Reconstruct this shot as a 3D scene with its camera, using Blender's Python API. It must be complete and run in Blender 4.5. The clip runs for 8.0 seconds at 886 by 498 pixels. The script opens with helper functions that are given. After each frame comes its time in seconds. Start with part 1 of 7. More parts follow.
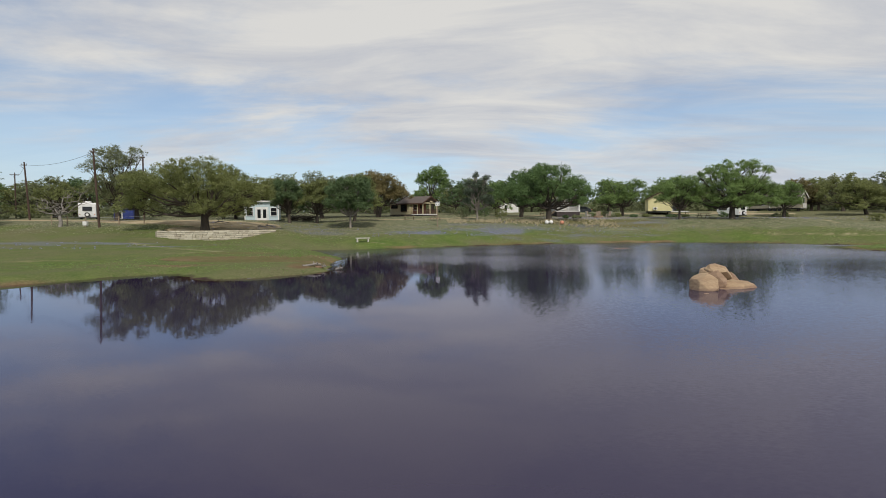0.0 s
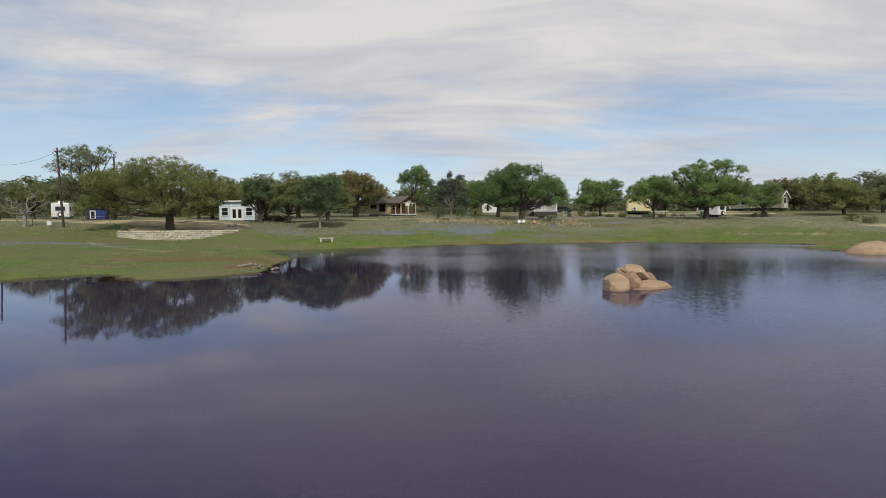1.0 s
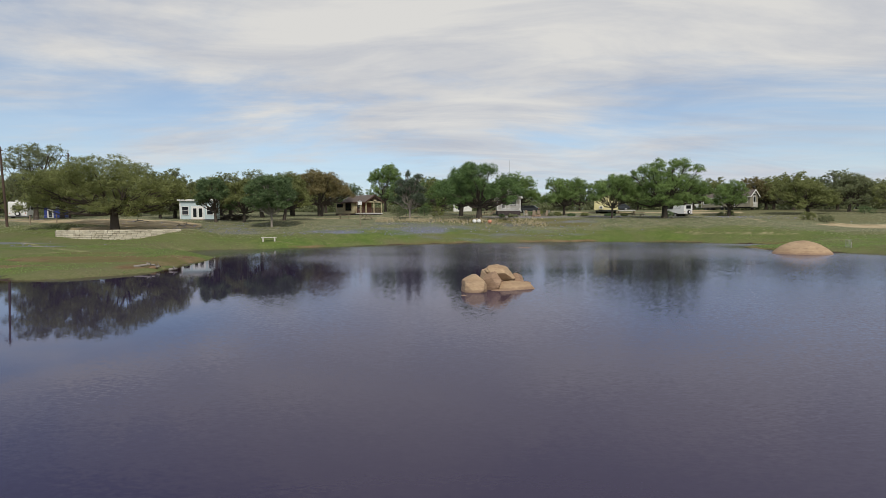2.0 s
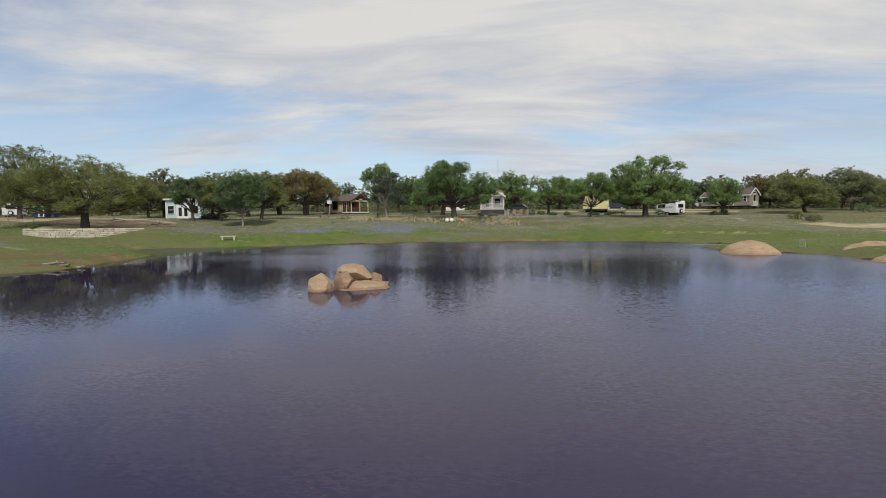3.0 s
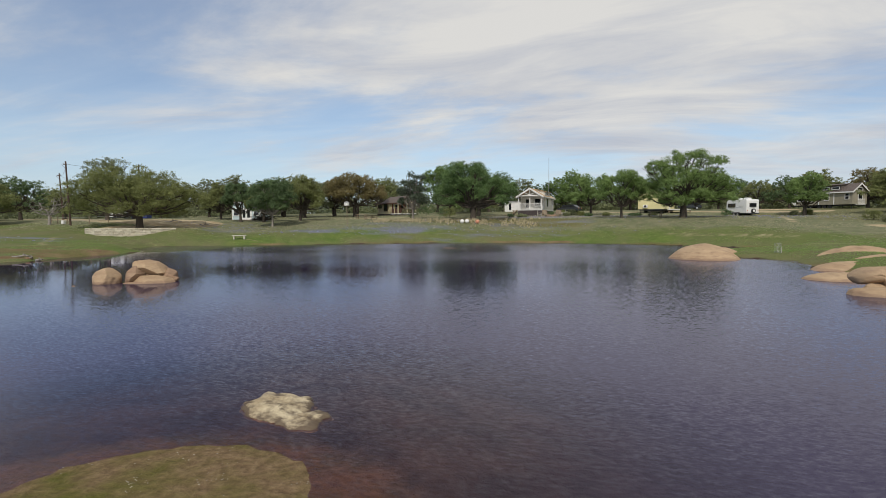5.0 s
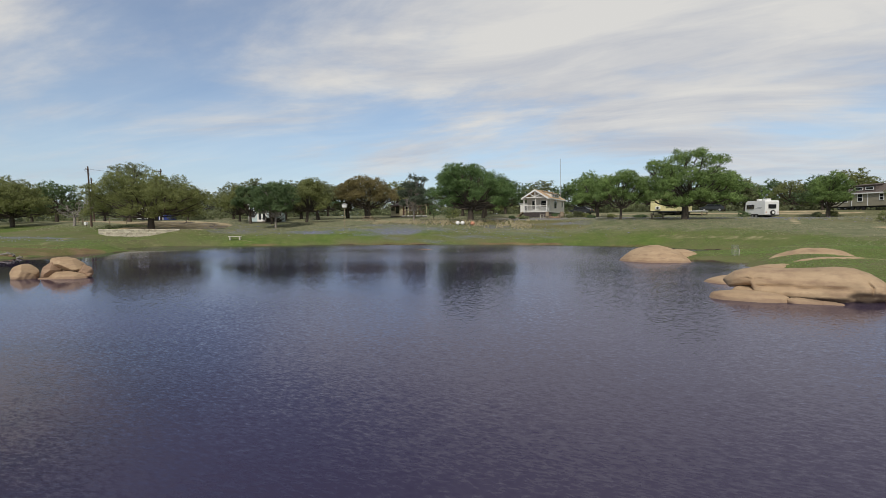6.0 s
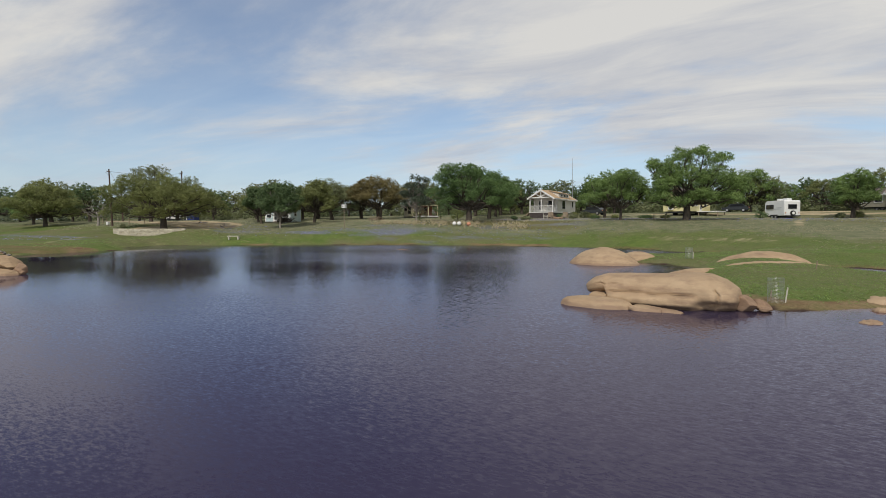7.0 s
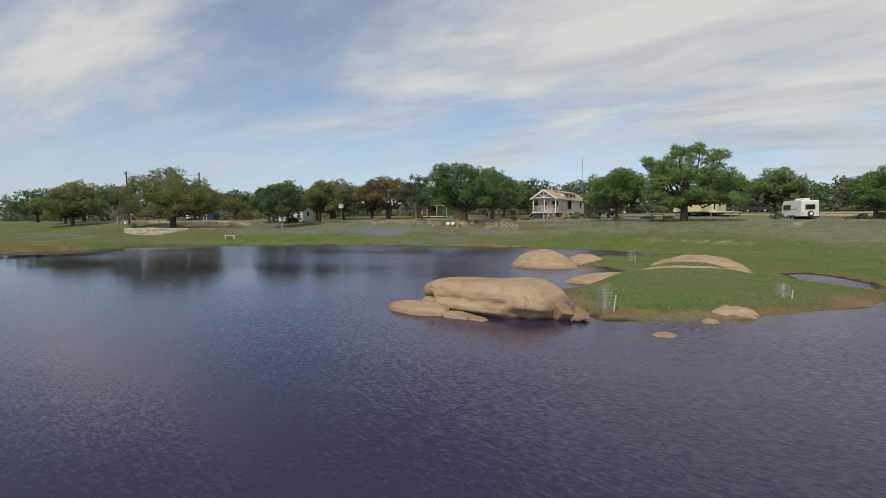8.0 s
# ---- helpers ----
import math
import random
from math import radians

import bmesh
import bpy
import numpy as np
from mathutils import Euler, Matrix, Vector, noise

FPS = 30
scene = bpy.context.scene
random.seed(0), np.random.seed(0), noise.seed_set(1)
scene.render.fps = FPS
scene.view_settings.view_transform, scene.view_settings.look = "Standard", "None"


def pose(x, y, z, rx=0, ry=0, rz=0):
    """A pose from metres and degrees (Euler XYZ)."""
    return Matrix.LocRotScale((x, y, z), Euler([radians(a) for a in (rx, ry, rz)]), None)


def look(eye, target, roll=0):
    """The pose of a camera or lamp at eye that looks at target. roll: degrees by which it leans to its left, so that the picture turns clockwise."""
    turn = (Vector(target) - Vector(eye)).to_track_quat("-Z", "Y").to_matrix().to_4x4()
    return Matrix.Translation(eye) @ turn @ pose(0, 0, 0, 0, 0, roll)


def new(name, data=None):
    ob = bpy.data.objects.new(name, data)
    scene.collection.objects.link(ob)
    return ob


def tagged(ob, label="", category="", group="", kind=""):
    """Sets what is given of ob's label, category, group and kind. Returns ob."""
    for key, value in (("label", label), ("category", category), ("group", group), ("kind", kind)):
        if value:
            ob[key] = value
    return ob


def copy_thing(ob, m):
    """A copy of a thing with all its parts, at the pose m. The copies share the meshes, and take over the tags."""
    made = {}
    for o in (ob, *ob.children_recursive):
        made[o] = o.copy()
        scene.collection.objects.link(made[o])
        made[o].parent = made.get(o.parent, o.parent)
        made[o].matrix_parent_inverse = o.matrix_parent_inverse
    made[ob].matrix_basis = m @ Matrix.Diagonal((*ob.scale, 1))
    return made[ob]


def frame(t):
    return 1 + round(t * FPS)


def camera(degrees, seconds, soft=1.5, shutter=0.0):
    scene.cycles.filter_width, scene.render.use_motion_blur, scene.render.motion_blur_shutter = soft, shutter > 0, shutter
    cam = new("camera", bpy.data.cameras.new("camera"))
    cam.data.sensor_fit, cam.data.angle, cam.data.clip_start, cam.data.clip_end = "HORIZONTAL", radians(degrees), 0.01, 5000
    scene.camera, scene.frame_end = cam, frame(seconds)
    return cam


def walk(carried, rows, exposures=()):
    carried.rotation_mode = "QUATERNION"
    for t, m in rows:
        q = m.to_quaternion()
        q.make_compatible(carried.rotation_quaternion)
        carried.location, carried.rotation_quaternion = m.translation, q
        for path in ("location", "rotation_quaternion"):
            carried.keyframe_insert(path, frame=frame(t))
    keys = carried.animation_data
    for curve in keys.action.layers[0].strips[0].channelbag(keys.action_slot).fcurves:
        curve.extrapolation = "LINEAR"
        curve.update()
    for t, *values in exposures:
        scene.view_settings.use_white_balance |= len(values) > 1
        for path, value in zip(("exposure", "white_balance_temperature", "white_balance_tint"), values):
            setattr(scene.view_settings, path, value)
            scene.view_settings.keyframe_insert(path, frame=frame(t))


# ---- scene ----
cam = camera(79.2, 8.0, soft=0.62)
PATH = [
    (0, (-2.95, -0.48, 3.15), (-3.018, 1.517, 3.041), -0.3),
    (0.5, (-1.243, -0.289, 3.146), (-1.309, 1.707, 3.037), -0.3),
    (1, (0.965, -0.059, 3.116), (0.901, 1.937, 3.007), -0.3),
    (1.5, (3.716, 0.186, 3.115), (3.655, 2.182, 3.004), -0.35),
    (2, (7.103, 0.357, 3.158), (7.047, 2.353, 3.044), -0.3),
    (2.2, (8.567, 0.473, 3.163), (8.513, 2.469, 3.048), -0.3),
    (3.3, (17.174, 1.562, 3.053), (16.956, 3.547, 2.938), -0.35),
    (3.5, (18.805, 1.799, 3.041), (18.542, 3.779, 2.929), -0.4),
    (4, (23.023, 2.474, 2.988), (22.644, 4.435, 2.879), -0.4),
    (4.5, (27.062, 3.385, 2.97), (26.545, 5.314, 2.862), -0.33),
    (4.7, (28.582, 3.815, 2.946), (28.017, 5.731, 2.837), -0.33),
    (5.8, (36.421, 6.672, 2.68), (35.662, 8.52, 2.585), -0.3),
    (6, (37.818, 7.213, 2.664), (37.024, 9.046, 2.569), -0.28),
    (6.5, (41.018, 8.689, 2.705), (40.135, 10.481, 2.609), -0.2),
    (7, (44.036, 10.498, 2.69), (43.087, 12.256, 2.596), -0.15),
    (7.5, (47.003, 12.563, 2.7), (45.981, 14.28, 2.605), -0.05),
    (8, (49.922, 14.617, 2.74), (48.83, 16.29, 2.646), 0.0),
]
walk(cam, [(t, look(eye, target, roll)) for t, eye, target, roll in PATH], ((0.0, -0.12), (4.5, -0.09), (6.0, -0.13), (8.0, -0.18)))

# ---- sky, sun and exposure ----
SUN_ELEVATION, SUN_AZIMUTH = 46.0, 174.0   # azimuth clockwise from +y
scene.view_settings.exposure = 0.0


def sky_world():
    world = bpy.data.worlds.new("sky")
    scene.world = world
    world.use_nodes = True
    nt = world.node_tree
    nt.nodes.clear()
    N, L = nt.nodes.new, nt.links.new
    out = N("ShaderNodeOutputWorld")
    sky = N("ShaderNodeTexSky")
    sky.sky_type = "NISHITA"
    sky.sun_disc = False
    sky.sun_elevation = radians(SUN_ELEVATION)
    sky.sun_rotation = radians(SUN_AZIMUTH)
    sky.air_density, sky.dust_density, sky.ozone_density = 1.0, 0.15, 3.0
    blue = N("ShaderNodeBackground")
    blue.inputs["Strength"].default_value = 0.125
    L(sky.outputs["Color"], blue.inputs["Color"])
    # a sheet of thin cloud, seen in perspective towards the horizon
    tc = N("ShaderNodeTexCoord")
    sep = N("ShaderNodeSeparateXYZ")
    L(tc.outputs["Generated"], sep.inputs[0])

    def calc(op, a, b=None, c=None):
        n = N("ShaderNodeMath")
        n.operation = op
        for k, v in enumerate((a, b, c)):
            if v is None:
                continue
            if isinstance(v, (int, float)):
                n.inputs[k].default_value = v
            else:
                L(v, n.inputs[k])
        return n.outputs[0]

    up = calc("MAXIMUM", sep.outputs["Z"], 0.0)
    lift = calc("ADD", up, 0.13)
    u = calc("DIVIDE", sep.outputs["X"], lift)
    v = calc("DIVIDE", sep.outputs["Y"], lift)
    com = N("ShaderNodeCombineXYZ")
    L(u, com.inputs[0]), L(v, com.inputs[1])
    def cloud(scale, stretch, where, turn, detail, rough, warp):
        mp, n = N("ShaderNodeMapping"), N("ShaderNodeTexNoise")
        mp.inputs["Rotation"].default_value = (0, 0, radians(turn))
        mp.inputs["Location"].default_value = (*where, 0.0)
        mp.inputs["Scale"].default_value = (*stretch, 1.0)
        n.inputs["Scale"].default_value, n.inputs["Detail"].default_value = scale, detail
        n.inputs["Roughness"].default_value, n.inputs["Distortion"].default_value = rough, warp
        L(com.outputs[0], mp.inputs[0]), L(mp.outputs[0], n.inputs["Vector"])
        return n.outputs[0]

    big = cloud(0.9, (0.42, 0.70), (1.3, 2.2), -12, 9.0, 0.60, 0.45)
    bands = cloud(1.0, (0.55, 1.7), (4.1, 0.7), -7, 7.0, 0.58, 0.6)
    # more cloud towards +x, thinner towards -x
    side = calc("MULTIPLY_ADD", sep.outputs["X"], 0.09, 0.018)
    amount = calc("ADD", calc("MULTIPLY_ADD", calc("SUBTRACT", bands, 0.5), 0.24, big), side)
    amount = calc("MULTIPLY_ADD", calc("SUBTRACT", 1.0, calc("MINIMUM", calc("MULTIPLY", up, 6.0), 1.0)), -0.16, amount)
    ramp = N("ShaderNodeMapRange")
    ramp.interpolation_type = "SMOOTHSTEP"
    ramp.inputs["From Min"].default_value = 0.35
    ramp.inputs["From Max"].default_value = 0.58
    ramp.inputs["To Min"].default_value = 0.24
    ramp.inputs["To Max"].default_value = 0.95
    L(amount, ramp.inputs["Value"])
    fine = calc("MULTIPLY_ADD", calc("SUBTRACT", cloud(1.5, (0.6, 1.3), (0.4, 5.2), -9, 8.0, 0.60, 0.7), 0.5), 0.7, calc("MULTIPLY_ADD", calc("SUBTRACT", big, 0.5), 0.35, 0.5))
    tone = N("ShaderNodeValToRGB")
    tone.color_ramp.elements[0].position, tone.color_ramp.elements[0].color = 0.34, (0.57, 0.60, 0.68, 1)
    tone.color_ramp.elements[1].position, tone.color_ramp.elements[1].color = 0.60, (0.89, 0.87, 0.83, 1)
    L(fine, tone.inputs[0])
    white = N("ShaderNodeBackground")
    white.inputs["Strength"].default_value = 0.88
    L(tone.outputs[0], white.inputs["Color"])
    mix = N("ShaderNodeMixShader")
    L(ramp.outputs[0], mix.inputs[0])
    L(blue.outputs[0], mix.inputs[1])
    L(white.outputs[0], mix.inputs[2])
    # pale blue haze low down
    low = calc("SUBTRACT", 1.0, calc("MINIMUM", calc("MULTIPLY", up, 4.4), 1.0))
    fog = calc("MULTIPLY", calc("MULTIPLY", low, low), 0.66)
    haze = N("ShaderNodeBackground")
    haze.inputs["Color"].default_value = (0.45, 0.57, 0.78, 1)
    haze.inputs["Strength"].default_value = 0.95
    both = N("ShaderNodeMixShader")
    L(fog, both.inputs[0])
    L(mix.outputs[0], both.inputs[1])
    L(haze.outputs[0], both.inputs[2])
    L(both.outputs[0], out.inputs["Surface"])


sky_world()
sun_data = bpy.data.lights.new("sun", "SUN")
sun_data.energy, sun_data.angle, sun_data.color = 2.8, radians(2.5), (1.0, 0.93, 0.82)
sun = new("sun", sun_data)
_a, _e = radians(SUN_AZIMUTH), radians(SUN_ELEVATION)
SUN_DIR = Vector((math.sin(_a) * math.cos(_e), math.cos(_a) * math.cos(_e), math.sin(_e)))
sun.matrix_world = look((0, 0, 60), Vector((0, 0, 60)) - SUN_DIR)


# ---- materials ----
def material(name, dark, light, scale=4.0, rough=0.8, bump=0.15, bump_scale=40.0, metal=0.0, stretch=(1, 1, 1), piece=0.0, island=0.0, spec=0.4):
    """A surface whose colour wanders between two tones at two scales, with a fine relief."""
    m = bpy.data.materials.new(name)
    m.use_nodes = True
    nt = m.node_tree
    N, L = nt.nodes.new, nt.links.new
    b = nt.nodes["Principled BSDF"]
    b.inputs["Roughness"].default_value = rough
    b.inputs["Metallic"].default_value = metal
    b.inputs["Specular IOR Level"].default_value = spec
    tc, mp = N("ShaderNodeTexCoord"), N("ShaderNodeMapping")
    mp.inputs["Scale"].default_value = stretch
    L(tc.outputs["Object"], mp.inputs[0])
    n1, n2 = N("ShaderNodeTexNoise"), N("ShaderNodeTexNoise")
    n1.inputs["Scale"].default_value, n1.inputs["Detail"].default_value = scale, 6.0
    n2.inputs["Scale"].default_value, n2.inputs["Detail"].default_value = scale * 7.3, 4.0
    L(mp.outputs[0], n1.inputs["Vector"]), L(mp.outputs[0], n2.inputs["Vector"])
    ad = N("ShaderNodeMath")
    ad.operation = "MULTIPLY_ADD"
    ad.inputs[1].default_value = 0.45
    L(n2.outputs[0], ad.inputs[0]), L(n1.outputs[0], ad.inputs[2])
    last = ad.outputs[0]
    if piece or island:
        src = N("ShaderNodeObjectInfo").outputs["Random"] if piece else N("ShaderNodeNewGeometry").outputs["Random Per Island"]
        k = N("ShaderNodeMath")
        k.operation = "MULTIPLY_ADD"
        k.inputs[1].default_value = piece or island
        L(src, k.inputs[0]), L(last, k.inputs[2])
        last = k.outputs[0]
    extra = (piece or island) * 0.5
    mr = N("ShaderNodeMapRange")
    mr.inputs["From Min"].default_value = 0.45 + extra * 0.3
    mr.inputs["From Max"].default_value = 1.0 + extra * 1.7
    L(last, mr.inputs["Value"])
    mx = N("ShaderNodeMix")
    mx.data_type = "RGBA"
    mx.inputs[6].default_value = (*dark, 1)
    mx.inputs[7].default_value = (*light, 1)
    L(mr.outputs[0], mx.inputs[0])
    L(mx.outputs[2], b.inputs["Base Color"])
    if bump:
        n3, bp = N("ShaderNodeTexNoise"), N("ShaderNodeBump")
        n3.inputs["Scale"].default_value, n3.inputs["Detail"].default_value = bump_scale, 5.0
        L(mp.outputs[0], n3.inputs["Vector"])
        bp.inputs["Strength"].default_value = bump
        bp.inputs["Distance"].default_value = 0.02
        L(n3.outputs[0], bp.inputs["Height"]), L(bp.outputs[0], b.inputs["Normal"])
    return m


def stained(m, tone, share=0.42, size=1.5, tidemark=(0.05, 0.16)):
    """Runs of dark mineral stain and a tide mark of old water levels along bare rock."""
    nt = m.node_tree
    N, L = nt.nodes.new, nt.links.new
    b = nt.nodes["Principled BSDF"]
    base = b.inputs["Base Color"].links[0].from_socket
    geo, mp, ns, sep = N("ShaderNodeNewGeometry"), N("ShaderNodeMapping"), N("ShaderNodeTexNoise"), N("ShaderNodeSeparateXYZ")
    mp.inputs["Scale"].default_value = (0.9, 0.9, 3.4)
    L(geo.outputs["Position"], mp.inputs[0]), L(geo.outputs["Position"], sep.inputs[0])
    ns.inputs["Scale"].default_value, ns.inputs["Detail"].default_value, ns.inputs["Roughness"].default_value = size, 8.0, 0.62
    L(mp.outputs[0], ns.inputs["Vector"])
    tide = N("ShaderNodeMapRange")
    tide.inputs["From Min"].default_value, tide.inputs["From Max"].default_value = tidemark
    tide.inputs["To Min"].default_value, tide.inputs["To Max"].default_value = 0.22, 0.0
    L(sep.outputs["Z"], tide.inputs["Value"])
    ad, mr = N("ShaderNodeMath"), N("ShaderNodeMapRange")
    L(ns.outputs[0], ad.inputs[0]), L(tide.outputs[0], ad.inputs[1])
    mr.inputs["From Min"].default_value, mr.inputs["From Max"].default_value = 0.50, 0.68
    mr.inputs["To Max"].default_value = share
    L(ad.outputs[0], mr.inputs["Value"])
    bed, bn, br, beds = N("ShaderNodeMapping"), N("ShaderNodeTexNoise"), N("ShaderNodeMapRange"), N("ShaderNodeMix")
    bed.inputs["Scale"].default_value = (0.16, 0.16, 4.2)
    bn.inputs["Scale"].default_value, bn.inputs["Detail"].default_value = 1.0, 4.0
    L(geo.outputs["Position"], bed.inputs[0]), L(bed.outputs[0], bn.inputs["Vector"])
    br.inputs["From Min"].default_value, br.inputs["From Max"].default_value = 0.40, 0.62
    br.inputs["To Max"].default_value = 0.38
    L(bn.outputs[0], br.inputs["Value"])
    beds.data_type, beds.blend_type = "RGBA", "MULTIPLY"
    beds.inputs[7].default_value = (0.70, 0.62, 0.58, 1)
    L(br.outputs[0], beds.inputs[0]), L(base, beds.inputs[6])
    base = beds.outputs[2]
    mx = N("ShaderNodeMix")
    mx.data_type = "RGBA"
    mx.inputs[7].default_value = (*tone, 1)
    L(mr.outputs[0], mx.inputs[0]), L(base, mx.inputs[6]), L(mx.outputs[2], b.inputs["Base Color"])
    return m


def leaf_material(name, dark, light, glow=0.48, turf=0.0):
    m = bpy.data.materials.new(name)
    m.use_nodes = True
    nt = m.node_tree
    nt.nodes.clear()
    N, L = nt.nodes.new, nt.links.new
    out = N("ShaderNodeOutputMaterial")
    geo = N("ShaderNodeNewGeometry")
    tc, ns = N("ShaderNodeTexCoord"), N("ShaderNodeTexNoise")
    ns.inputs["Scale"].default_value, ns.inputs["Detail"].default_value = 0.7, 2.0
    L(tc.outputs["Object"], ns.inputs["Vector"])
    ad = N("ShaderNodeMath")
    ad.operation = "MULTIPLY_ADD"
    ad.inputs[1].default_value = 0.55
    L(geo.outputs["Random Per Island"], ad.inputs[0]), L(ns.outputs[0], ad.inputs[2])
    mr = N("ShaderNodeMapRange")
    mr.inputs["From Min"].default_value, mr.inputs["From Max"].default_value = 0.4, 1.1
    L(ad.outputs[0], mr.inputs["Value"])
    mx = N("ShaderNodeMix")
    mx.data_type = "RGBA"
    mx.inputs[6].default_value, mx.inputs[7].default_value = (*dark, 1), (*light, 1)
    L(mr.outputs[0], mx.inputs[0])
    b, tr, mixs = N("ShaderNodeBsdfPrincipled"), N("ShaderNodeBsdfTranslucent"), N("ShaderNodeMixShader")
    b.inputs["Roughness"].default_value = 0.55
    b.inputs["Specular IOR Level"].default_value = 0.25
    L(mx.outputs[2], b.inputs["Base Color"]), L(mx.outputs[2], tr.inputs["Color"])
    if turf:
        # short blades scatter light as the whole sward does
        up, keep = N("ShaderNodeVectorMath"), N("ShaderNodeVectorMath")
        up.operation, keep.operation = "ADD", "SCALE"
        keep.inputs["Scale"].default_value = 1.0 - turf
        up.inputs[1].default_value = (0, 0, turf * 1.4)
        L(geo.outputs["Normal"], keep.inputs[0]), L(keep.outputs[0], up.inputs[0])
        down, mixs = N("ShaderNodeVectorMath"), N("ShaderNodeAddShader")
        down.operation = "SCALE"
        down.inputs["Scale"].default_value = -1.0
        L(up.outputs[0], down.inputs[0])
        L(up.outputs[0], b.inputs["Normal"]), L(down.outputs[0], tr.inputs["Normal"])
        L(b.outputs[0], mixs.inputs[0]), L(tr.outputs[0], mixs.inputs[1]), L(mixs.outputs[0], out.inputs["Surface"])
        return m
    mixs.inputs[0].default_value = glow
    L(b.outputs[0], mixs.inputs[1]), L(tr.outputs[0], mixs.inputs[2])
    L(mixs.outputs[0], out.inputs["Surface"])
    return m


def siding(name, dark, light, pitch=0.18, rough=0.6):
    """Painted lap boards: a small shadow gap at every board."""
    m = material(name, dark, light, 1.2, rough, 0.0)
    nt = m.node_tree
    N, L = nt.nodes.new, nt.links.new
    tc, wv, bp = N("ShaderNodeTexCoord"), N("ShaderNodeTexWave"), N("ShaderNodeBump")
    wv.bands_direction, wv.wave_profile = "Z", "SAW"
    wv.inputs["Scale"].default_value = 0.314 / pitch
    L(tc.outputs["Object"], wv.inputs["Vector"])
    bp.inputs["Strength"].default_value, bp.inputs["Distance"].default_value = 0.6, 0.02
    L(wv.outputs[0], bp.inputs["Height"]), L(bp.outputs[0], nt.nodes["Principled BSDF"].inputs["Normal"])
    return m


def glass_material():
    m = bpy.data.materials.new("window_glass")
    m.use_nodes = True
    b = m.node_tree.nodes["Principled BSDF"]
    b.inputs["Base Color"].default_value = (0.015, 0.017, 0.02, 1)
    b.inputs["Roughness"].default_value = 0.05
    b.inputs["Specular IOR Level"].default_value = 0.6
    return m


def water_material():
    """Silty pond water: a mirror under small wind ripples over a brown body that lets the shallows show."""
    m = bpy.data.materials.new("pond_water")
    m.use_nodes = True
    nt = m.node_tree
    nt.nodes.clear()
    N, L = nt.nodes.new, nt.links.new
    out = N("ShaderNodeOutputMaterial")
    tc = N("ShaderNodeTexCoord")
    mp = N("ShaderNodeMapping")
    mp.inputs["Rotation"].default_value = (0, 0, radians(24))
    mp.inputs["Scale"].default_value = (1.0, 2.2, 1.0)
    L(tc.outputs["Object"], mp.inputs[0])
    a, c, w = N("ShaderNodeTexNoise"), N("ShaderNodeTexNoise"), N("ShaderNodeTexNoise")
    a.inputs["Scale"].default_value, a.inputs["Detail"].default_value = 9.0, 2.0
    c.inputs["Scale"].default_value, c.inputs["Detail"].default_value = 24.0, 1.0
    w.inputs["Scale"].default_value, w.inputs["Detail"].default_value = 0.045, 3.0
    L(mp.outputs[0], a.inputs["Vector"]), L(mp.outputs[0], c.inputs["Vector"]), L(tc.outputs["Object"], w.inputs["Vector"])
    # gusts: ruffled and calmer patches
    gust = N("ShaderNodeMapRange")
    gust.inputs["From Min"].default_value, gust.inputs["From Max"].default_value = 0.38, 0.62
    gust.inputs["To Min"].default_value, gust.inputs["To Max"].default_value = 0.55, 1.30
    L(w.outputs[0], gust.inputs["Value"])
    # the banks shelter some of the water
    lee = N("ShaderNodeAttribute")
    lee.attribute_name = "wind"
    st = N("ShaderNodeMath")
    st.operation = "MULTIPLY"
    L(gust.outputs[0], st.inputs[0]), L(lee.outputs["Fac"], st.inputs[1])
    # slope of the ripples from two sizes of noise, mostly across the wind
    def slope(src, along, across):
        c0, k0 = N("ShaderNodeVectorMath"), N("ShaderNodeVectorMath")
        c0.operation, k0.operation = "SUBTRACT", "MULTIPLY"
        c0.inputs[1].default_value = (0.5, 0.5, 0.5)
        k0.inputs[1].default_value = (along, across, 0.0)
        L(src, c0.inputs[0]), L(c0.outputs[0], k0.inputs[0])
        return k0.outputs[0]

    total, scaled, lift, unit = (N("ShaderNodeVectorMath") for _ in range(4))
    total.operation, scaled.operation, lift.operation, unit.operation = "ADD", "SCALE", "ADD", "NORMALIZE"
    L(slope(a.outputs["Color"], 0.20, 0.46), total.inputs[0]), L(slope(c.outputs["Color"], 0.14, 0.24), total.inputs[1])
    steep = N("ShaderNodeVectorMath")
    steep.operation = "ADD"
    steep.inputs[1].default_value = (0.012, -0.050, 0.0)
    L(total.outputs[0], steep.inputs[0])
    L(steep.outputs[0], scaled.inputs[0]), L(st.outputs[0], scaled.inputs["Scale"])
    lift.inputs[1].default_value = (0, 0, 1)
    L(scaled.outputs[0], lift.inputs[0]), L(lift.outputs[0], unit.inputs[0])
    bp = unit
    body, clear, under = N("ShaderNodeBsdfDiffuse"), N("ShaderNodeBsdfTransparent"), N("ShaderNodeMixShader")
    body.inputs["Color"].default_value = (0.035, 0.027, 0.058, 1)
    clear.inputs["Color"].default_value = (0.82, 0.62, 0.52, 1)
    # less see-through with depth, standing in for light lost in silty water
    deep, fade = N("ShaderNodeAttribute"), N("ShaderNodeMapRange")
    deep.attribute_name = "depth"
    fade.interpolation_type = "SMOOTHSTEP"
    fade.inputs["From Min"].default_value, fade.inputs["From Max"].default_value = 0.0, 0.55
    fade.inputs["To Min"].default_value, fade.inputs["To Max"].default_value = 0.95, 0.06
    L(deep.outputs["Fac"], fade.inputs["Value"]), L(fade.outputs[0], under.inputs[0])
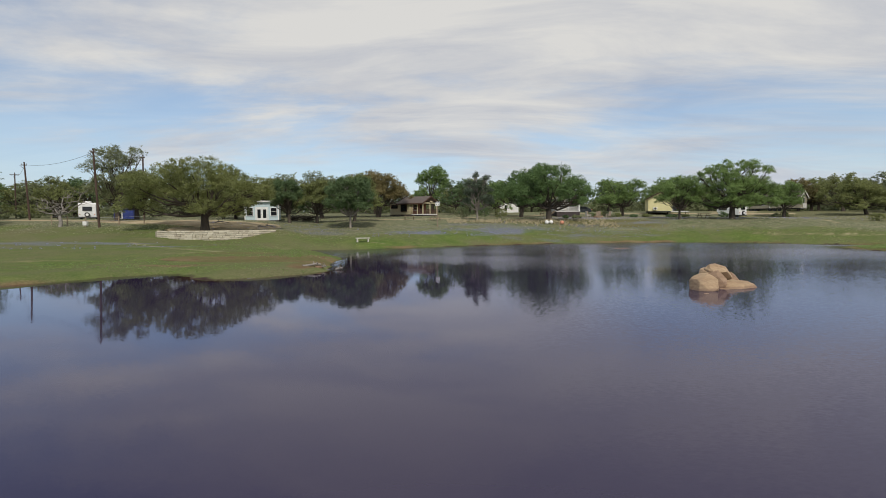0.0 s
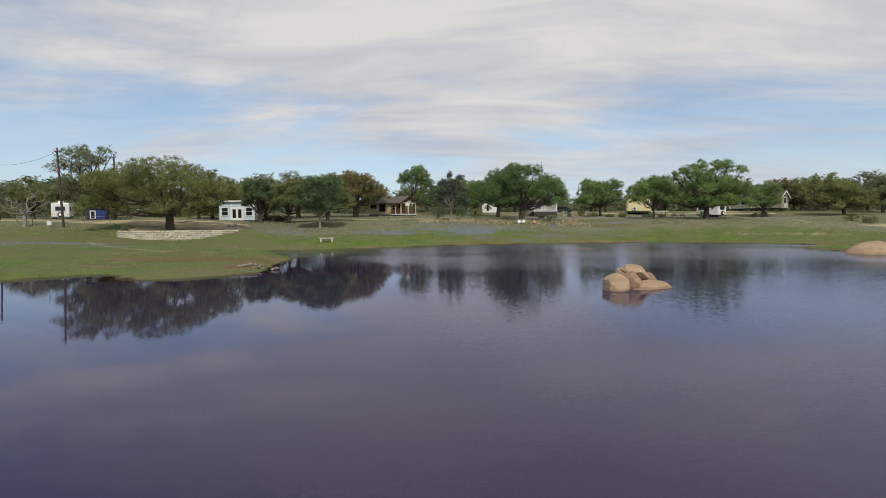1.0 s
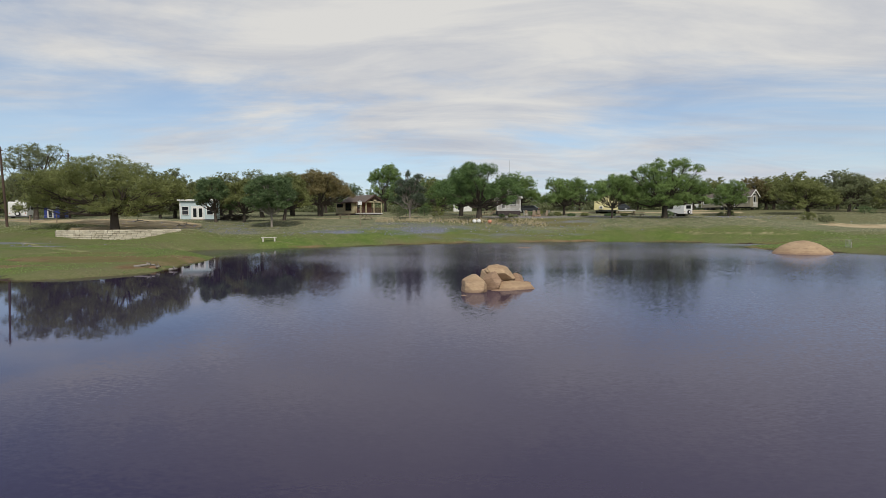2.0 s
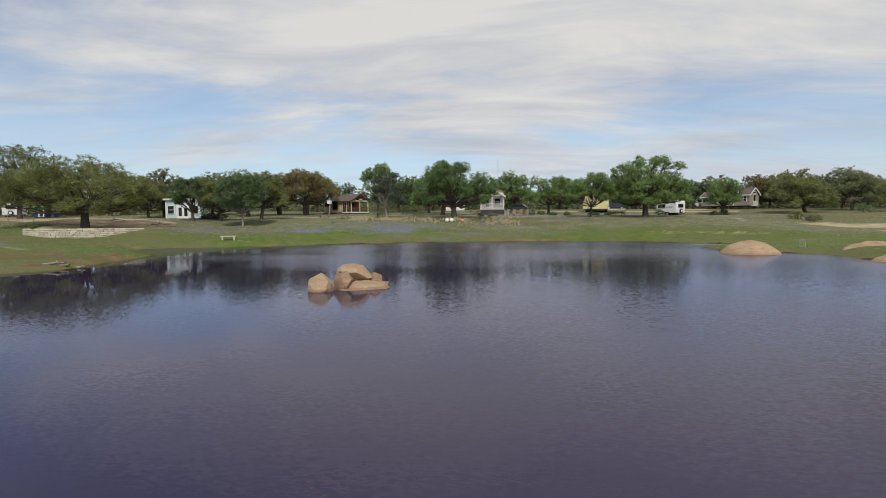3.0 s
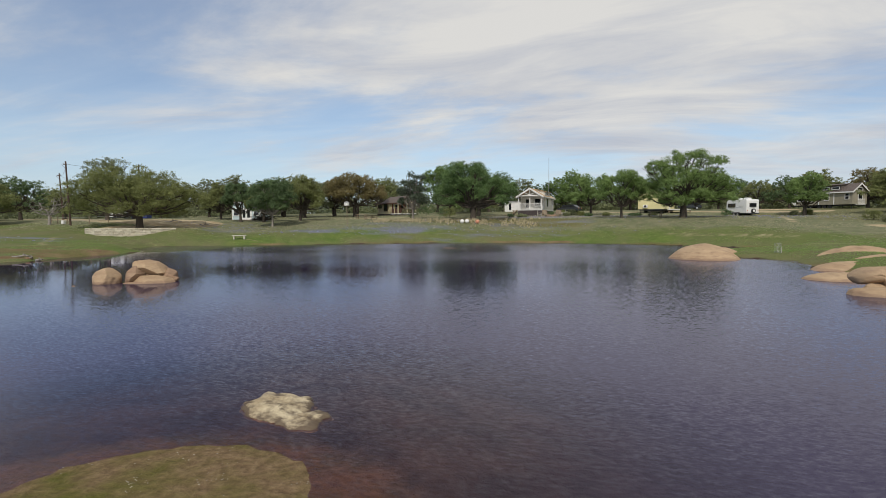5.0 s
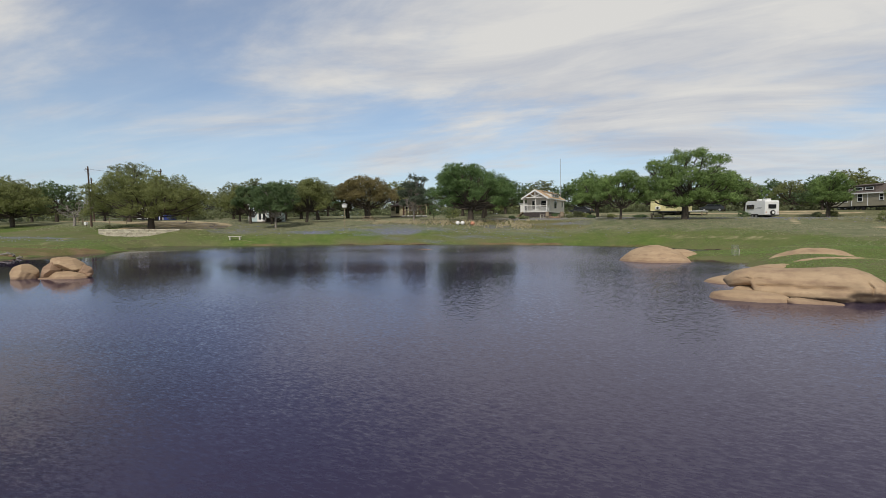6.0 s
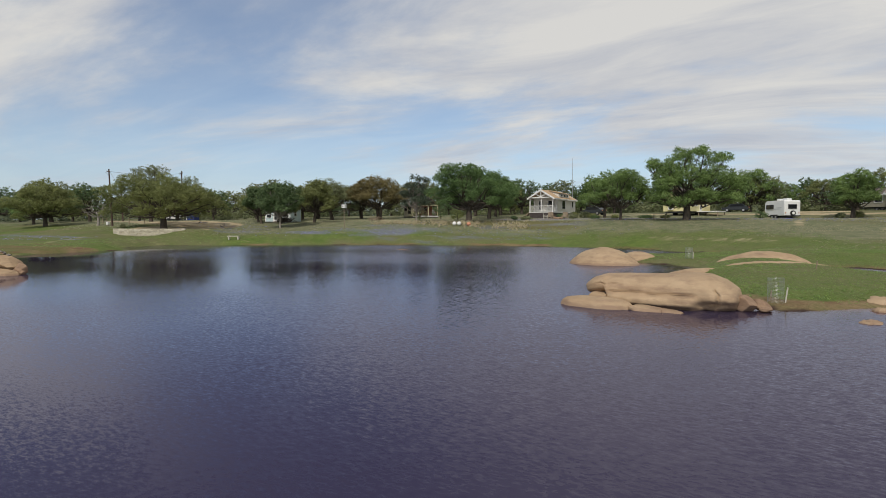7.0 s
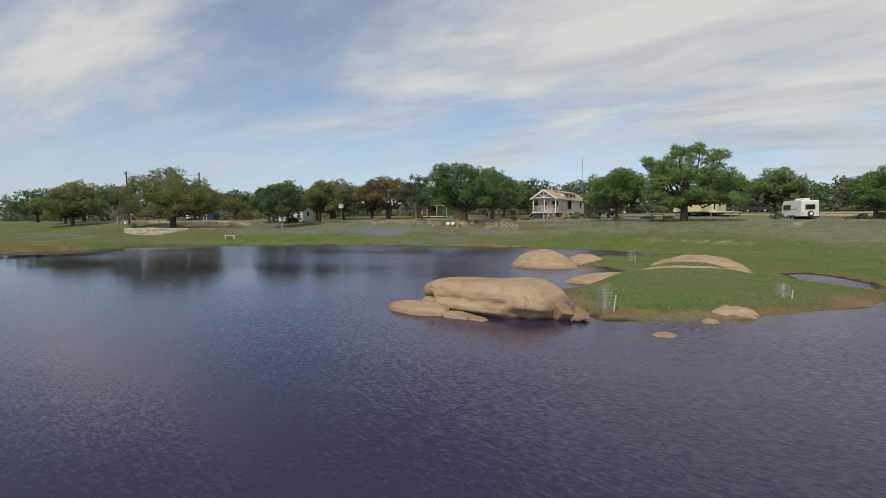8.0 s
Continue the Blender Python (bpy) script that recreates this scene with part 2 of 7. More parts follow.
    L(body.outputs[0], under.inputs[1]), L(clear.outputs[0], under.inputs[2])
    gl, fr, mix = N("ShaderNodeBsdfGlossy"), N("ShaderNodeFresnel"), N("ShaderNodeMixShader")
    dull = N("ShaderNodeMath")
    dull.operation = "MULTIPLY"
    dull.inputs[1].default_value = 0.13
    L(st.outputs[0], dull.inputs[0]), L(dull.outputs[0], gl.inputs["Roughness"])
    gl.inputs["Color"].default_value = (0.88, 0.89, 1.0, 1)
    fr.inputs["IOR"].default_value = 1.33
    L(bp.outputs[0], gl.inputs["Normal"]), L(bp.outputs[0], fr.inputs["Normal"])
    L(fr.outputs[0], mix.inputs[0]), L(under.outputs[0], mix.inputs[1]), L(gl.outputs[0], mix.inputs[2])
    L(mix.outputs[0], out.inputs["Surface"])
    return m


def ground_material():
    """Meadow, lush bank, dry grass, bare dirt and wet silt by the sheet's own zones; the silt is darkened to stand for
    deep water.
    """
    m = bpy.data.materials.new("meadow_ground")
    m.use_nodes = True
    nt = m.node_tree
    N, L = nt.nodes.new, nt.links.new
    b = nt.nodes["Principled BSDF"]
    b.inputs["Roughness"].default_value = 0.95
    b.inputs["Specular IOR Level"].default_value = 0.1
    tc = N("ShaderNodeTexCoord")
    z1, z2 = N("ShaderNodeAttribute"), N("ShaderNodeAttribute")
    z1.attribute_name, z2.attribute_name = "zone_a", "zone_b"
    s1, s2 = N("ShaderNodeSeparateColor"), N("ShaderNodeSeparateColor")
    L(z1.outputs["Color"], s1.inputs[0]), L(z2.outputs["Color"], s2.inputs[0])

    def noise_tex(scale, detail=5.0):
        n = N("ShaderNodeTexNoise")
        n.inputs["Scale"].default_value, n.inputs["Detail"].default_value = scale, detail
        n.inputs["Roughness"].default_value = 0.6
        L(tc.outputs["Object"], n.inputs["Vector"])
        return n.outputs[0]

    big, mid, small = noise_tex(0.12), noise_tex(0.9), noise_tex(9.0)
    lie = N("ShaderNodeMapping")
    lie.inputs["Scale"].default_value = (0.10, 0.36, 1.0)
    L(tc.outputs["Object"], lie.inputs[0])
    band = N("ShaderNodeTexNoise")
    band.inputs["Scale"].default_value, band.inputs["Detail"].default_value, band.inputs["Roughness"].default_value = 1.0, 6.0, 0.62
    L(lie.outputs[0], band.inputs["Vector"])
    streak = band.outputs[0]

    def tones(c1, c2, src, lo=0.35, hi=0.65):
        r = N("ShaderNodeMapRange")
        r.inputs["From Min"].default_value, r.inputs["From Max"].default_value = lo, hi
        L(src, r.inputs["Value"])
        x = N("ShaderNodeMix")
        x.data_type = "RGBA"
        x.inputs[6].default_value, x.inputs[7].default_value = (*c1, 1), (*c2, 1)
        L(r.outputs[0], x.inputs[0])
        return x.outputs[2]

    def over(base, top, mask, wobble, amount=0.5):
        a = N("ShaderNodeMath")
        a.operation = "MULTIPLY_ADD"
        a.inputs[1].default_value = amount
        L(wobble, a.inputs[0]), L(mask, a.inputs[2])
        r = N("ShaderNodeMapRange")
        r.inputs["From Min"].default_value, r.inputs["From Max"].default_value = 0.35 + amount * 0.5, 0.65 + amount * 0.5
        L(a.outputs[0], r.inputs["Value"])
        x = N("ShaderNodeMix")
        x.data_type = "RGBA"
        L(r.outputs[0], x.inputs[0]), L(base, x.inputs[6]), L(top, x.inputs[7])
        return x.outputs[2]

    meadow = tones((0.126, 0.146, 0.076), (0.218, 0.208, 0.128), mid)
    meadow = over(meadow, tones((0.17, 0.15, 0.07), (0.12, 0.12, 0.05), small), s2.outputs["Red"], mid)
    lush = over(tones((0.076, 0.124, 0.028), (0.138, 0.180, 0.046), mid, 0.30, 0.70), tones((0.130, 0.135, 0.060), (0.170, 0.160, 0.085), small), big, small, 0.45)
    col = over(meadow, lush, s1.outputs["Green"], streak, 1.3)
    col = over(col, tones((0.20, 0.185, 0.095), (0.30, 0.26, 0.15), small), tones((0, 0, 0), (0.50, 0.50, 0.50), streak, 0.50, 0.68), mid, 0.6)
    flowers = tones((0.13, 0.15, 0.11), (0.20, 0.205, 0.30), small)
    col = over(col, flowers, s1.outputs["Blue"], streak, 1.5)
    gravel = tones((0.20, 0.19, 0.20), (0.27, 0.25, 0.25), small)
    col = over(col, gravel, s2.outputs["Blue"], mid, 0.4)
    dirt = tones((0.32, 0.245, 0.145), (0.50, 0.415, 0.275), mid)
    col = over(col, dirt, s1.outputs["Red"], mid, 0.5)
    z3, s3 = N("ShaderNodeAttribute"), N("ShaderNodeSeparateColor")
    z3.attribute_name = "zone_c"
    L(z3.outputs["Color"], s3.inputs[0])
    mud = over(tones((0.155, 0.100, 0.056), (0.290, 0.205, 0.125), mid), tones((0.10, 0.11, 0.035), (0.16, 0.14, 0.06), small), streak, mid, 0.8)
    col = over(col, mud, s3.outputs["Green"], mid, 0.5)
    weed = over(tones((0.085, 0.088, 0.018), (0.125, 0.105, 0.030), mid), tones((0.15, 0.10, 0.055), (0.20, 0.14, 0.08), small), big, mid, 1.2)
    # bed silt, its tone darkened for the light lost in deep water
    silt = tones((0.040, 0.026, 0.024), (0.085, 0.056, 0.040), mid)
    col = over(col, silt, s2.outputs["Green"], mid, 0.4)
    col = over(col, weed, s3.outputs["Red"], mid, 0.5)
    fine = N("ShaderNodeMix")
    fine.data_type, fine.blend_type = "RGBA", "MULTIPLY"
    fine.inputs[0].default_value = 0.6
    L(col, fine.inputs[6]), L(tones((0.65, 0.65, 0.65), (1.15, 1.15, 1.1), small, 0.3, 0.7), fine.inputs[7])
    L(fine.outputs[2], b.inputs["Base Color"])
    bp = N("ShaderNodeBump")
    bp.inputs["Strength"].default_value, bp.inputs["Distance"].default_value = 0.7, 0.08
    L(small, bp.inputs["Height"]), L(bp.outputs[0], b.inputs["Normal"])
    return m


MAT = {}
MAT["ground"] = ground_material()
MAT["water"] = water_material()
MAT["glass"] = glass_material()
MAT["granite"] = stained(material("pink_granite", (0.33, 0.235, 0.145), (0.47, 0.345, 0.218), 0.7, 0.85, 0.5, 11.0, stretch=(0.8, 0.8, 1.6), spec=0.2), (0.150, 0.088, 0.070))
MAT["granite_dark"] = stained(material("brown_granite", (0.21, 0.138, 0.090), (0.37, 0.258, 0.172), 0.9, 0.85, 0.5, 12.0, stretch=(0.8, 0.8, 2.0), spec=0.2), (0.085, 0.05, 0.042))
MAT["granite_grey"] = stained(material("lichen_granite", (0.25, 0.19, 0.11), (0.62, 0.54, 0.37), 2.6, 0.85, 0.6, 20.0, spec=0.2), (0.055, 0.034, 0.026), 0.8, 4.0, (0.02, 0.085))
MAT["pebble"] = material("pale_pebble", (0.10, 0.08, 0.06), (0.50, 0.46, 0.38), 3.0, 0.8, 0.1, island=0.8)
MAT["limestone"] = material("cream_limestone", (0.40, 0.35, 0.26), (0.70, 0.65, 0.52), 3.0, 0.9, 0.4, 18.0, piece=0.6)
MAT["mortar"] = material("dark_mortar", (0.22, 0.19, 0.14), (0.36, 0.32, 0.25), 3.0, 0.95)
MAT["bark"] = material("oak_bark", (0.035, 0.028, 0.022), (0.11, 0.09, 0.07), 2.0, 0.95, 0.6, 9.0, stretch=(1, 1, 0.25))
MAT["pale_bark"] = material("pale_grey_bark", (0.15, 0.13, 0.11), (0.32, 0.29, 0.25), 2.0, 0.95, 0.5, 9.0, stretch=(1, 1, 0.25))
MAT["deadwood"] = material("grey_deadwood", (0.17, 0.15, 0.13), (0.36, 0.33, 0.30), 2.0, 0.9, 0.4, 9.0)
MAT["leaf_live"] = leaf_material("live_oak_leaf", (0.110, 0.130, 0.046), (0.340, 0.365, 0.140))
MAT["leaf_post"] = leaf_material("post_oak_leaf", (0.098, 0.158, 0.048), (0.310, 0.425, 0.145))
MAT["leaf_lawn"] = leaf_material("lawn_oak_leaf", (0.070, 0.122, 0.046), (0.220, 0.330, 0.120))
MAT["leaf_dark"] = leaf_material("dark_oak_leaf", (0.066, 0.110, 0.046), (0.205, 0.285, 0.128))
# greyer, flatter leaf tone: distance haze put into the colour
MAT["leaf_hazed"] = leaf_material("hazed_wood_leaf", (0.10, 0.125, 0.075), (0.21, 0.24, 0.145))
MAT["leaf_brown"] = leaf_material("bronze_oak_leaf", (0.125, 0.112, 0.045), (0.340, 0.280, 0.130))
MAT["leaf_grey"] = leaf_material("grey_green_leaf", (0.115, 0.132, 0.066), (0.330, 0.360, 0.190))
MAT["leaf_juniper"] = leaf_material("juniper_leaf", (0.042, 0.060, 0.039), (0.120, 0.152, 0.096), 0.15)
MAT["grass"] = leaf_material("green_grass", (0.090, 0.144, 0.034), (0.152, 0.212, 0.058), 0.0, 0.8)
MAT["grass_dull"] = leaf_material("dull_grass", (0.14, 0.155, 0.080), (0.265, 0.250, 0.165), 0.0, 0.8)
MAT["grass_dry"] = leaf_material("dry_grass", (0.15, 0.132, 0.080), (0.27, 0.235, 0.155), 0.0, 0.4)
MAT["bluebonnet"] = leaf_material("blue_flower", (0.135, 0.14, 0.26), (0.22, 0.22, 0.40), 0.0, 0.7)
MAT["white_paint"] = material("white_paint", (0.66, 0.65, 0.62), (0.80, 0.79, 0.76), 1.5, 0.55, 0.05)
MAT["pale_siding"] = siding("pale_blue_grey_siding", (0.44, 0.54, 0.57), (0.54, 0.64, 0.66))
MAT["white_siding"] = siding("white_siding", (0.62, 0.60, 0.54), (0.74, 0.72, 0.66))
MAT["cream_siding"] = siding("cream_siding", (0.50, 0.43, 0.27), (0.62, 0.55, 0.36))
MAT["yellow_siding"] = siding("yellow_siding", (0.62, 0.56, 0.28), (0.74, 0.68, 0.38))
MAT["taupe_siding"] = siding("taupe_siding", (0.24, 0.22, 0.16), (0.32, 0.29, 0.22))
MAT["rust_siding"] = siding("rust_siding", (0.21, 0.08, 0.045), (0.29, 0.115, 0.065))
MAT["brown_wood"] = material("dark_brown_wood", (0.055, 0.028, 0.020), (0.11, 0.06, 0.042), 3.0, 0.7, 0.2, 20.0)
MAT["skirt"] = material("dark_skirting", (0.045, 0.035, 0.035), (0.085, 0.07, 0.07), 3.0, 0.9)
MAT["roof_brown"] = material("brown_shingle", (0.085, 0.068, 0.06), (0.16, 0.13, 0.115), 4.0, 0.9, 0.4, 25.0)
MAT["roof_tan"] = material("tan_shingle", (0.38, 0.26, 0.15), (0.55, 0.40, 0.25), 4.0, 0.9, 0.4, 25.0)
MAT["roof_grey"] = material("grey_membrane", (0.30, 0.30, 0.30), (0.45, 0.45, 0.44), 2.0, 0.8)
MAT["wood"] = material("weathered_timber", (0.20, 0.15, 0.10), (0.36, 0.29, 0.21), 3.0, 0.85, 0.3, 20.0, stretch=(1, 1, 0.3))
MAT["pole_wood"] = material("creosote_pole", (0.050, 0.032, 0.024), (0.11, 0.072, 0.055), 2.0, 0.9, 0.3, 12.0, stretch=(1, 1, 0.2))
MAT["stone_pale"] = material("pale_cast_stone", (0.42, 0.40, 0.33), (0.58, 0.55, 0.47), 3.0, 0.85)
MAT["metal_dark"] = material("dark_metal", (0.03, 0.03, 0.032), (0.06, 0.06, 0.062), 4.0, 0.5, 0.05, metal=0.3)
MAT["metal_grey"] = material("galvanised_metal", (0.35, 0.36, 0.37), (0.5, 0.5, 0.5), 4.0, 0.45, 0.05, metal=0.6)
MAT["rubber"] = material("tyre_rubber", (0.015, 0.015, 0.015), (0.03, 0.03, 0.03), 6.0, 0.8)
MAT["rv_white"] = material("rv_fibreglass", (0.74, 0.74, 0.72), (0.82, 0.82, 0.80), 0.8, 0.3, 0.0)
MAT["rv_grey"] = material("rv_grey_stripe", (0.25, 0.25, 0.27), (0.34, 0.34, 0.36), 0.8, 0.4, 0.0)
MAT["blue_tarp"] = material("blue_tarp", (0.015, 0.025, 0.12), (0.035, 0.06, 0.26), 2.0, 0.6, 0.3)
MAT["orange_paint"] = material("faded_orange_paint", (0.48, 0.20, 0.12), (0.62, 0.30, 0.19), 3.0, 0.7)
MAT["car_dark"] = material("dark_car_paint", (0.03, 0.035, 0.04), (0.05, 0.055, 0.06), 2.0, 0.25, 0.0)
MAT["car_silver"] = material("silver_car_paint", (0.40, 0.41, 0.42), (0.52, 0.52, 0.53), 2.0, 0.3, 0.0, metal=0.4)


# ---- shape helpers ----
def thing(name, label, category, x, y, z=0.0, turn=0.0, group="", kind=""):
    ob = new(name)
    ob.empty_display_size = 0.3
    ob.matrix_world = pose(x, y, z, 0, 0, turn)
    return tagged(ob, label, category, group, kind)


def link_mesh(name, me, mat, parent=None, label="", smooth=False):
    ob = new(name, me)
    if mat is not None and not me.materials:
        me.materials.append(mat)
    if parent is not None:
        ob.parent = parent
    if smooth:
        me.polygons.foreach_set("use_smooth", [True] * len(me.polygons))
    if label:
        ob["label"] = label
    return ob


def part(name, bm, mat, parent, label="", smooth=False):
    me = bpy.data.meshes.new(name)
    bm.normal_update()
    bm.to_mesh(me)
    bm.free()
    return link_mesh(name, me, mat, parent, label, smooth)


def raw(name, verts, faces, mat, parent=None, label="", smooth=False):
    me = bpy.data.meshes.new(name)
    me.from_pydata([tuple(v) for v in verts], [], [tuple(f) for f in faces])
    me.update()
    return link_mesh(name, me, mat, parent, label, smooth)


def crown_mesh(name, v, q, mat):
    me = bpy.data.meshes.new(name)
    me.vertices.add(len(v))
    me.vertices.foreach_set("co", v.ravel())
    me.loops.add(q.size)
    me.loops.foreach_set("vertex_index", q.ravel())
    me.polygons.add(len(q))
    me.polygons.foreach_set("loop_start", np.arange(0, q.size, q.shape[1]))
    me.polygons.foreach_set("loop_total", np.full(len(q), q.shape[1]))
    me.update(calc_edges=True)
    me.materials.append(mat)
    return me


def box(bm, cx, cy, cz, sx, sy, sz, rot=None, bevel=0.0):
    """A box about its centre, with broken edges where bevel is given."""
    res = bmesh.ops.create_cube(bm, size=1.0)
    m = Matrix.Translation((cx, cy, cz)) @ (rot.to_4x4() if rot else Matrix.Identity(4)) @ Matrix.Diagonal((sx, sy, sz, 1))
    bmesh.ops.transform(bm, matrix=m, verts=res["verts"])
    if bevel:
        edges = list({e for v in res["verts"] for e in v.link_edges})
        bmesh.ops.bevel(bm, geom=edges, offset=bevel, segments=2, affect="EDGES", profile=0.6)
    return bm


def B(*spec, bevel=0.0):
    """One bmesh from boxes given as (cx, cy, cz, sx, sy, sz)."""
    bm = bmesh.new()
    for s in spec:
        box(bm, *s, bevel=bevel)
    return bm


def rod(bm, a, b, r, sides=8, r2=None):
    a, b = Vector(a), Vector(b)
    d = b - a
    res = bmesh.ops.create_cone(bm, cap_ends=True, segments=sides, radius1=r, radius2=r if r2 is None else r2, depth=d.length)
    m = Matrix.Translation((a + b) / 2) @ d.to_track_quat("Z", "Y").to_matrix().to_4x4()
    bmesh.ops.transform(bm, matrix=m, verts=res["verts"])
    return bm


def R(a, b, r, sides=8, r2=None):
    return rod(bmesh.new(), a, b, r, sides, r2)


def prism(profile, y0, y1):
    """A profile in x, z drawn out along y."""
    bm = bmesh.new()
    f = [bm.verts.new((x, y0, z)) for x, z in profile]
    g = [bm.verts.new((x, y1, z)) for x, z in profile]
    n = len(profile)
    bm.faces.new(f), bm.faces.new(list(reversed(g)))
    for i in range(n):
        j = (i + 1) % n
        bm.faces.new((f[j], f[i], g[i], g[j]))
    bmesh.ops.recalc_face_normals(bm, faces=bm.faces)
    return bm


def prism_x(profile, x0, x1):
    """A profile in y, z drawn out along x."""
    bm = prism(profile, x0, x1)
    for v in bm.verts:
        v.co = Vector((v.co.y, v.co.x, v.co.z))
    bmesh.ops.recalc_face_normals(bm, faces=bm.faces)
    return bm


# ---- the lie of the land ----
POND = [(-75, -45), (-48, 4), (-32, 18), (-25, 25.5), (-22.6, 29.2), (-20.6, 31.0), (-18.6, 30.2), (-17.6, 28.4), (-16.0, 27.9),
        (-14.2, 28.6), (-12.4, 30.4), (-11.2, 32.2), (-11.8, 35.0), (-12.5, 39.0), (-12.6, 42.5), (-13.6, 45.2), (-17.0, 46.6), (-19.6, 49.5), (-20.6, 53.0),
        (-18.5, 55.6), (-14.0, 57.2), (-8.5, 60.0), (-3.0, 63.6), (3.0, 66.8), (9.0, 69.0), (15.5, 71.0), (22.0, 71.6), (28.0, 71.4),
        (33.0, 70.0), (37.0, 67.8), (40.0, 65.6), (42.6, 64.2), (45.2, 61.8), (43.6, 59.8), (40.2, 58.8), (36.8, 57.0), (36.6, 52.0), (38.2, 49.0), (40.4, 48.2), (42.0, 46.6),
        (42.0, 43.0), (41.6, 39.7), (42.7, 37.2), (42.2, 35.3), (43.0, 33.0), (44.4, 30.9), (45.6, 29.9), (47.4, 31.0), (49.1, 32.5), (50.2, 34.2),
        (51.4, 35.9), (52.4, 37.6), (53.0, 40.3), (54.5, 41.6), (58, 40.5), (66, 36), (80, 27), (95, 0), (100, -45), (40, -52)]
PUDDLE = [(49.6, 48.8), (50.2, 46.0), (51.0, 43.8), (51.9, 42.4), (53.0, 43.2), (53.0, 45.4), (52.4, 47.2), (51.6, 49.0), (50.6, 50.0)]


def shore_distance(x, y, ring):
    """Metres from a closed shoreline, minus on the water."""
    x, y = np.asarray(x, float), np.asarray(y, float)
    best = np.full(x.shape, 1e9)
    inside = np.zeros(x.shape, bool)
    for (ax, ay), (bx, by) in zip(ring, ring[1:] + ring[:1]):
        dx, dy = bx - ax, by - ay
        k = np.clip(((x - ax) * dx + (y - ay) * dy) / (dx * dx + dy * dy), 0, 1)
        best = np.minimum(best, np.hypot(x - ax - k * dx, y - ay - k * dy))
        if ay != by:
            cross = ((ay > y) != (by > y)) & (x < dx * (y - ay) / dy + ax)
            inside ^= cross
    return np.where(inside, -best, best)


def step(a, b, v):
    k = np.clip((np.asarray(v, float) - a) / (b - a), 0, 1)
    return k * k * (3 - 2 * k)


def ripple(x, y, scale, seed=0.0):
    """A cheap smooth wander between about -1 and 1."""
    x, y = x * scale + seed, y * scale - seed * 1.7
    return (np.sin(x * 1.3 + 1.7 * np.sin(y * 0.9)) + np.sin(y * 1.7 + 1.3 * np.sin(x * 0.7 + 2.0)) + np.sin((x + y) * 0.83 + 2.1 * np.sin((x - y) * 0.51))) / 3


WALL_LINE = [(-36.3, 57.0), (-33.6, 56.5), (-30.6, 56.9), (-27.6, 58.0), (-24.2, 60.0)]


def wall_y(x):
    return np.interp(x, [p[0] for p in WALL_LINE], [p[1] for p in WALL_LINE])


def land(x, y):
    """Height of the ground, the pond's bed and the puddle's bed."""
    x, y = np.asarray(x, float), np.asarray(y, float)
    s = shore_distance(x, y, POND)
    s = s + 0.35 * ripple(x, y, 0.9, 3.0)
    slope = np.where(y < 80, 0.75 + (y - 59.5) * 0.105, 2.9 + 0.042 * np.minimum(y - 80, 45) + 0.004 * np.clip(y - 125, 0, 600))
    low = 0.32 + 0.42 * step(33, 45, y)
    base = np.maximum(slope, low)
    base = base + 1.35 * step(-22, -44, x) * step(48, 62, y) * (1 - step(66, 92, y))
    base = base - 0.85 * np.exp(-((x - 53) / 12) ** 2 - ((y - 103) / 9) ** 2)
    base = base - 0.55 * np.exp(-((x - 40.5) / 5.0) ** 2 - ((y - 54.5) / 6.0) ** 2) - 0.55 * np.exp(-((x + 37) / 8.0) ** 2 - ((y - 90) / 7.0) ** 2)
    base = base - 0.9 * np.exp(-((x - 65) / 10.0) ** 2 - ((y - 77) / 8.0) ** 2)
    base = base + 0.05 * ripple(x, y, 0.35, 1.0) + 0.35 * ripple(x, y, 0.02, 5.0) * step(120, 220, y)
    bank = 0.30 * np.maximum(s, 0)
    k = 0.35
    h = np.clip(0.5 + 0.5 * (base - bank) / k, 0, 1)
    dry = base + (bank - base) * h - k * h * (1 - h)
    dry = np.maximum(dry, 0.0) + 0.0
    dry = dry + 1.05 * np.exp(-((x + 24.2) / 3.4) ** 2 - ((y - 60.6) / 3.6) ** 2) * step(0.5, 4.0, s)
    behind = step(0.05, 0.55, y - wall_y(x)) * step(-38.6, -36.6, x) * (1 - step(-25.4, -23.2, x)) * (1 - step(66, 74, y))
    dry = dry + (np.maximum(dry, 2.02) - dry) * behind
    bed = np.maximum(0.22 * s, -1.8) - 0.02
    shoal = 0.034 - 0.05 * (((x - 26.3) / 2.2) ** 2 + ((y - 7.9) / 2.75) ** 2) + 0.005 * ripple(x, y, 1.6, 4.0) + 0.003 * ripple(x, y, 9.0, 2.0)
    bed = np.maximum(bed, -0.10 - 0.035 * ((x - 28.0) ** 2 + 0.8 * (y - 7.6) ** 2) ** 0.8)
    bed = np.maximum(bed, shoal)
    z = np.where(s > 0, dry + 0.015, bed)
    p = shore_distance(x, y, PUDDLE)
    return np.where(s > 0, np.minimum(z, np.where(p < 0, 0.16 * p + 0.02, 0.02 + 0.085 * p + 0.022 * p * p)), z)


def gz(x, y):
    return float(land(np.array([x]), np.array([y]))[0])


def spread(fine0, fine1, fstep, lo, hi):
    a = list(np.arange(fine0, fine1 + 1e-6, fstep))
    s, v = fstep, fine1
    while v < hi:
        s *= 1.22
        v += s
        a.append(v)
    s, v = fstep, fine0
    while v > lo:
        s *= 1.22
        v -= s
        a.insert(0, v)
    return np.array(a)


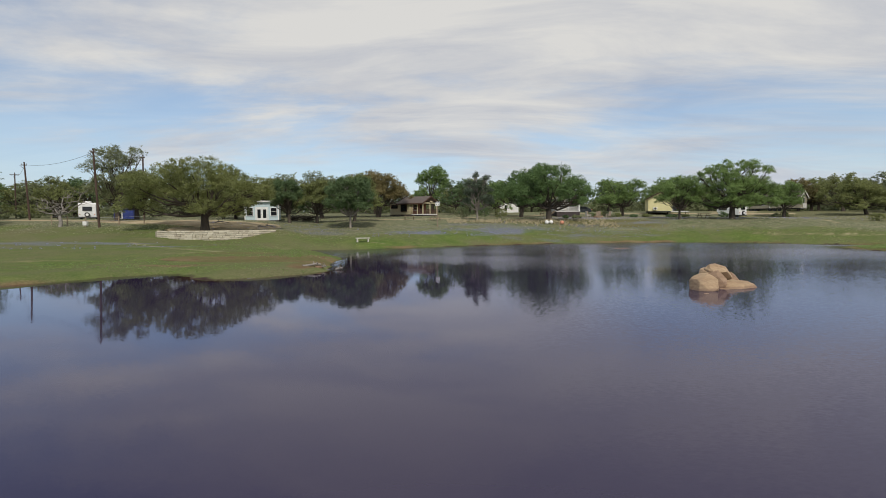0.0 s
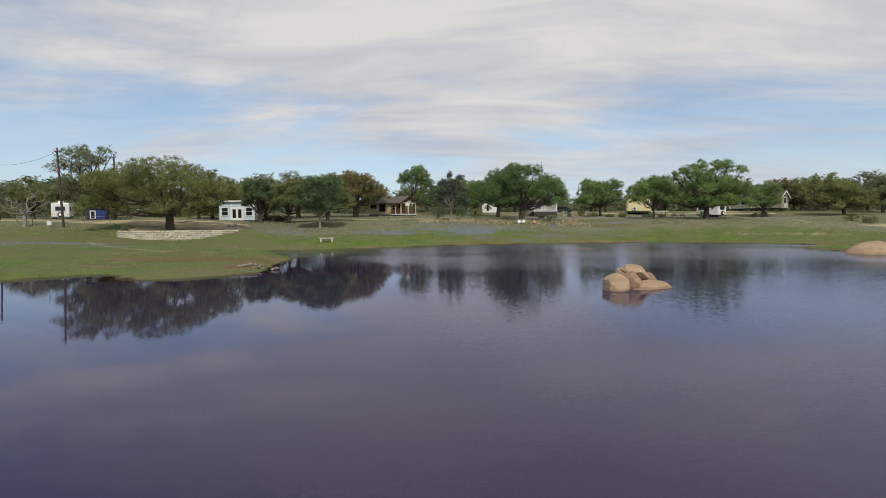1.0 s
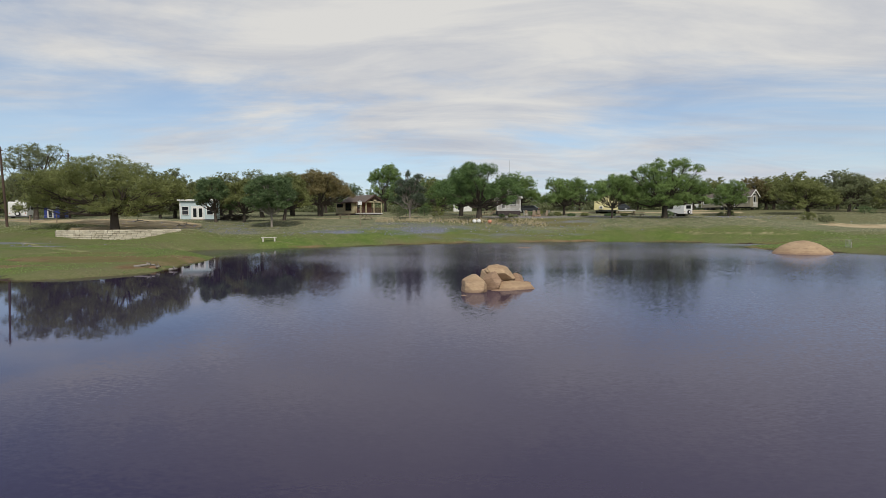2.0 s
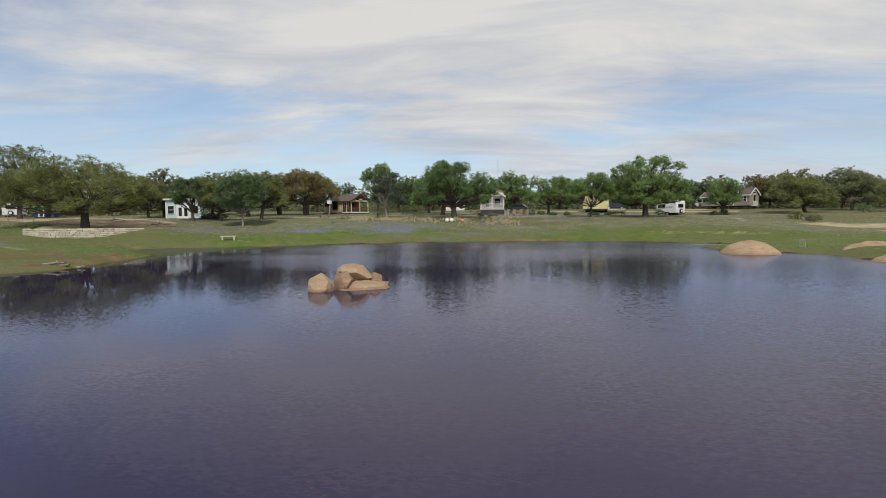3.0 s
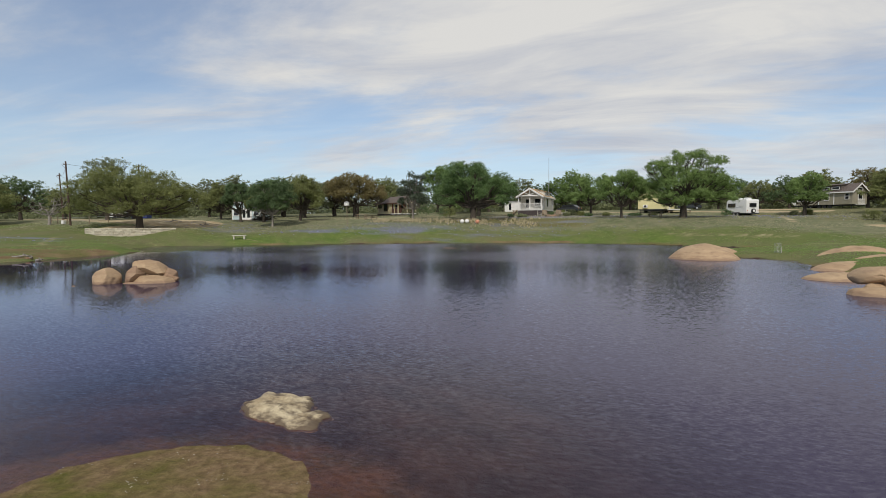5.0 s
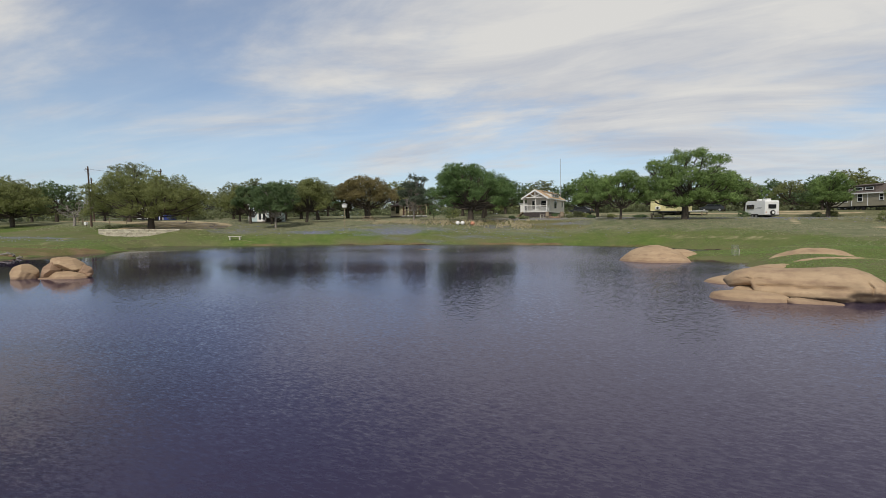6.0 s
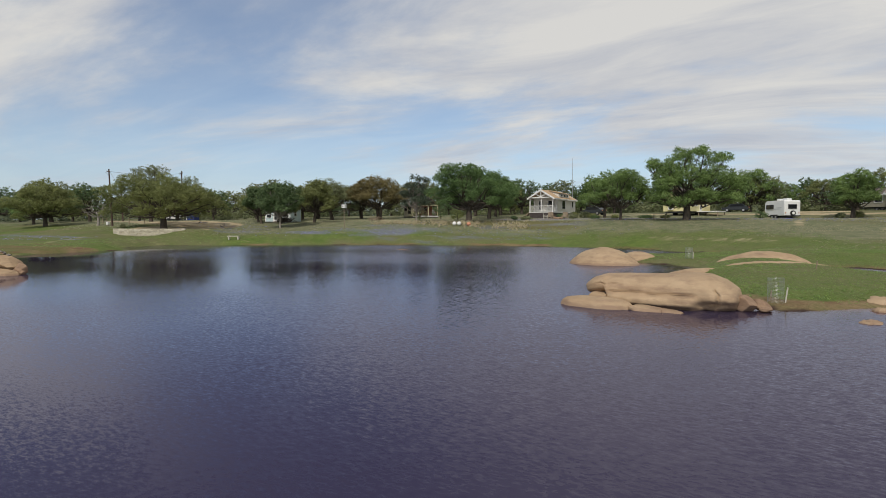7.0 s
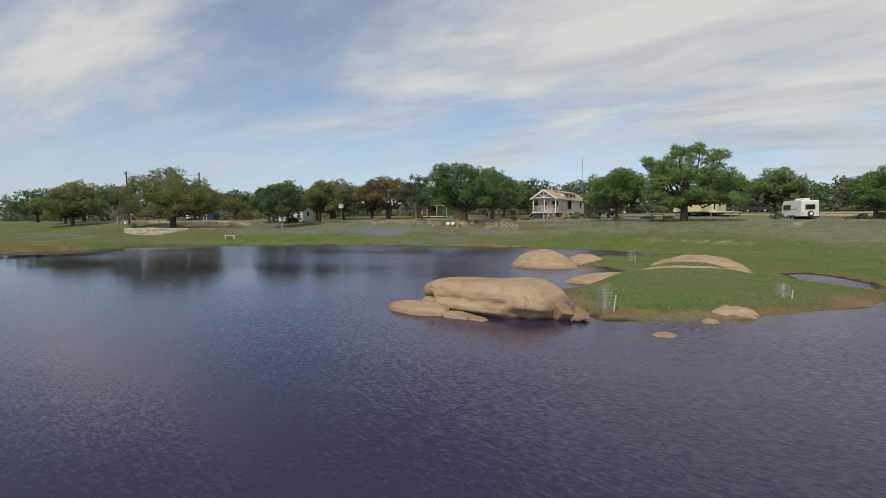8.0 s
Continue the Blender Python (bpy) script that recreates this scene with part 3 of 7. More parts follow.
def build_ground():
    xs, ys = spread(-62, 80, 0.5, -1800, 1800), spread(4, 112, 0.5, -900, 2600)
    xs = np.unique(np.round(np.concatenate([xs, np.arange(23.0, 30.5, 0.12)]), 3))
    ys = np.unique(np.round(np.concatenate([ys, np.arange(4.0, 11.6, 0.12)]), 3))
    X, Y = np.meshgrid(xs, ys)
    X, Y = X.ravel(), Y.ravel()
    Z = land(X, Y)
    nx, ny = len(xs), len(ys)
    i = np.arange(nx * ny).reshape(ny, nx)
    quads = np.stack([i[:-1, :-1], i[:-1, 1:], i[1:, 1:], i[1:, :-1]], -1).reshape(-1, 4)
    me = bpy.data.meshes.new("ground")
    me.vertices.add(len(X))
    me.vertices.foreach_set("co", np.stack([X, Y, Z], -1).ravel())
    me.loops.add(quads.size)
    me.loops.foreach_set("vertex_index", quads.ravel())
    me.polygons.add(len(quads))
    me.polygons.foreach_set("loop_start", np.arange(0, quads.size, 4))
    me.polygons.foreach_set("loop_total", np.full(len(quads), 4))
    me.update(calc_edges=True)
    me.polygons.foreach_set("use_smooth", [True] * len(quads))
    s = shore_distance(X, Y, POND)
    far = step(60, 90, Y)

    def spot(cx, cy, rx, ry, soft=0.35):
        d = np.hypot((X - cx) / rx, (Y - cy) / ry)
        return 1 - step(1 - soft, 1 + soft, d)

    def track(points, width):
        best = np.full(X.shape, 1e9)
        for (ax, ay), (bx, by) in zip(points, points[1:]):
            dx, dy = bx - ax, by - ay
            k = np.clip(((X - ax) * dx + (Y - ay) * dy) / (dx * dx + dy * dy), 0, 1)
            best = np.minimum(best, np.hypot(X - ax - k * dx, Y - ay - k * dy))
        return 1 - step(width * 0.6, width * 1.4, best)

    dirt = np.maximum.reduce([
        1.0 * spot(-31.5, 62.5, 7.2, 4.4, 0.2), 1.0 * spot(-35, 71.5, 7.2, 5.2, 0.2), 0.95 * track([(-30, 71), (-36, 69), (-44, 69), (-58, 74), (-80, 80)], 2.6),
        0.40 * track([(-22, 41.5), (-26, 44), (-32, 49), (-36.5, 53)], 0.7),
        0.8 * track([(-22, 85.5), (-8, 90), (10, 101), (20, 112), (28, 118)], 1.3), 0.85 * track([(24, 105), (32, 112), (46, 114), (64, 112)], 1.6),
        0.48 * track([(53, 97), (51, 85), (50.1, 76.6)], 0.7), 0.95 * spot(64.0, 76.5, 7.0, 2.6), 0.40 * track([(36.5, 72.4), (42.5, 68.6), (47.2, 65.2)], 0.8), 0.95 * spot(57, 119, 5.5, 3.0), 0.7 * track([(62, 79), (66, 76), (74, 72)], 1.6),
        0.5 * spot(-12.4, 60.0, 1.2, 0.4), 0.62 * spot(47, 58, 2.4, 0.5), 0.6 * spot(-34, 59.0, 3.0, 1.5)])
    # brown silt that the falling water has left along the banks
    point = step(42, 44, X) * (1 - step(41, 46, Y))
    mud = np.maximum.reduce([
        0.85 * spot(-16.6, 38.0, 5.8, 1.3) * step(-0.5, 0.3, ripple(X, Y, 0.9, 2.0)), 0.85 * track([(-23, 37.2), (-18, 36.4), (-14, 36.8), (-12.9, 40.5)], 1.5), 0.8 * spot(-13.0, 33.6, 1.1, 2.4), 0.55 * spot(-20.5, 40.6, 4.0, 1.0), 0.6 * spot(-21, 33.0, 3.5, 0.9),
        0.72 * (1 - step(0.2, 0.8, np.abs(s - 0.25))) * step(-0.35, 0.4, ripple(X, Y, 0.31, 8.0)),
        point * (0.95 * (1 - step(0.3, 1.0, s)) + 0.22 * (1 - step(0.9, 2.6, s))), 0.8 * (1 - step(0.5, 1.8, shore_distance(X, Y, PUDDLE)))])
    mud = mud * step(-0.6, 0.1, s)
    lush = np.maximum(step(14 - 8 * far, 2.5 - 1.2 * far, s) * (0.60 + 0.40 * (1 - far)), 0.8 * (1 - step(58, 74, Y)))
    blue = np.maximum.reduce([0.50 * track([(-11, 66.6), (-4, 69.4), (4, 72.6)], 2.1), 0.40 * spot(12, 76.6, 13.0, 3.0), 0.36 * spot(6, 73.5, 24.0, 5.5), 0.30 * spot(24, 82.0, 14.0, 4.0), 0.40 * spot(-21, 68, 6.0, 4.5), 0.38 * spot(-38, 49.5, 11.0, 4.0), 0.36 * spot(47, 88, 15.0, 5.0),
                              0.40 * spot(-52, 50, 14, 6)])
    blue = blue * (1 - step(0.4, 0.7, dirt))
    dry = np.maximum(0.75 * step(76, 79, Y) * (1 - step(82, 87, Y)) * step(-8, 0, X) * (1 - step(22, 34, X)), 0.5 * step(40, 55, X) * step(74, 82, Y))
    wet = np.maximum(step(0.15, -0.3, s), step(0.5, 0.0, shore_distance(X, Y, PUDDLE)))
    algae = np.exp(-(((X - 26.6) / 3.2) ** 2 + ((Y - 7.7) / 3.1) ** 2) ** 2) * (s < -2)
    # the shoal takes less of the dark tone that stands for depth
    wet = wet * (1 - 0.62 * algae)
    grav = np.maximum(0.9 * spot(19, 90.5, 9.0, 5.0), 0.8 * spot(30, 92.0, 9.0, 2.6))
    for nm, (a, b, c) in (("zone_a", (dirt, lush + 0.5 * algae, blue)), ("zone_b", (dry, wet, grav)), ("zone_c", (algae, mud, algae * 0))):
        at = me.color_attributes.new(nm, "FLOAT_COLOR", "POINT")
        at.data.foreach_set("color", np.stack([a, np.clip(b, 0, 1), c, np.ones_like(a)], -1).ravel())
    ob = new("ground", me)
    me.materials.append(MAT["ground"])
    tagged(ob, "gently rising meadow with bare dirt patches round a pond", "ground", kind="structure")


build_ground()


def build_water():
    """The pond's level sheet; it carries its own depth, for silty water is clear only where it is shallow."""
    xs, ys = spread(-40, 62, 0.5, -95, 118), spread(4, 74, 0.5, -55, 84)
    xs = np.unique(np.round(np.concatenate([xs, np.arange(23.0, 30.5, 0.15)]), 3))
    ys = np.unique(np.round(np.concatenate([ys, np.arange(4.0, 11.6, 0.15)]), 3))
    X, Y = np.meshgrid(xs, ys)
    X, Y = X.ravel(), Y.ravel()
    i = np.arange(len(X)).reshape(len(ys), len(xs))
    quads = np.stack([i[:-1, :-1], i[:-1, 1:], i[1:, 1:], i[1:, :-1]], -1).reshape(-1, 4)
    me = crown_mesh("water", np.stack([X, Y, np.zeros_like(X)], -1), quads, MAT["water"])
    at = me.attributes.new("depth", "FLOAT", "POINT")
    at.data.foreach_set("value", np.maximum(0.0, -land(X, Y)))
    s = shore_distance(X, Y, POND)
    wind = np.maximum(0.22 + 0.58 * step(6, 32, X), 1.25 * step(26, 46, Y) * step(-16, -2, X))
    wind = wind * (1 - 0.8 * step(0, -3, X) * (1 - step(34, 44, Y)))
    wind = np.where(s > 0, 1.2, wind * (0.6 + 0.4 * step(0.0, 4.0, -s)))
    at = me.attributes.new("wind", "FLOAT", "POINT")
    at.data.foreach_set("value", np.maximum(0.05, wind))
    tagged(new("water", me), "calm brown pond water with small wind ripples", "water", kind="structure")


build_water()


# ---- rocks ----
def boulder(name, label, x, y, z, sx, sy, sz, turn=0.0, seed=0, mat="granite", rough=0.10, square=2.4, sub=4, tilt=(0, 0), chip=0, group="", cuts=()):
    """A rounded granite boulder: a squarish ellipsoid with weathered hollows and, with chip, some flat broken faces."""
    rng = random.Random(seed)
    bm = bmesh.new()
    bmesh.ops.create_icosphere(bm, subdivisions=sub, radius=1.0)
    planes = [(Vector((rng.gauss(0, 1), rng.gauss(0, 1), rng.gauss(0, 0.8))).normalized(), rng.uniform(0.62, 0.85)) for _ in range(chip)]
    planes += [(Vector(c[:3]).normalized(), c[3]) for c in cuts]
    off = Vector((seed * 3.1, seed * 1.7, seed * 0.9))
    for v in bm.verts:
        d = v.co.normalized()
        r = (abs(d.x) ** square + abs(d.y) ** square + abs(d.z) ** square) ** (-1 / square)
        p = d * r
        p *= 1 + rough * noise.noise(d * 1.3 + off) + rough * 0.45 * noise.noise(d * 3.1 + off)
        for n, k in planes:
            t = p.dot(n) - k
            if t > 0:
                p -= n * t * 0.96
        p *= 1 + rough * 0.22 * noise.noise(p * 5 + off) + rough * 0.12 * noise.noise(p * 13 + off)
        v.co = Vector((p.x * sx / 2, p.y * sy / 2, p.z * sz / 2))
    ob = part(name, bm, MAT[mat], None, "", True)
    ob.matrix_world = pose(x, y, z, tilt[0], tilt[1], turn)
    return tagged(ob, label, "boulder" if sz > 0.3 else "rock", group)


def dome(name, label, x, y, z, sx, sy, h, turn=0.0, seed=0, mat="granite", power=0.8, rough=0.06, wild=0.16):
    """A bare granite whaleback that rises out of water or turf."""
    bm = bmesh.new()
    rings, seg = 26, 56
    off = Vector((seed * 2.3, seed, 0))
    rows = []
    for i in range(rings + 1):
        q = 1.12 * i / rings
        row = []
        for j in range(seg):
            a = 2 * math.pi * j / seg
            c, s = math.cos(a), math.sin(a)
            out = 1 + wild * noise.noise(Vector((c * 1.1, s * 1.1, 0)) + off) + wild * 0.4 * noise.noise(Vector((c * 4, s * 4, 2)) + off)
            px, py = q * c * out, q * s * out
            hh = max(0.0, 1 - q * q) ** power if q < 1 else -(q - 1) * 3.0
            pz = h * hh + rough * noise.noise(Vector((px * 3, py * 3, 0)) + off) * min(1, 2 * (1.15 - q))
            row.append(bm.verts.new((px * sx / 2, py * sy / 2, pz)))
        rows.append(row)
    for i in range(rings):
        for j in range(seg):
            k = (j + 1) % seg
            if i:
                bm.faces.new((rows[i][j], rows[i + 1][j], rows[i + 1][k], rows[i][k]))
    top = bm.verts.new((0, 0, h))
    for j in range(seg):
        bm.faces.new((top, rows[1][j], rows[1][(j + 1) % seg]))
    bmesh.ops.delete(bm, geom=rows[0], context="VERTS")
    bmesh.ops.recalc_face_normals(bm, faces=bm.faces)
    ob = part(name, bm, MAT[mat], None, "", True)
    ob.matrix_world = pose(x, y, z, 0, 0, turn)
    return tagged(ob, label, "rock")


def whale_rock():
    """The long boulder beside the grassy point: an overhanging nose, a ledge along its flank, a split blunt end."""
    bm = bmesh.new()
    N, M, length = 150, 96, 4.75
    su = [0.0, 0.03, 0.08, 0.14, 0.30, 0.55, 0.74, 0.84, 0.93, 1.0]
    top = [0.56, 0.66, 0.80, 0.885, 0.935, 0.965, 1.04, 1.02, 0.86, 0.62]
    lu = [0.0, 0.03, 0.175, 0.205, 1.0]
    low = [0.40, 0.27, 0.36, -0.35, -0.35]
    rows = []
    for i in range(N + 1):
        u = i / N
        u = u - 0.07 * math.sin(2 * math.pi * u) / 2          # more rings at both ends
        e = min(1.0, max(0.0, 1 - (2 * u - 1) ** 10))
        hw = (0.36 + 0.80 * math.sqrt(e)) * (0.84 + 0.16 * min(1.0, u / 0.3))
        zt, zb = 1.04 * float(np.interp(u, su, top)), float(np.interp(u, lu, low))
        row = []
        for k in range(M):
            a = 2 * math.pi * k / M
            c, s = math.cos(a), math.sin(a)
            y = hw * math.copysign(abs(c) ** 0.66, c)
            zz = math.copysign(abs(s) ** 0.74, s)
            z = (zt + zb) / 2 + (zt - zb) / 2 * zz
            h = z / 1.04 + 0.035 * math.sin(11 * u) * (0.5 - u)
            front = max(0.0, -c) ** 0.5
            flank = float(step(0.19, 0.25, u) * (1 - step(0.72, 0.80, u)))
            g = 0.42 + 0.03 * noise.noise(Vector((u * 9, 0, 3)))
            y += front * 0.13 * math.exp(-((h - g) / 0.028) ** 2) * flank                    # groove above the ledge
            y -= front * 0.17 * float((1 - step(g - 0.09, g - 0.02, h)) * step(0.02, 0.12, h)) * flank
            y += front * 0.05 * math.exp(-((h - 0.27 - 0.02 * math.sin(17 * u)) / 0.016) ** 2) * flank
            y += front * 0.55 * float((1 - step(0.16, 0.34 - 0.10 * (u - 0.78), h)) * step(0.74, 0.83, u)) * (0.75 + 0.5 * noise.noise(Vector((u * 12, z * 5, 1))))
            crack = 0.895 - 0.06 * (h - 0.45) ** 2 * 4 + 0.012 * noise.noise(Vector((h * 9, 2, 0)))
            y += front * 0.11 * math.exp(-((u - crack) / 0.008) ** 2) * float((1 - step(0.58, 0.74, h)) * step(0.22, 0.34, h))
            y += front * 0.07 * math.exp(-((h - 0.66 - 0.04 * noise.noise(Vector((u * 22, 0, 0)))) / 0.014) ** 2) * float((1 - step(0.28, 0.36, u)) * step(0.10, 0.16, u))
            w = noise.noise(Vector((u * 6, y * 1.3, z * 1.3))) * 0.05 + noise.noise(Vector((u * 20, y * 5, z * 5))) * 0.016 + noise.noise(Vector((u * 60, y * 14, z * 14))) * 0.006
            if h < g and c < 0:
                w += 0.03 * abs(noise.noise(Vector((u * 16, z * 9, 5))))
            row.append(bm.verts.new((u * length + 0.05 * math.sin(z * 5), y * (1 + w), z + w * 0.3)))
        rows.append(row)
    for i in range(N):
        for k in range(M):
            m = (k + 1) % M
            bm.faces.new((rows[i][k], rows[i][m], rows[i + 1][m], rows[i + 1][k]))
    for row, grow in ((rows[0], -0.05), (rows[-1], 0.06)):
        mid = Vector((sum(v.co.x for v in row) / M + grow, sum(v.co.y for v in row) / M, sum(v.co.z for v in row) / M))
        ring = [bm.verts.new(v.co * 0.5 + mid * 0.5 + Vector((grow * 0.6, 0, 0))) for v in row]
        c = bm.verts.new(mid + Vector((grow * 0.4, 0, 0)))
        for k in range(M):
            m = (k + 1) % M
            bm.faces.new((row[k], row[m], ring[m], ring[k]))
            bm.faces.new((ring[k], ring[m], c))
    bmesh.ops.recalc_face_normals(bm, faces=bm.faces)
    ob = part("whale_boulder", bm, MAT["granite"], None, "", True)
    ob.matrix_world = pose(39.55, 29.95, 0.0, 0, 0, -6)
    return tagged(ob, "long rounded tan granite boulder with a dark undercut nose", "boulder")


whale_rock()
boulder("boulder", "small tan granite block wedged under the boulder's nose", 40.2, 29.08, 0.24, 0.95, 0.55, 0.36, 12, 3, "granite", 0.14, cuts=((0.3, -0.5, 0.8, 0.62), (0.9, -0.3, 0.1, 0.7), (-0.5, -0.8, 0.3, 0.8)), tilt=(0, -8))
# added dark block carries the shade of the cavity under the boulder
boulder("boulder", "dark filler block standing in for the shaded hollow under the boulder", 43.35, 29.5, 0.12, 1.5, 0.9, 0.40, -6, 34, "granite_dark", 0.16, cuts=((0, -0.6, 0.8, 0.6), (0.6, -0.8, 0, 0.8)))
boulder("boulder", "rounded brown granite block at the water's edge", 44.45, 29.25, 0.20, 0.62, 0.62, 0.56, 35, 4, "granite_dark", 0.18, chip=4, cuts=((0.4, -0.6, 0.7, 0.66), (-0.8, -0.5, -0.1, 0.7)))
boulder("boulder", "broken granite shard on the muddy shore", 44.88, 29.5, 0.17, 0.66, 0.36, 0.30, -20, 6, "granite_dark", 0.2, cuts=((0.1, -0.7, 0.7, 0.45), (0.8, 0, 0.6, 0.5), (-0.7, -0.5, 0.4, 0.6)), tilt=(10, 14))
boulder("rock", "small granite chip beside the broken shard", 44.98, 29.22, 0.08, 0.40, 0.24, 0.17, 30, 16, "granite_dark", 0.2, chip=4, sub=3)
dome("rock_slab", "low sloping tan granite slab in the water", 40.22, 28.2, -0.03, 2.5, 1.25, 0.33, -10, 2, power=0.22, rough=0.03, wild=0.22)
boulder("rock", "cracked low granite slab in the water", 41.75, 27.9, 0.02, 1.0, 0.70, 0.30, -14, 5, "granite", 0.16, 2.8, cuts=((0.1, -0.1, 1.0, 0.62), (0.3, -0.9, 0.3, 0.6)), tilt=(0, 4))
boulder("rock", "thin broken tail of the granite slab", 42.35, 27.88, 0.015, 0.9, 0.42, 0.20, -16, 25, "granite", 0.2, 2.8, cuts=((0.3, -0.1, 1.0, 0.5), (0.2, -0.9, 0.5, 0.5)))
dome("rock", "small flat granite rock breaking the water", 47.36, 28.45, -0.02, 0.62, 0.45, 0.11, 20, 3, power=0.6, rough=0.03, wild=0.4)
dome("rock", "small rounded granite rock breaking the water", 48.08, 30.95, -0.02, 0.48, 0.40, 0.14, 0, 7, power=0.5, rough=0.03, wild=0.4)
dome("rock_slab", "flat granite slab lying on the muddy shore", 48.45, 32.8, 0.03, 1.5, 1.3, 0.21, 30, 9, "granite", power=0.5, rough=0.05, wild=0.35)
dome("rock_dome", "smooth pink granite dome rising from the pond", 36.5, 46.9, -0.04, 4.8, 3.5, 1.14, -8, 1, power=0.85, rough=0.05, wild=0.10)
dome("rock_dome", "low granite dome behind the larger dome", 38.2, 50.4, 0.18, 2.7, 1.6, 0.52, 10, 4, power=0.8, rough=0.05, wild=0.1)
dome("rock_dome", "low wet granite slab behind the big boulder's nose", 40.75, 34.0, -0.04, 3.5, 2.2, 0.40, 0, 14, power=0.6, rough=0.04, wild=0.1)
dome("rock_dome", "broad bare granite dome in the grass", 45.8, 46.2, 0.46, 4.5, 2.4, 0.62, 8, 6, power=0.9, rough=0.07, wild=0.25)
dome("rock_dome", "low strip of bare granite in the grass", 45.95, 42.1, 0.56, 4.3, 1.3, 0.20, 14, 8, power=0.7, rough=0.04, wild=0.3)
dome("rock_dome", "low granite outcrop at the inlet's edge", 42.95, 39.8, 0.12, 4.3, 1.9, 0.36, 26, 11, power=0.8, rough=0.06, wild=0.25)
dome("rock_dome", "pale bare granite sheet in the grass", 62.5, 66.0, 0.9, 9.0, 3.5, 0.6, -8, 13, power=0.9, rough=0.05)
# the pile in the pond
boulder("boulder", "large rounded tan boulder standing in the pond", 7.80, 23.49, 0.16, 1.14, 1.15, 1.16, 0, 11, "granite", 0.10, 2.3, 5, cuts=((0.70, 0.16, 0.70, 0.80), (-0.97, -0.26, 0.1, 0.88), (0.1, -0.9, 0.35, 0.85), (-0.45, -0.1, 0.9, 0.88)))
boulder("boulder", "long tan boulder balanced on top of the rock pile", 9.09, 24.80, 0.66, 1.72, 1.0, 0.80, 40, 13, "granite", 0.16, 2.2, 5, tilt=(4, 15), cuts=((-0.15, -0.25, 1.0, 0.74), (0.3, -0.8, 0.5, 0.66), (-0.8, -0.5, 0.3, 0.70), (0.75, -0.3, 0.55, 0.66), (-0.3, -0.7, -0.65, 0.70), (-0.6, 0, 0.8, 0.8)))
boulder("boulder", "angular brown boulder leaning in the rock pile", 8.71, 24.12, 0.31, 0.98, 0.86, 0.92, 24, 17, "granite_dark", 0.12, 2.6, 5, tilt=(-6, -14), cuts=((0.2, -0.75, 0.6, 0.58), (0.85, -0.3, 0.3, 0.66), (-0.8, -0.45, 0.3, 0.62), (0.75, -0.35, -0.6, 0.55), (-0.5, -0.2, 0.85, 0.72)))
boulder("boulder", "tan boulder behind the rock pile", 8.45, 24.72, 0.38, 0.72, 0.7, 1.0, 0, 19, "granite", 0.12, cuts=((0, -0.3, 1, 0.8), (-0.8, -0.5, 0.3, 0.8)))
# filler block: the shade of the pile's hollow put into brown rock
boulder("boulder", "dark filler block standing in for the shaded hollow of the rock pile", 9.25, 24.99, 0.24, 1.7, 0.6, 0.80, 36, 29, "granite_dark", 0.16, chip=5)
boulder("boulder", "broken brown shard at the end of the pile", 9.91, 25.16, 0.28, 0.80, 0.5, 0.62, 25, 23, "granite_dark", 0.2, tilt=(0, 22), cuts=((0.2, -0.5, 0.8, 0.5), (0.9, -0.2, 0.3, 0.6), (-0.8, -0.4, 0.3, 0.6)))
boulder("rock", "small sharp shard at the end of the pile", 10.25, 25.09, 0.10, 0.50, 0.3, 0.26, 10, 24, "granite_dark", 0.2, chip=5, sub=3)
boulder("boulder", "flat tan slab at the foot of the rock pile", 9.75, 24.32, 0.05, 1.95, 1.05, 0.56, 24, 21, "granite", 0.12, 2.6, 5, tilt=(5, 3), cuts=((0.05, -0.22, 1.0, 0.72), (-0.75, -0.5, 0.4, 0.66), (0.85, -0.2, 0.3, 0.82), (0.1, -0.95, 0.25, 0.80)))
dome("rock_slab", "thin slab awash below the rock pile", 9.25, 23.86, -0.03, 1.5, 0.5, 0.10, 18, 22, power=0.5, rough=0.02, wild=0.35)
dome("rock", "small stone awash beside the big boulder", 7.33, 22.20, -0.03, 0.30, 0.16, 0.05, 0, 33, power=0.6, rough=0.01)
dome("rock_slab", "flat lichen-spotted granite slab barely above the water", 25.80, 11.47, -0.03, 1.25, 0.98, 0.13, -20, 27, "granite_grey", power=0.35, rough=0.05, wild=0.6)
dome("rock_slab", "flat cracked tail of the lichen-spotted slab", 26.36, 11.14, -0.03, 0.85, 0.74, 0.09, -35, 31, "granite_grey", power=0.3, rough=0.03, wild=0.5)


# ---- trees ----
def tube(points, radii, sides=8):
    verts, faces = [], []
    for i, p in enumerate(points):
        d = (points[min(i + 1, len(points) - 1)] - points[max(i - 1, 0)]).normalized()
        side = d.cross(Vector((0.31, 0.95, 0.1))).normalized()
        other = d.cross(side)
        for k in range(sides):
            a = 2 * math.pi * k / sides
            verts.append(p + (side * math.cos(a) + other * math.sin(a)) * radii[i])
    for i in range(len(points) - 1):
        for k in range(sides):
            n = (k + 1) % sides
            faces.append((i * sides + k, i * sides + n, (i + 1) * sides + n, (i + 1) * sides + k))
    return verts, faces


def add(store, more, grown_from=None):
    """Joins a tube to the wood; a sliver of face inside the older wood keeps all one piece."""
    base = len(store[0])
    if grown_from is not None:
        store[1].append((grown_from, base, base + 1))
    store[0].extend(more[0])
    store[1].extend(tuple(i + base for i in f) for f in more[1])


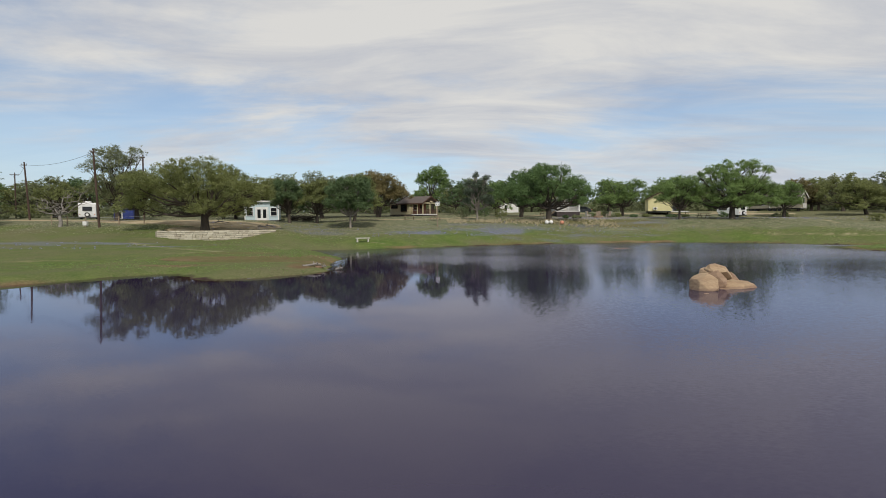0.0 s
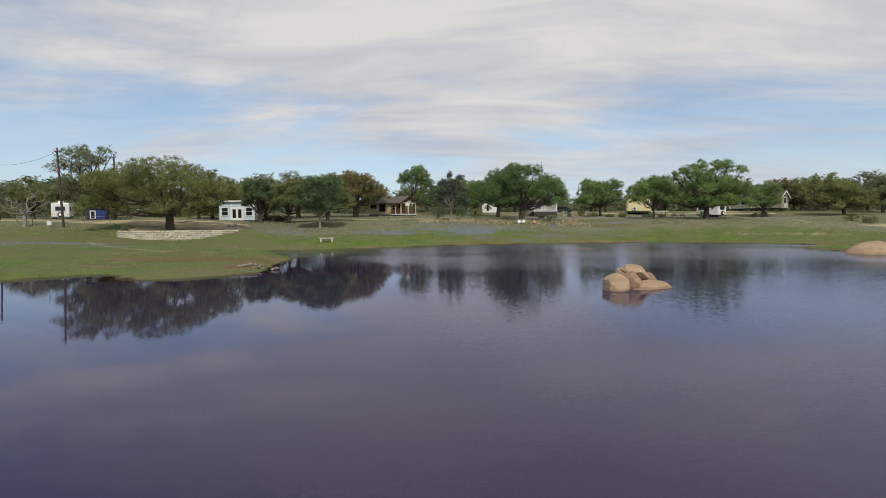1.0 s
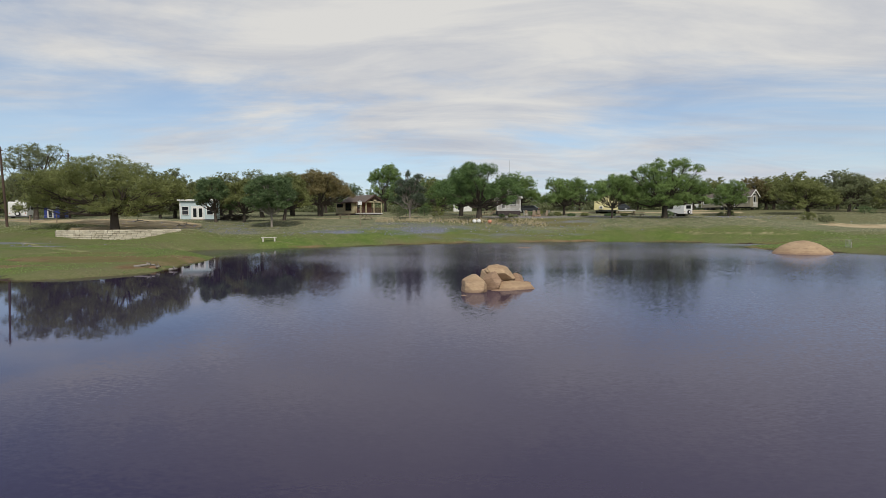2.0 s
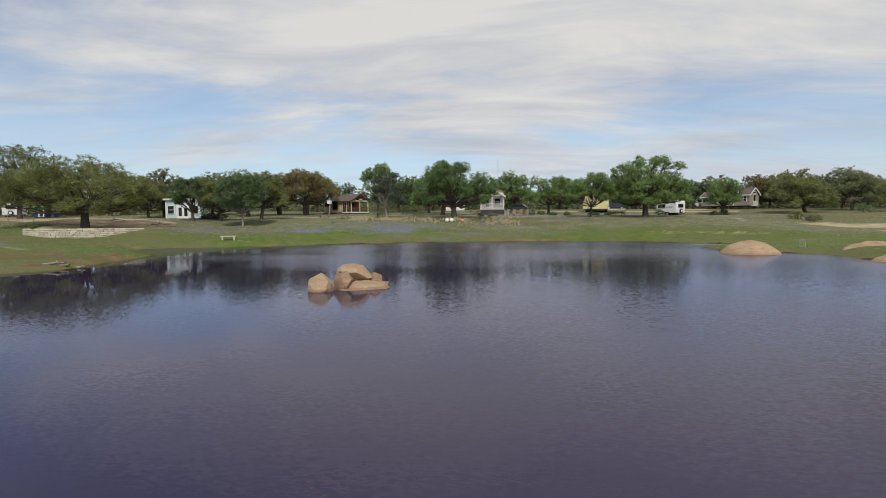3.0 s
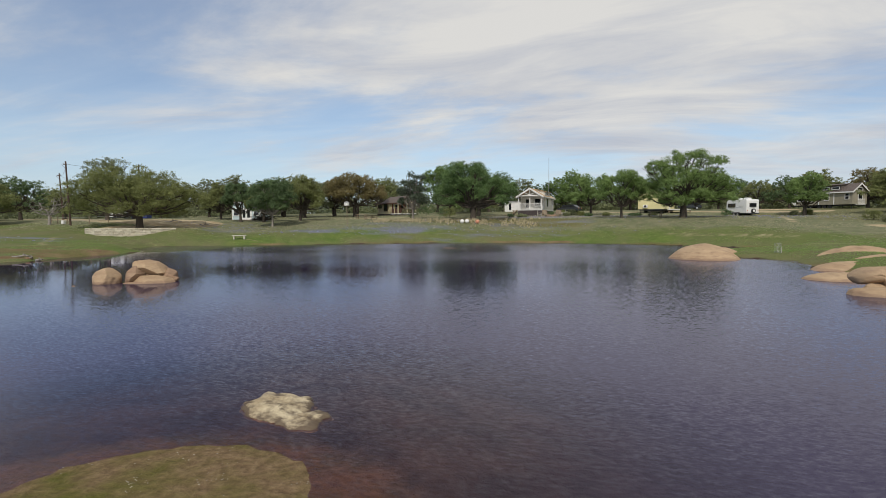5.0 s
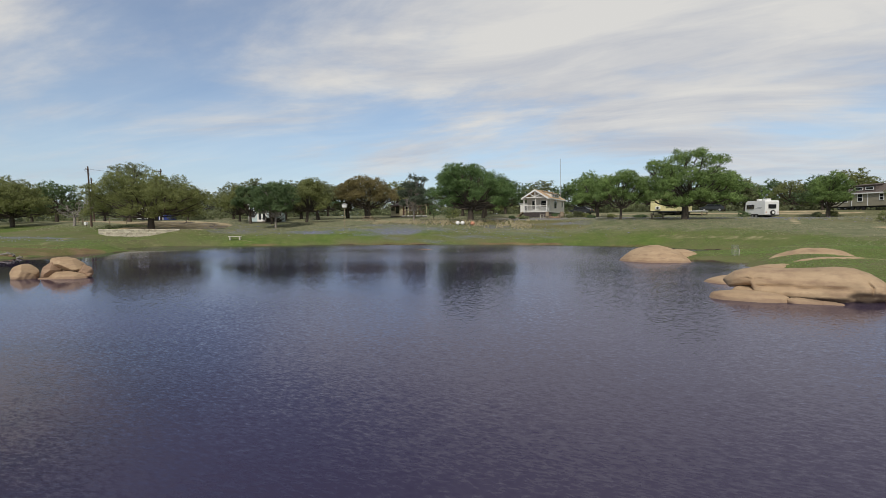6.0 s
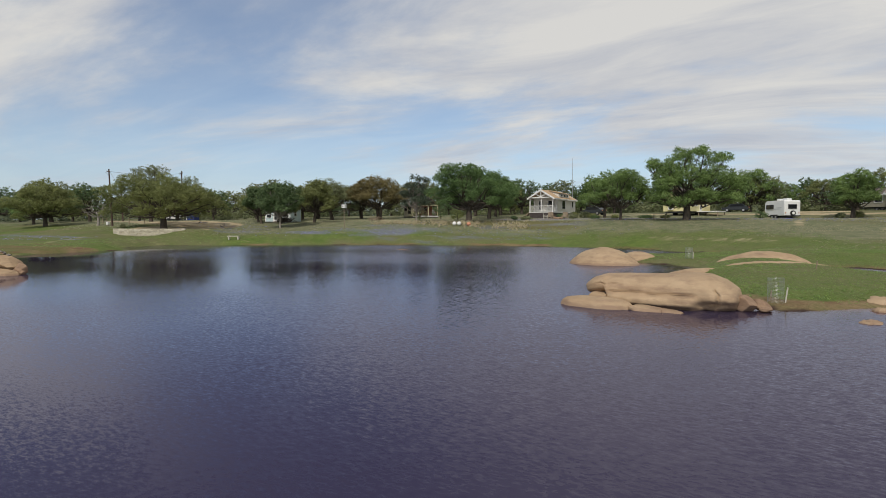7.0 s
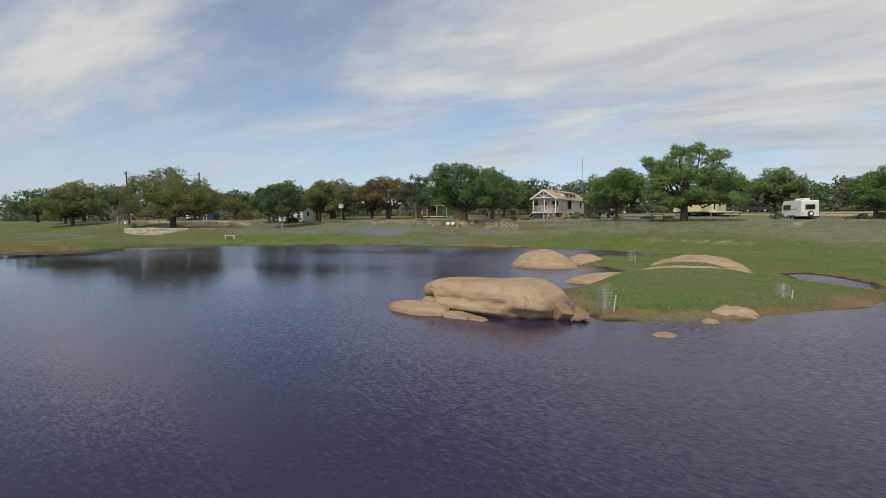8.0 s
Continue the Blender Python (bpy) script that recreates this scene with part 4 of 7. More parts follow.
def bent(a, b, r0, r1, rng, wander=0.08, n=6, sag=0.0):
    pts, d = [], (b - a)
    for i in range(n + 1):
        k = i / n
        w = d.length * wander * math.sin(k * math.pi)
        pts.append(a + d * k + Vector((rng.uniform(-1, 1) * w, rng.uniform(-1, 1) * w, rng.uniform(-0.5, 1) * w + sag * math.sin(k * math.pi))))
    return pts, [r0 + (r1 - r0) * (i / n) ** 0.8 for i in range(n + 1)]


def leaves(lobes, count, size, seed, floor=None, gaps=0.22, bunch=16, reach=0.30, lobed=0.55):
    """Rounded sprays of small pointed leaves on the shell of every lobe of a crown, with holes between the sprays."""
    rng = np.random.RandomState(seed)
    L = np.array(lobes)
    w = L[:, 3] * L[:, 4] + L[:, 4] * L[:, 5] + L[:, 3] * L[:, 5]
    want = count // bunch
    pick = rng.choice(len(L), int(want * 3.2), p=w / w.sum())
    d = rng.normal(size=(len(pick), 3))
    d /= np.linalg.norm(d, axis=1)[:, None]
    rad = 1.06 - np.abs(rng.normal(0, 0.20, len(pick)))
    lump = 1 + 0.16 * np.sin(d[:, 0] * 6 + pick) * np.sin(d[:, 1] * 6 - pick * 2.0) + 0.12 * np.sin(d[:, 2] * 9 + pick * 3.0 + d[:, 0] * 7)
    p = L[pick, :3] + d * L[pick, 3:6] * (rad * lump)[:, None]
    s = L[:, 3].mean()
    hole = np.sin(p[:, 0] * 3.1 / s + seed) * np.sin(p[:, 1] * 2.7 / s + 1.3 * seed) * np.sin(p[:, 2] * 3.9 / s + 0.7 * seed)
    keep = (hole < 0.55 - gaps + 0.25 * rng.rand(len(p))) & (d[:, 2] > -0.75)
    if len(L) < 400:
        # sprays deep inside another lobe are never seen
        deep = np.zeros(len(p), bool)
        for l in L:
            deep |= (((p - l[:3]) / (l[3:6] + 1e-6)) ** 2).sum(1) < 0.35
        keep &= ~deep
    if floor is not None:
        keep &= p[:, 2] > floor + 0.35 * np.sin(p[:, 0] * 1.9 + seed) + rng.normal(0, 0.15, len(p))
    p, d = p[keep][:want], d[keep][:want]
    big = rng.uniform(0.55, 1.45, len(p))
    P = np.repeat(p, bunch, axis=0)
    D = np.repeat(d, bunch, axis=0)
    n = len(P)
    o = rng.normal(size=(n, 3))
    off = o * (reach * np.repeat(big, bunch) * 0.62)[:, None] * np.array([1.2, 1.2, 0.8])
    P = P + off
    o /= np.linalg.norm(o, axis=1)[:, None]
    nor = D * (1.0 - lobed) * 0.9 + o * lobed * 1.1 + rng.normal(0, 0.32, (n, 3)) + np.array([0, 0, 0.38])
    nor /= np.linalg.norm(nor, axis=1)[:, None]
    t = np.cross(nor, rng.normal(size=(n, 3)))
    t /= np.linalg.norm(t, axis=1)[:, None]
    b = np.cross(nor, t)
    ln = (size * rng.uniform(0.6, 1.3, n))[:, None]
    wd = ln * rng.uniform(0.45, 0.8, n)[:, None]
    v = np.stack([P - t * ln - b * wd, P - t * ln * 0.6 + b * wd, P + t * ln], 1).reshape(-1, 3)
    return v, np.arange(n * 3).reshape(-1, 3)


def heads(tips, rng, each=6):
    """Breaks the masses of a crown into smaller rounded heads that stand off from one another."""
    out = []
    for x, y, z, rx, ry, rz in tips:
        for i in range(each):
            u = 1 - 1.55 * (i + rng.uniform(0.15, 0.85)) / each
            a = 2.399963 * i + rng.uniform(0, 6.28)
            c = math.sqrt(max(0.0, 1 - u * u))
            k, r = rng.uniform(0.52, 0.74), rng.uniform(0.34, 0.54)
            out.append((x + math.cos(a) * c * k * rx, y + math.sin(a) * c * k * ry, z + u * k * rz, r * rx, r * ry, r * rz * 1.05))
    return out


def spread_masses(masses, rng):
    """The main masses of a crown, given across its breadth as (x, z, rx, rz), set out in depth as well."""
    half = max(abs(m[0]) + m[2] for m in masses)
    out = []
    for x, z, rx, rz in masses:
        reach = 0.74 * math.sqrt(max(0.06, half * half - x * x))
        for k in (-0.62, 0.0, 0.62):
            k += rng.uniform(-0.12, 0.12)
            drop = (0.0 if abs(k) < 0.3 else 0.32) * rz
            out.append((x + rng.uniform(-0.25, 0.25) * rx, k * reach, z - drop, rx * rng.uniform(0.75, 1.0), rx * rng.uniform(0.7, 0.95), rz * rng.uniform(0.8, 1.0)))
    return out


def tree(name, label, x, y, height, width, leaf="leaf_live", seed=1, count=7000, size=0.17, trunk=0.30, clear=0.17, lobes=15, shape="dome", deep=None, lean=0.0, stems=1, gaps=0.24, category="tree", base=None, group="", masses=None, turn=0.0, bark="bark", fine=0.13, clump=20):
    """An oak or juniper: forked tapering trunk, limbs that reach each lobe, and a lobed crown of small leaf sprays."""
    rng = random.Random(seed)
    root = thing(name, label, category, x, y, gz(x, y) - 0.06 if base is None else base, turn, group)
    deep = deep or width
    H, rx, ry = height, width / 2, deep / 2
    c0 = H * clear
    tips = []
    lobes = 0 if masses else int(lobes * (1.9 if shape == "dome" else 1.3))
    for i in range(lobes):
        a = 2.399963 * i + rng.uniform(-0.3, 0.3)
        k = math.sqrt((i + 0.5) / lobes)
        if shape == "dome":
            rr = k * 0.74
            zc = c0 + (H - c0) * (0.80 * math.sqrt(max(0.0, 1 - (k * 0.97) ** 2)) + rng.uniform(-0.20, 0.12))
            lr = rng.uniform(0.14, 0.34)
            rr *= rng.uniform(0.80, 1.25)
            zc = min(max(zc, c0 + 0.14 * (H - c0)), c0 + 0.84 * (H - c0))
            tips.append((math.cos(a) * rr * rx, math.sin(a) * rr * ry, zc, lr * rx * 1.1, lr * ry * 1.1, lr * (H - c0) * 0.62))
        elif shape == "open":
            u = 0.10 + 0.76 * ((i * 0.618 + 0.3) % 1.0)
            rr = 0.74 * math.sqrt(max(0.05, 1 - (1.75 * (u - 0.40)) ** 2)) * rng.uniform(0.6, 1.0)
            lr = rng.uniform(0.20, 0.33)
            tips.append((math.cos(a) * rr * rx, math.sin(a) * rr * ry, c0 + (H - c0) * u, lr * rx * 1.2, lr * ry * 1.2, min(lr * (H - c0) * 0.50, (1 - u) * (H - c0))))
        elif shape == "tall":
            k2 = (i + 0.5) / lobes
            zc = c0 + (H - c0) * (0.12 + 0.78 * k2)
            rr = (1.0 - abs(k2 - 0.4) * 1.1) * rng.uniform(0.25, 0.68)
            lr = rng.uniform(0.24, 0.36)
            tips.append((math.cos(a) * rr * rx, math.sin(a) * rr * ry, zc, lr * rx * 1.2, lr * ry * 1.2, lr * (H - c0) * 0.42))
        else:
            k2 = (i + 0.5) / lobes
            zc = c0 + (H - c0) * (0.05 + 0.88 * k2)
            rr = (1 - k2) ** 0.7 * rng.uniform(0.2, 0.75)
            lr = 0.16 + 0.30 * (1 - k2)
            tips.append((math.cos(a) * rr * rx, math.sin(a) * rr * ry, zc, lr * rx, lr * ry, 0.13 * (H - c0)))
    if masses:
        tips = spread_masses(masses, rng)
    tips = [(t[0] + lean * (t[2] / H), *t[1:]) for t in tips]
    wood = ([], [])
    for s in range(stems):
        off = Vector((rng.uniform(-1, 1), rng.uniform(-1, 1), 0)) * (0.35 * (stems > 1))
        fork = Vector((lean * 0.3, 0, max(c0, 0.25 * H) * rng.uniform(0.9, 1.05))) + off * 2.2
        flare = [(off - Vector((0, 0, 0.25)), trunk * 1.55), (off + Vector((0, 0, 0.12)), trunk * 1.18), (off + (fork - off) * 0.4, trunk), (fork, trunk * 0.82)]
        stem = len(wood[0])
        add(wood, tube([f[0] for f in flare], [f[1] for f in flare], 10), 30 if s else None)
        for i, t in enumerate(tips):
            if i % stems != s:
                continue
            goal = Vector((t[0], t[1], t[2] - t[5] * 0.2))
            pts, rad = bent(fork - Vector((0, 0, trunk * 0.6)), goal, trunk * rng.uniform(0.34, 0.55), 0.03, rng, 0.10, 6, -0.05 * H)
            limb = len(wood[0])
            add(wood, tube(pts, rad, 6), stem + 30 + i % 10)
            for _ in range(3):
                at = rng.randint(3, 5)
                a = pts[at]
                b = goal + Vector((rng.uniform(-1, 1) * t[3], rng.uniform(-1, 1) * t[4], rng.uniform(-0.3, 0.8) * t[5])) * 0.8
                p2, r2 = bent(a, b, 0.05, 0.012, rng, 0.1, 4)
                add(wood, tube(p2, r2, 4), limb + at * 6)
    raw("trunk", wood[0], wood[1], MAT[bark], root, "", True)
    v, q = leaves(heads(tips, rng), int(count * 4.6), size * 0.47, seed, c0 * 0.92 if shape in ("dome", "open") else None, gaps, clump, 0.005 * width + fine, 0.35)
    link_mesh("crown", crown_mesh("crown", v, q, MAT[leaf]), None, root)
    return root


OAKS = "oaks round the pond"
tree("live_oak", "broad dark green live oak behind the stone wall", -33.9, 63.3, 9.3, 17.0, "leaf_live", 3, 22000, 0.16, 0.46, 0.13, group=OAKS, turn=10, gaps=0.20, clump=16, fine=0.10,
     masses=[(-7.6, 3.2, 1.9, 1.3), (-6.2, 5.8, 2.6, 1.7), (-3.7, 6.7, 2.8, 1.7), (0.2, 7.4, 2.8, 1.7), (2.2, 6.1, 2.8, 1.9), (4.7, 5.3, 2.6, 1.7), (6.5, 5.0, 1.7, 1.3), (4.9, 3.5, 2.0, 1.0),
             (1.7, 2.9, 2.8, 1.4), (-1.2, 4.8, 2.4, 1.5), (-4.8, 4.9, 2.6, 1.5)])
tree("live_oak", "tall thin-leaved grey green oak by the utility pole", -50.4, 72.0, 10.6, 9.0, "leaf_grey", 5, 7500, 0.15, 0.30, 0.16, group=OAKS, gaps=0.34,
     masses=[(-0.5, 9.3, 1.9, 1.2), (1.3, 8.3, 1.7, 1.2), (3.0, 9.5, 0.9, 0.9), (-1.8, 7.6, 1.7, 1.2), (-2.4, 5.1, 1.8, 1.5), (0.2, 5.9, 1.6, 1.3), (2.2, 5.4, 1.6, 1.3), (-0.6, 3.6, 2.0, 1.1)])
tree("live_oak", "dark live oak beside the old shed", -51.3, 78.0, 7.6, 10.0, "leaf_live", 6, 8000, 0.18, 0.30, 0.18, 15, group=OAKS)
tree("live_oak", "wide live oak at the meadow's edge", -86.0, 72.5, 9.6, 17.0, "leaf_live", 7, 11000, 0.21, 0.40, 0.1, 20, group=OAKS)
tree("live_oak", "low dense live oak beside the dead tree", -66.0, 62.0, 8.0, 13.0, "leaf_live", 8, 12000, 0.18, 0.34, 0.1, 18, group=OAKS)
tree("live_oak", "live oak behind the small pale cabin", -38.5, 99.0, 8.2, 11.0, "leaf_live", 9, 7000, 0.18, 0.28, 0.16, 14, group=OAKS)
tree("live_oak", "yellow green live oak beside the pale cabin", -44.5, 92.0, 7.4, 9.0, "leaf_live", 10, 7000, 0.17, 0.24, 0.2, 14, group=OAKS)
tree("oak_tree", "dark green oak in front of the pale cabin", -28.2, 77.7, 6.6, 6.0, "leaf_dark", 11, 7000, 0.16, 0.22, 0.24, 12, group=OAKS, lean=-0.4)
tree("oak_tree", "dull green oak with a short trunk in the grove", -24.3, 78.4, 6.6, 6.4, "leaf_live", 13, 7000, 0.16, 0.22, 0.22, 12, group=OAKS)
tree("oak_tree", "dense dark green oak with a pale slim trunk", -18.0, 72.0, 7.6, 6.8, "leaf_dark", 12, 11000, 0.16, 0.14, 0.26, group=OAKS, turn=15, bark="pale_bark", gaps=0.12,
     masses=[(-1.9, 5.2, 1.6, 1.3), (-0.4, 6.3, 1.7, 1.2), (1.3, 5.9, 1.6, 1.3), (2.4, 4.6, 1.3, 1.1), (-2.6, 3.6, 1.1, 0.9), (0.2, 4.2, 2.2, 1.4), (1.6, 3.2, 1.4, 0.9), (-1.1, 3.0, 1.4, 0.8)])
tree("oak_tree", "green oak with a leaning trunk", -19.3, 81.2, 7.4, 8.6, "leaf_live", 14, 8500, 0.16, 0.24, 0.22, 15, lean=0.9, group=OAKS)
tree("live_oak", "bronze-leaved spreading live oak with several trunks", -18.5, 99.2, 9.0, 12.4, "leaf_brown", 15, 13000, 0.17, 0.30, 0.24, group=OAKS, stems=3, turn=15, gaps=0.14,
     masses=[(-4.6, 5.0, 1.7, 1.3), (-3.2, 6.6, 2.1, 1.4), (-0.6, 7.4, 2.4, 1.4), (1.9, 7.0, 2.3, 1.4), (3.9, 5.7, 1.9, 1.4), (5.2, 4.4, 1.3, 1.0), (0.6, 5.2, 2.6, 1.4), (-2.4, 4.6, 2.2, 1.2), (3.0, 4.2, 1.8, 1.0)])
tree("live_oak", "low bronze live oak beside the larger one", -24.0, 101.0, 7.6, 9.0, "leaf_brown", 17, 7000, 0.18, 0.26, 0.24, 14, stems=2, group=OAKS)
tree("live_oak", "grey green live oak in the grove", -28.0, 97.0, 8.6, 12.0, "leaf_grey", 16, 8500, 0.18, 0.30, 0.2, 16, stems=2, group=OAKS)
tree("oak_tree", "round leafy oak behind the cream cabin", -9.5, 123.0, 11.2, 9.6, "leaf_post", 18, 8000, 0.20, 0.3, 0.2, 13, group=OAKS)
tree("juniper", "dark ragged juniper beside the cream cabin", -0.4, 83.9, 8.0, 6.0, "leaf_juniper", 19, 7000, 0.13, 0.16, 0.1, group=OAKS, gaps=0.2, bark="pale_bark",
     masses=[(-0.3, 7.2, 0.5, 0.8), (1.3, 6.7, 0.8, 0.5), (-1.5, 5.9, 0.8, 0.5), (0.2, 5.7, 1.2, 0.9), (1.5, 5.0, 1.1, 0.7), (-0.9, 4.5, 1.3, 0.8), (0.6, 3.6, 1.7, 0.9), (-1.6, 3.0, 1.0, 0.7), (1.8, 3.0, 0.9, 0.6)])
tree("oak_tree", "tall lobed green oak on the lawn", 10.3, 81.0, 9.2, 11.6, "leaf_lawn", 21, 17000, 0.16, 0.42, 0.2, group=OAKS, turn=5, gaps=0.20,
     masses=[(-3.3, 6.3, 1.8, 1.7), (-1.5, 7.5, 2.0, 1.3), (0.6, 7.4, 1.5, 1.3), (-1.0, 5.4, 2.5, 1.6), (-4.1, 4.5, 1.4, 1.3), (3.5, 5.6, 1.9, 1.5), (5.2, 4.5, 1.4, 1.3), (2.2, 4.2, 1.9, 1.3), (-2.6, 3.3, 1.7, 1.0),
             (4.2, 3.1, 1.5, 0.9)])
tree("oak_tree", "full green oak with twin trunks behind the lawn oak", 7.4, 94.5, 8.8, 9.4, "leaf_lawn", 22, 11000, 0.17, 0.28, 0.2, group=OAKS, stems=2, turn=20, gaps=0.16,
     masses=[(-2.2, 5.4, 2.0, 1.7), (0.2, 7.0, 2.1, 1.5), (2.3, 5.9, 1.9, 1.6), (4.2, 5.0, 1.5, 1.6), (0.0, 4.0, 2.6, 1.3), (3.0, 3.4, 1.7, 1.0), (-3.4, 4.0, 1.3, 1.1)])
tree("oak_tree", "two-lobed light green oak by the track", 26.2, 97.5, 7.2, 7.4, "leaf_post", 24, 7000, 0.16, 0.22, 0.22, group=OAKS, turn=10, gaps=0.20,
     masses=[(-1.9, 5.6, 1.4, 1.4), (1.8, 5.8, 1.5, 1.2), (-2.6, 3.2, 1.6, 1.1), (0.9, 3.8, 1.9, 1.2), (2.6, 4.2, 1.1, 1.0), (-0.6, 4.0, 1.4, 0.9)])
tree("oak_tree", "slim green oak in front of the yellow cabin", 31.0, 84.2, 7.2, 7.0, "leaf_post", 26, 8500, 0.15, 0.17, 0.24, group=OAKS, turn=15, gaps=0.24,
     masses=[(-2.4, 4.7, 1.4, 1.1), (-0.8, 5.6, 1.4, 1.1), (0.7, 6.0, 1.5, 1.1), (1.9, 4.9, 1.4, 1.2), (3.0, 4.0, 1.0, 0.9), (-0.8, 3.9, 2.0, 1.0), (1.3, 3.3, 1.5, 0.8), (-2.8, 3.3, 1.0, 0.7)])
tree("oak_tree", "large open-crowned green oak beside the picnic table", 39.0, 84.1, 9.4, 13.0, "leaf_post", 28, 19000, 0.16, 0.42, 0.16, group=OAKS, turn=15, gaps=0.24,
     masses=[(-4.1, 7.1, 1.0, 0.9), (-2.6, 6.6, 1.3, 1.1), (-0.9, 8.0, 1.3, 1.1), (1.1, 8.3, 1.3, 1.0), (3.1, 7.6, 1.2, 0.9), (-3.2, 5.0, 2.0, 1.4), (-0.4, 5.8, 2.1, 1.6), (2.8, 5.6, 2.0, 1.4), (5.0, 5.0, 1.7, 1.3), (6.3, 4.2, 1.1, 1.0),
             (-3.6, 3.2, 1.7, 1.0), (-1.8, 2.4, 1.5, 0.8), (1.6, 3.2, 2.2, 1.1), (4.6, 2.9, 1.7, 0.9)])
tree("oak_tree", "small round oak in front of the taupe cabin", 59.0, 104.6, 7.2, 6.6, "leaf_post", 30, 7500, 0.16, 0.28, 0.22, group=OAKS, turn=20,
     masses=[(0.2, 5.9, 1.8, 1.2), (-1.2, 4.6, 1.6, 1.3), (1.6, 4.7, 1.6, 1.3), (-0.3, 3.2, 1.9, 1.1), (2.0, 3.2, 1.2, 0.9)])
tree("live_oak", "spreading live oak with a slanting trunk", 71.0, 100.0, 6.6, 11.5, "leaf_live", 32, 10000, 0.18, 0.30, 0.10, 18, lean=-1.5, group=OAKS)
tree("live_oak", "grey green live oak at the field's edge", 84.0, 108.0, 7.6, 12.0, "leaf_grey", 33, 9000, 0.19, 0.32, 0.12, 16, group=OAKS)
tree("oak_tree", "light green oak behind the travel trailer", 47.0, 132.0, 8.4, 14.0, "leaf_post", 35, 10000, 0.20, 0.34, 0.15, 18, group=OAKS)
tree("oak_tree", "oak behind the white cabin", 22.0, 128.0, 9.0, 11.0, "leaf_post", 37, 8000, 0.20, 0.3, 0.15, 15, group=OAKS)

# the wood behind: a few trees grown once and set out again
WOODS = "trees of the wood behind the cabins"
stock = [tree("wood_oak", "live oak in the wood behind the cabins", -22.0, 118.0, 8.6, 12.0, "leaf_live", 41, 2600, 0.26, 0.3, 0.08, 15, group=WOODS),
         tree("wood_oak", "dark oak in the wood behind the cabins", 2.0, 126.0, 8.4, 11.0, "leaf_dark", 42, 2600, 0.26, 0.3, 0.08, 15, group=WOODS),
         tree("wood_oak", "light green oak in the wood behind the cabins", 33.0, 132.0, 8.4, 10.0, "leaf_post", 43, 2600, 0.26, 0.3, 0.08, 14, group=WOODS),
         tree("wood_oak", "bronze oak in the wood behind the cabins", 76.0, 128.0, 8.2, 11.0, "leaf_brown", 44, 2600, 0.26, 0.3, 0.08, 14, group=WOODS),
         tree("wood_oak", "grey green oak in the wood behind the cabins", -58.0, 104.0, 9.0, 11.0, "leaf_grey", 45, 2600, 0.26, 0.3, 0.08, 14, "tall", group=WOODS)]
rng = random.Random(77)
spots = []
for i in range(58):
    x = -150 + i * 5.6 + rng.uniform(-2.0, 2.0)
    spots.append((x, (136 if x > -40 else 112 - 0.25 * (x + 40) * 0.4) + rng.uniform(-6, 16)))
spots += [(-44, 96), (-40, 106), (-74, 92), (-92, 96), (-84, 104), (-100, 84), (-104, 70), (-112, 78), (-66, 98), (-118, 60), (-36, 101), (-3, 112), (0, 118), (4, 106), (-74, 74), (-79, 66), (-1, 121),
          (64, 132), (90, 120), (98, 112), (106, 116), (86, 99), (112, 108), (120, 112), (80, 119), (128, 118), (54, 140), (60, 138)]
for i, (x, y) in enumerate(spots):
    k = rng.uniform(0.72, 1.06)
    m = pose(x, y, gz(x, y) - 0.06, 0, 0, rng.uniform(0, 360)) @ Matrix.Diagonal((k * rng.uniform(0.9, 1.2), k * rng.uniform(0.9, 1.2), k, 1))
    copy_thing(stock[rng.choice((0, 0, 1, 1, 2, 4, 0, 1, 4, 3) if i % 4 == 0 else (0, 0, 1, 1, 2, 4))], m)


def far_woods():
    """The last line of woods, too far off to count its trees."""
    rng = random.Random(5)
    lobes = []
    for i in range(700):
        a = radians(-78 + 156 * i / 699 + rng.uniform(-0.3, 0.3))
        r = rng.uniform(165, 250)
        x, y = 20 + math.sin(a) * r, 40 + math.cos(a) * r
        h = rng.uniform(5.0, 8.5)
        lobes.append((x, y, gz(x, y) + h * 0.30, rng.uniform(4, 6), rng.uniform(4, 6), h * 0.7))
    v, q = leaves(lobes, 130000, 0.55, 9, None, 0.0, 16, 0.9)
    ob = link_mesh("far_woods", crown_mesh("far_woods", v, q, MAT["leaf_hazed"]), None)
    tagged(ob, "distant line of mixed oak woods on the horizon", "woods", kind="stuff")


far_woods()


def undergrowth():
    rng = random.Random(8)
    lobes = []
    for i in range(520):
        x = rng.uniform(-140, 140)
        y = rng.uniform(128, 160) if x > -45 else rng.uniform(100, 135)
        h = rng.uniform(1.2, 3.2)
        lobes.append((x, y, gz(x, y) + h * 0.4, rng.uniform(1.2, 2.6), rng.uniform(1.2, 2.6), h * 0.6))
    v, q = leaves(lobes, 70000, 0.26, 19, None, 0.0, 12, 0.3)
    ob = link_mesh("undergrowth", crown_mesh("undergrowth", v, q, MAT["leaf_grey"]), None)
    tagged(ob, "tangled green scrub under the trees behind the cabins", "undergrowth", kind="stuff")


undergrowth()


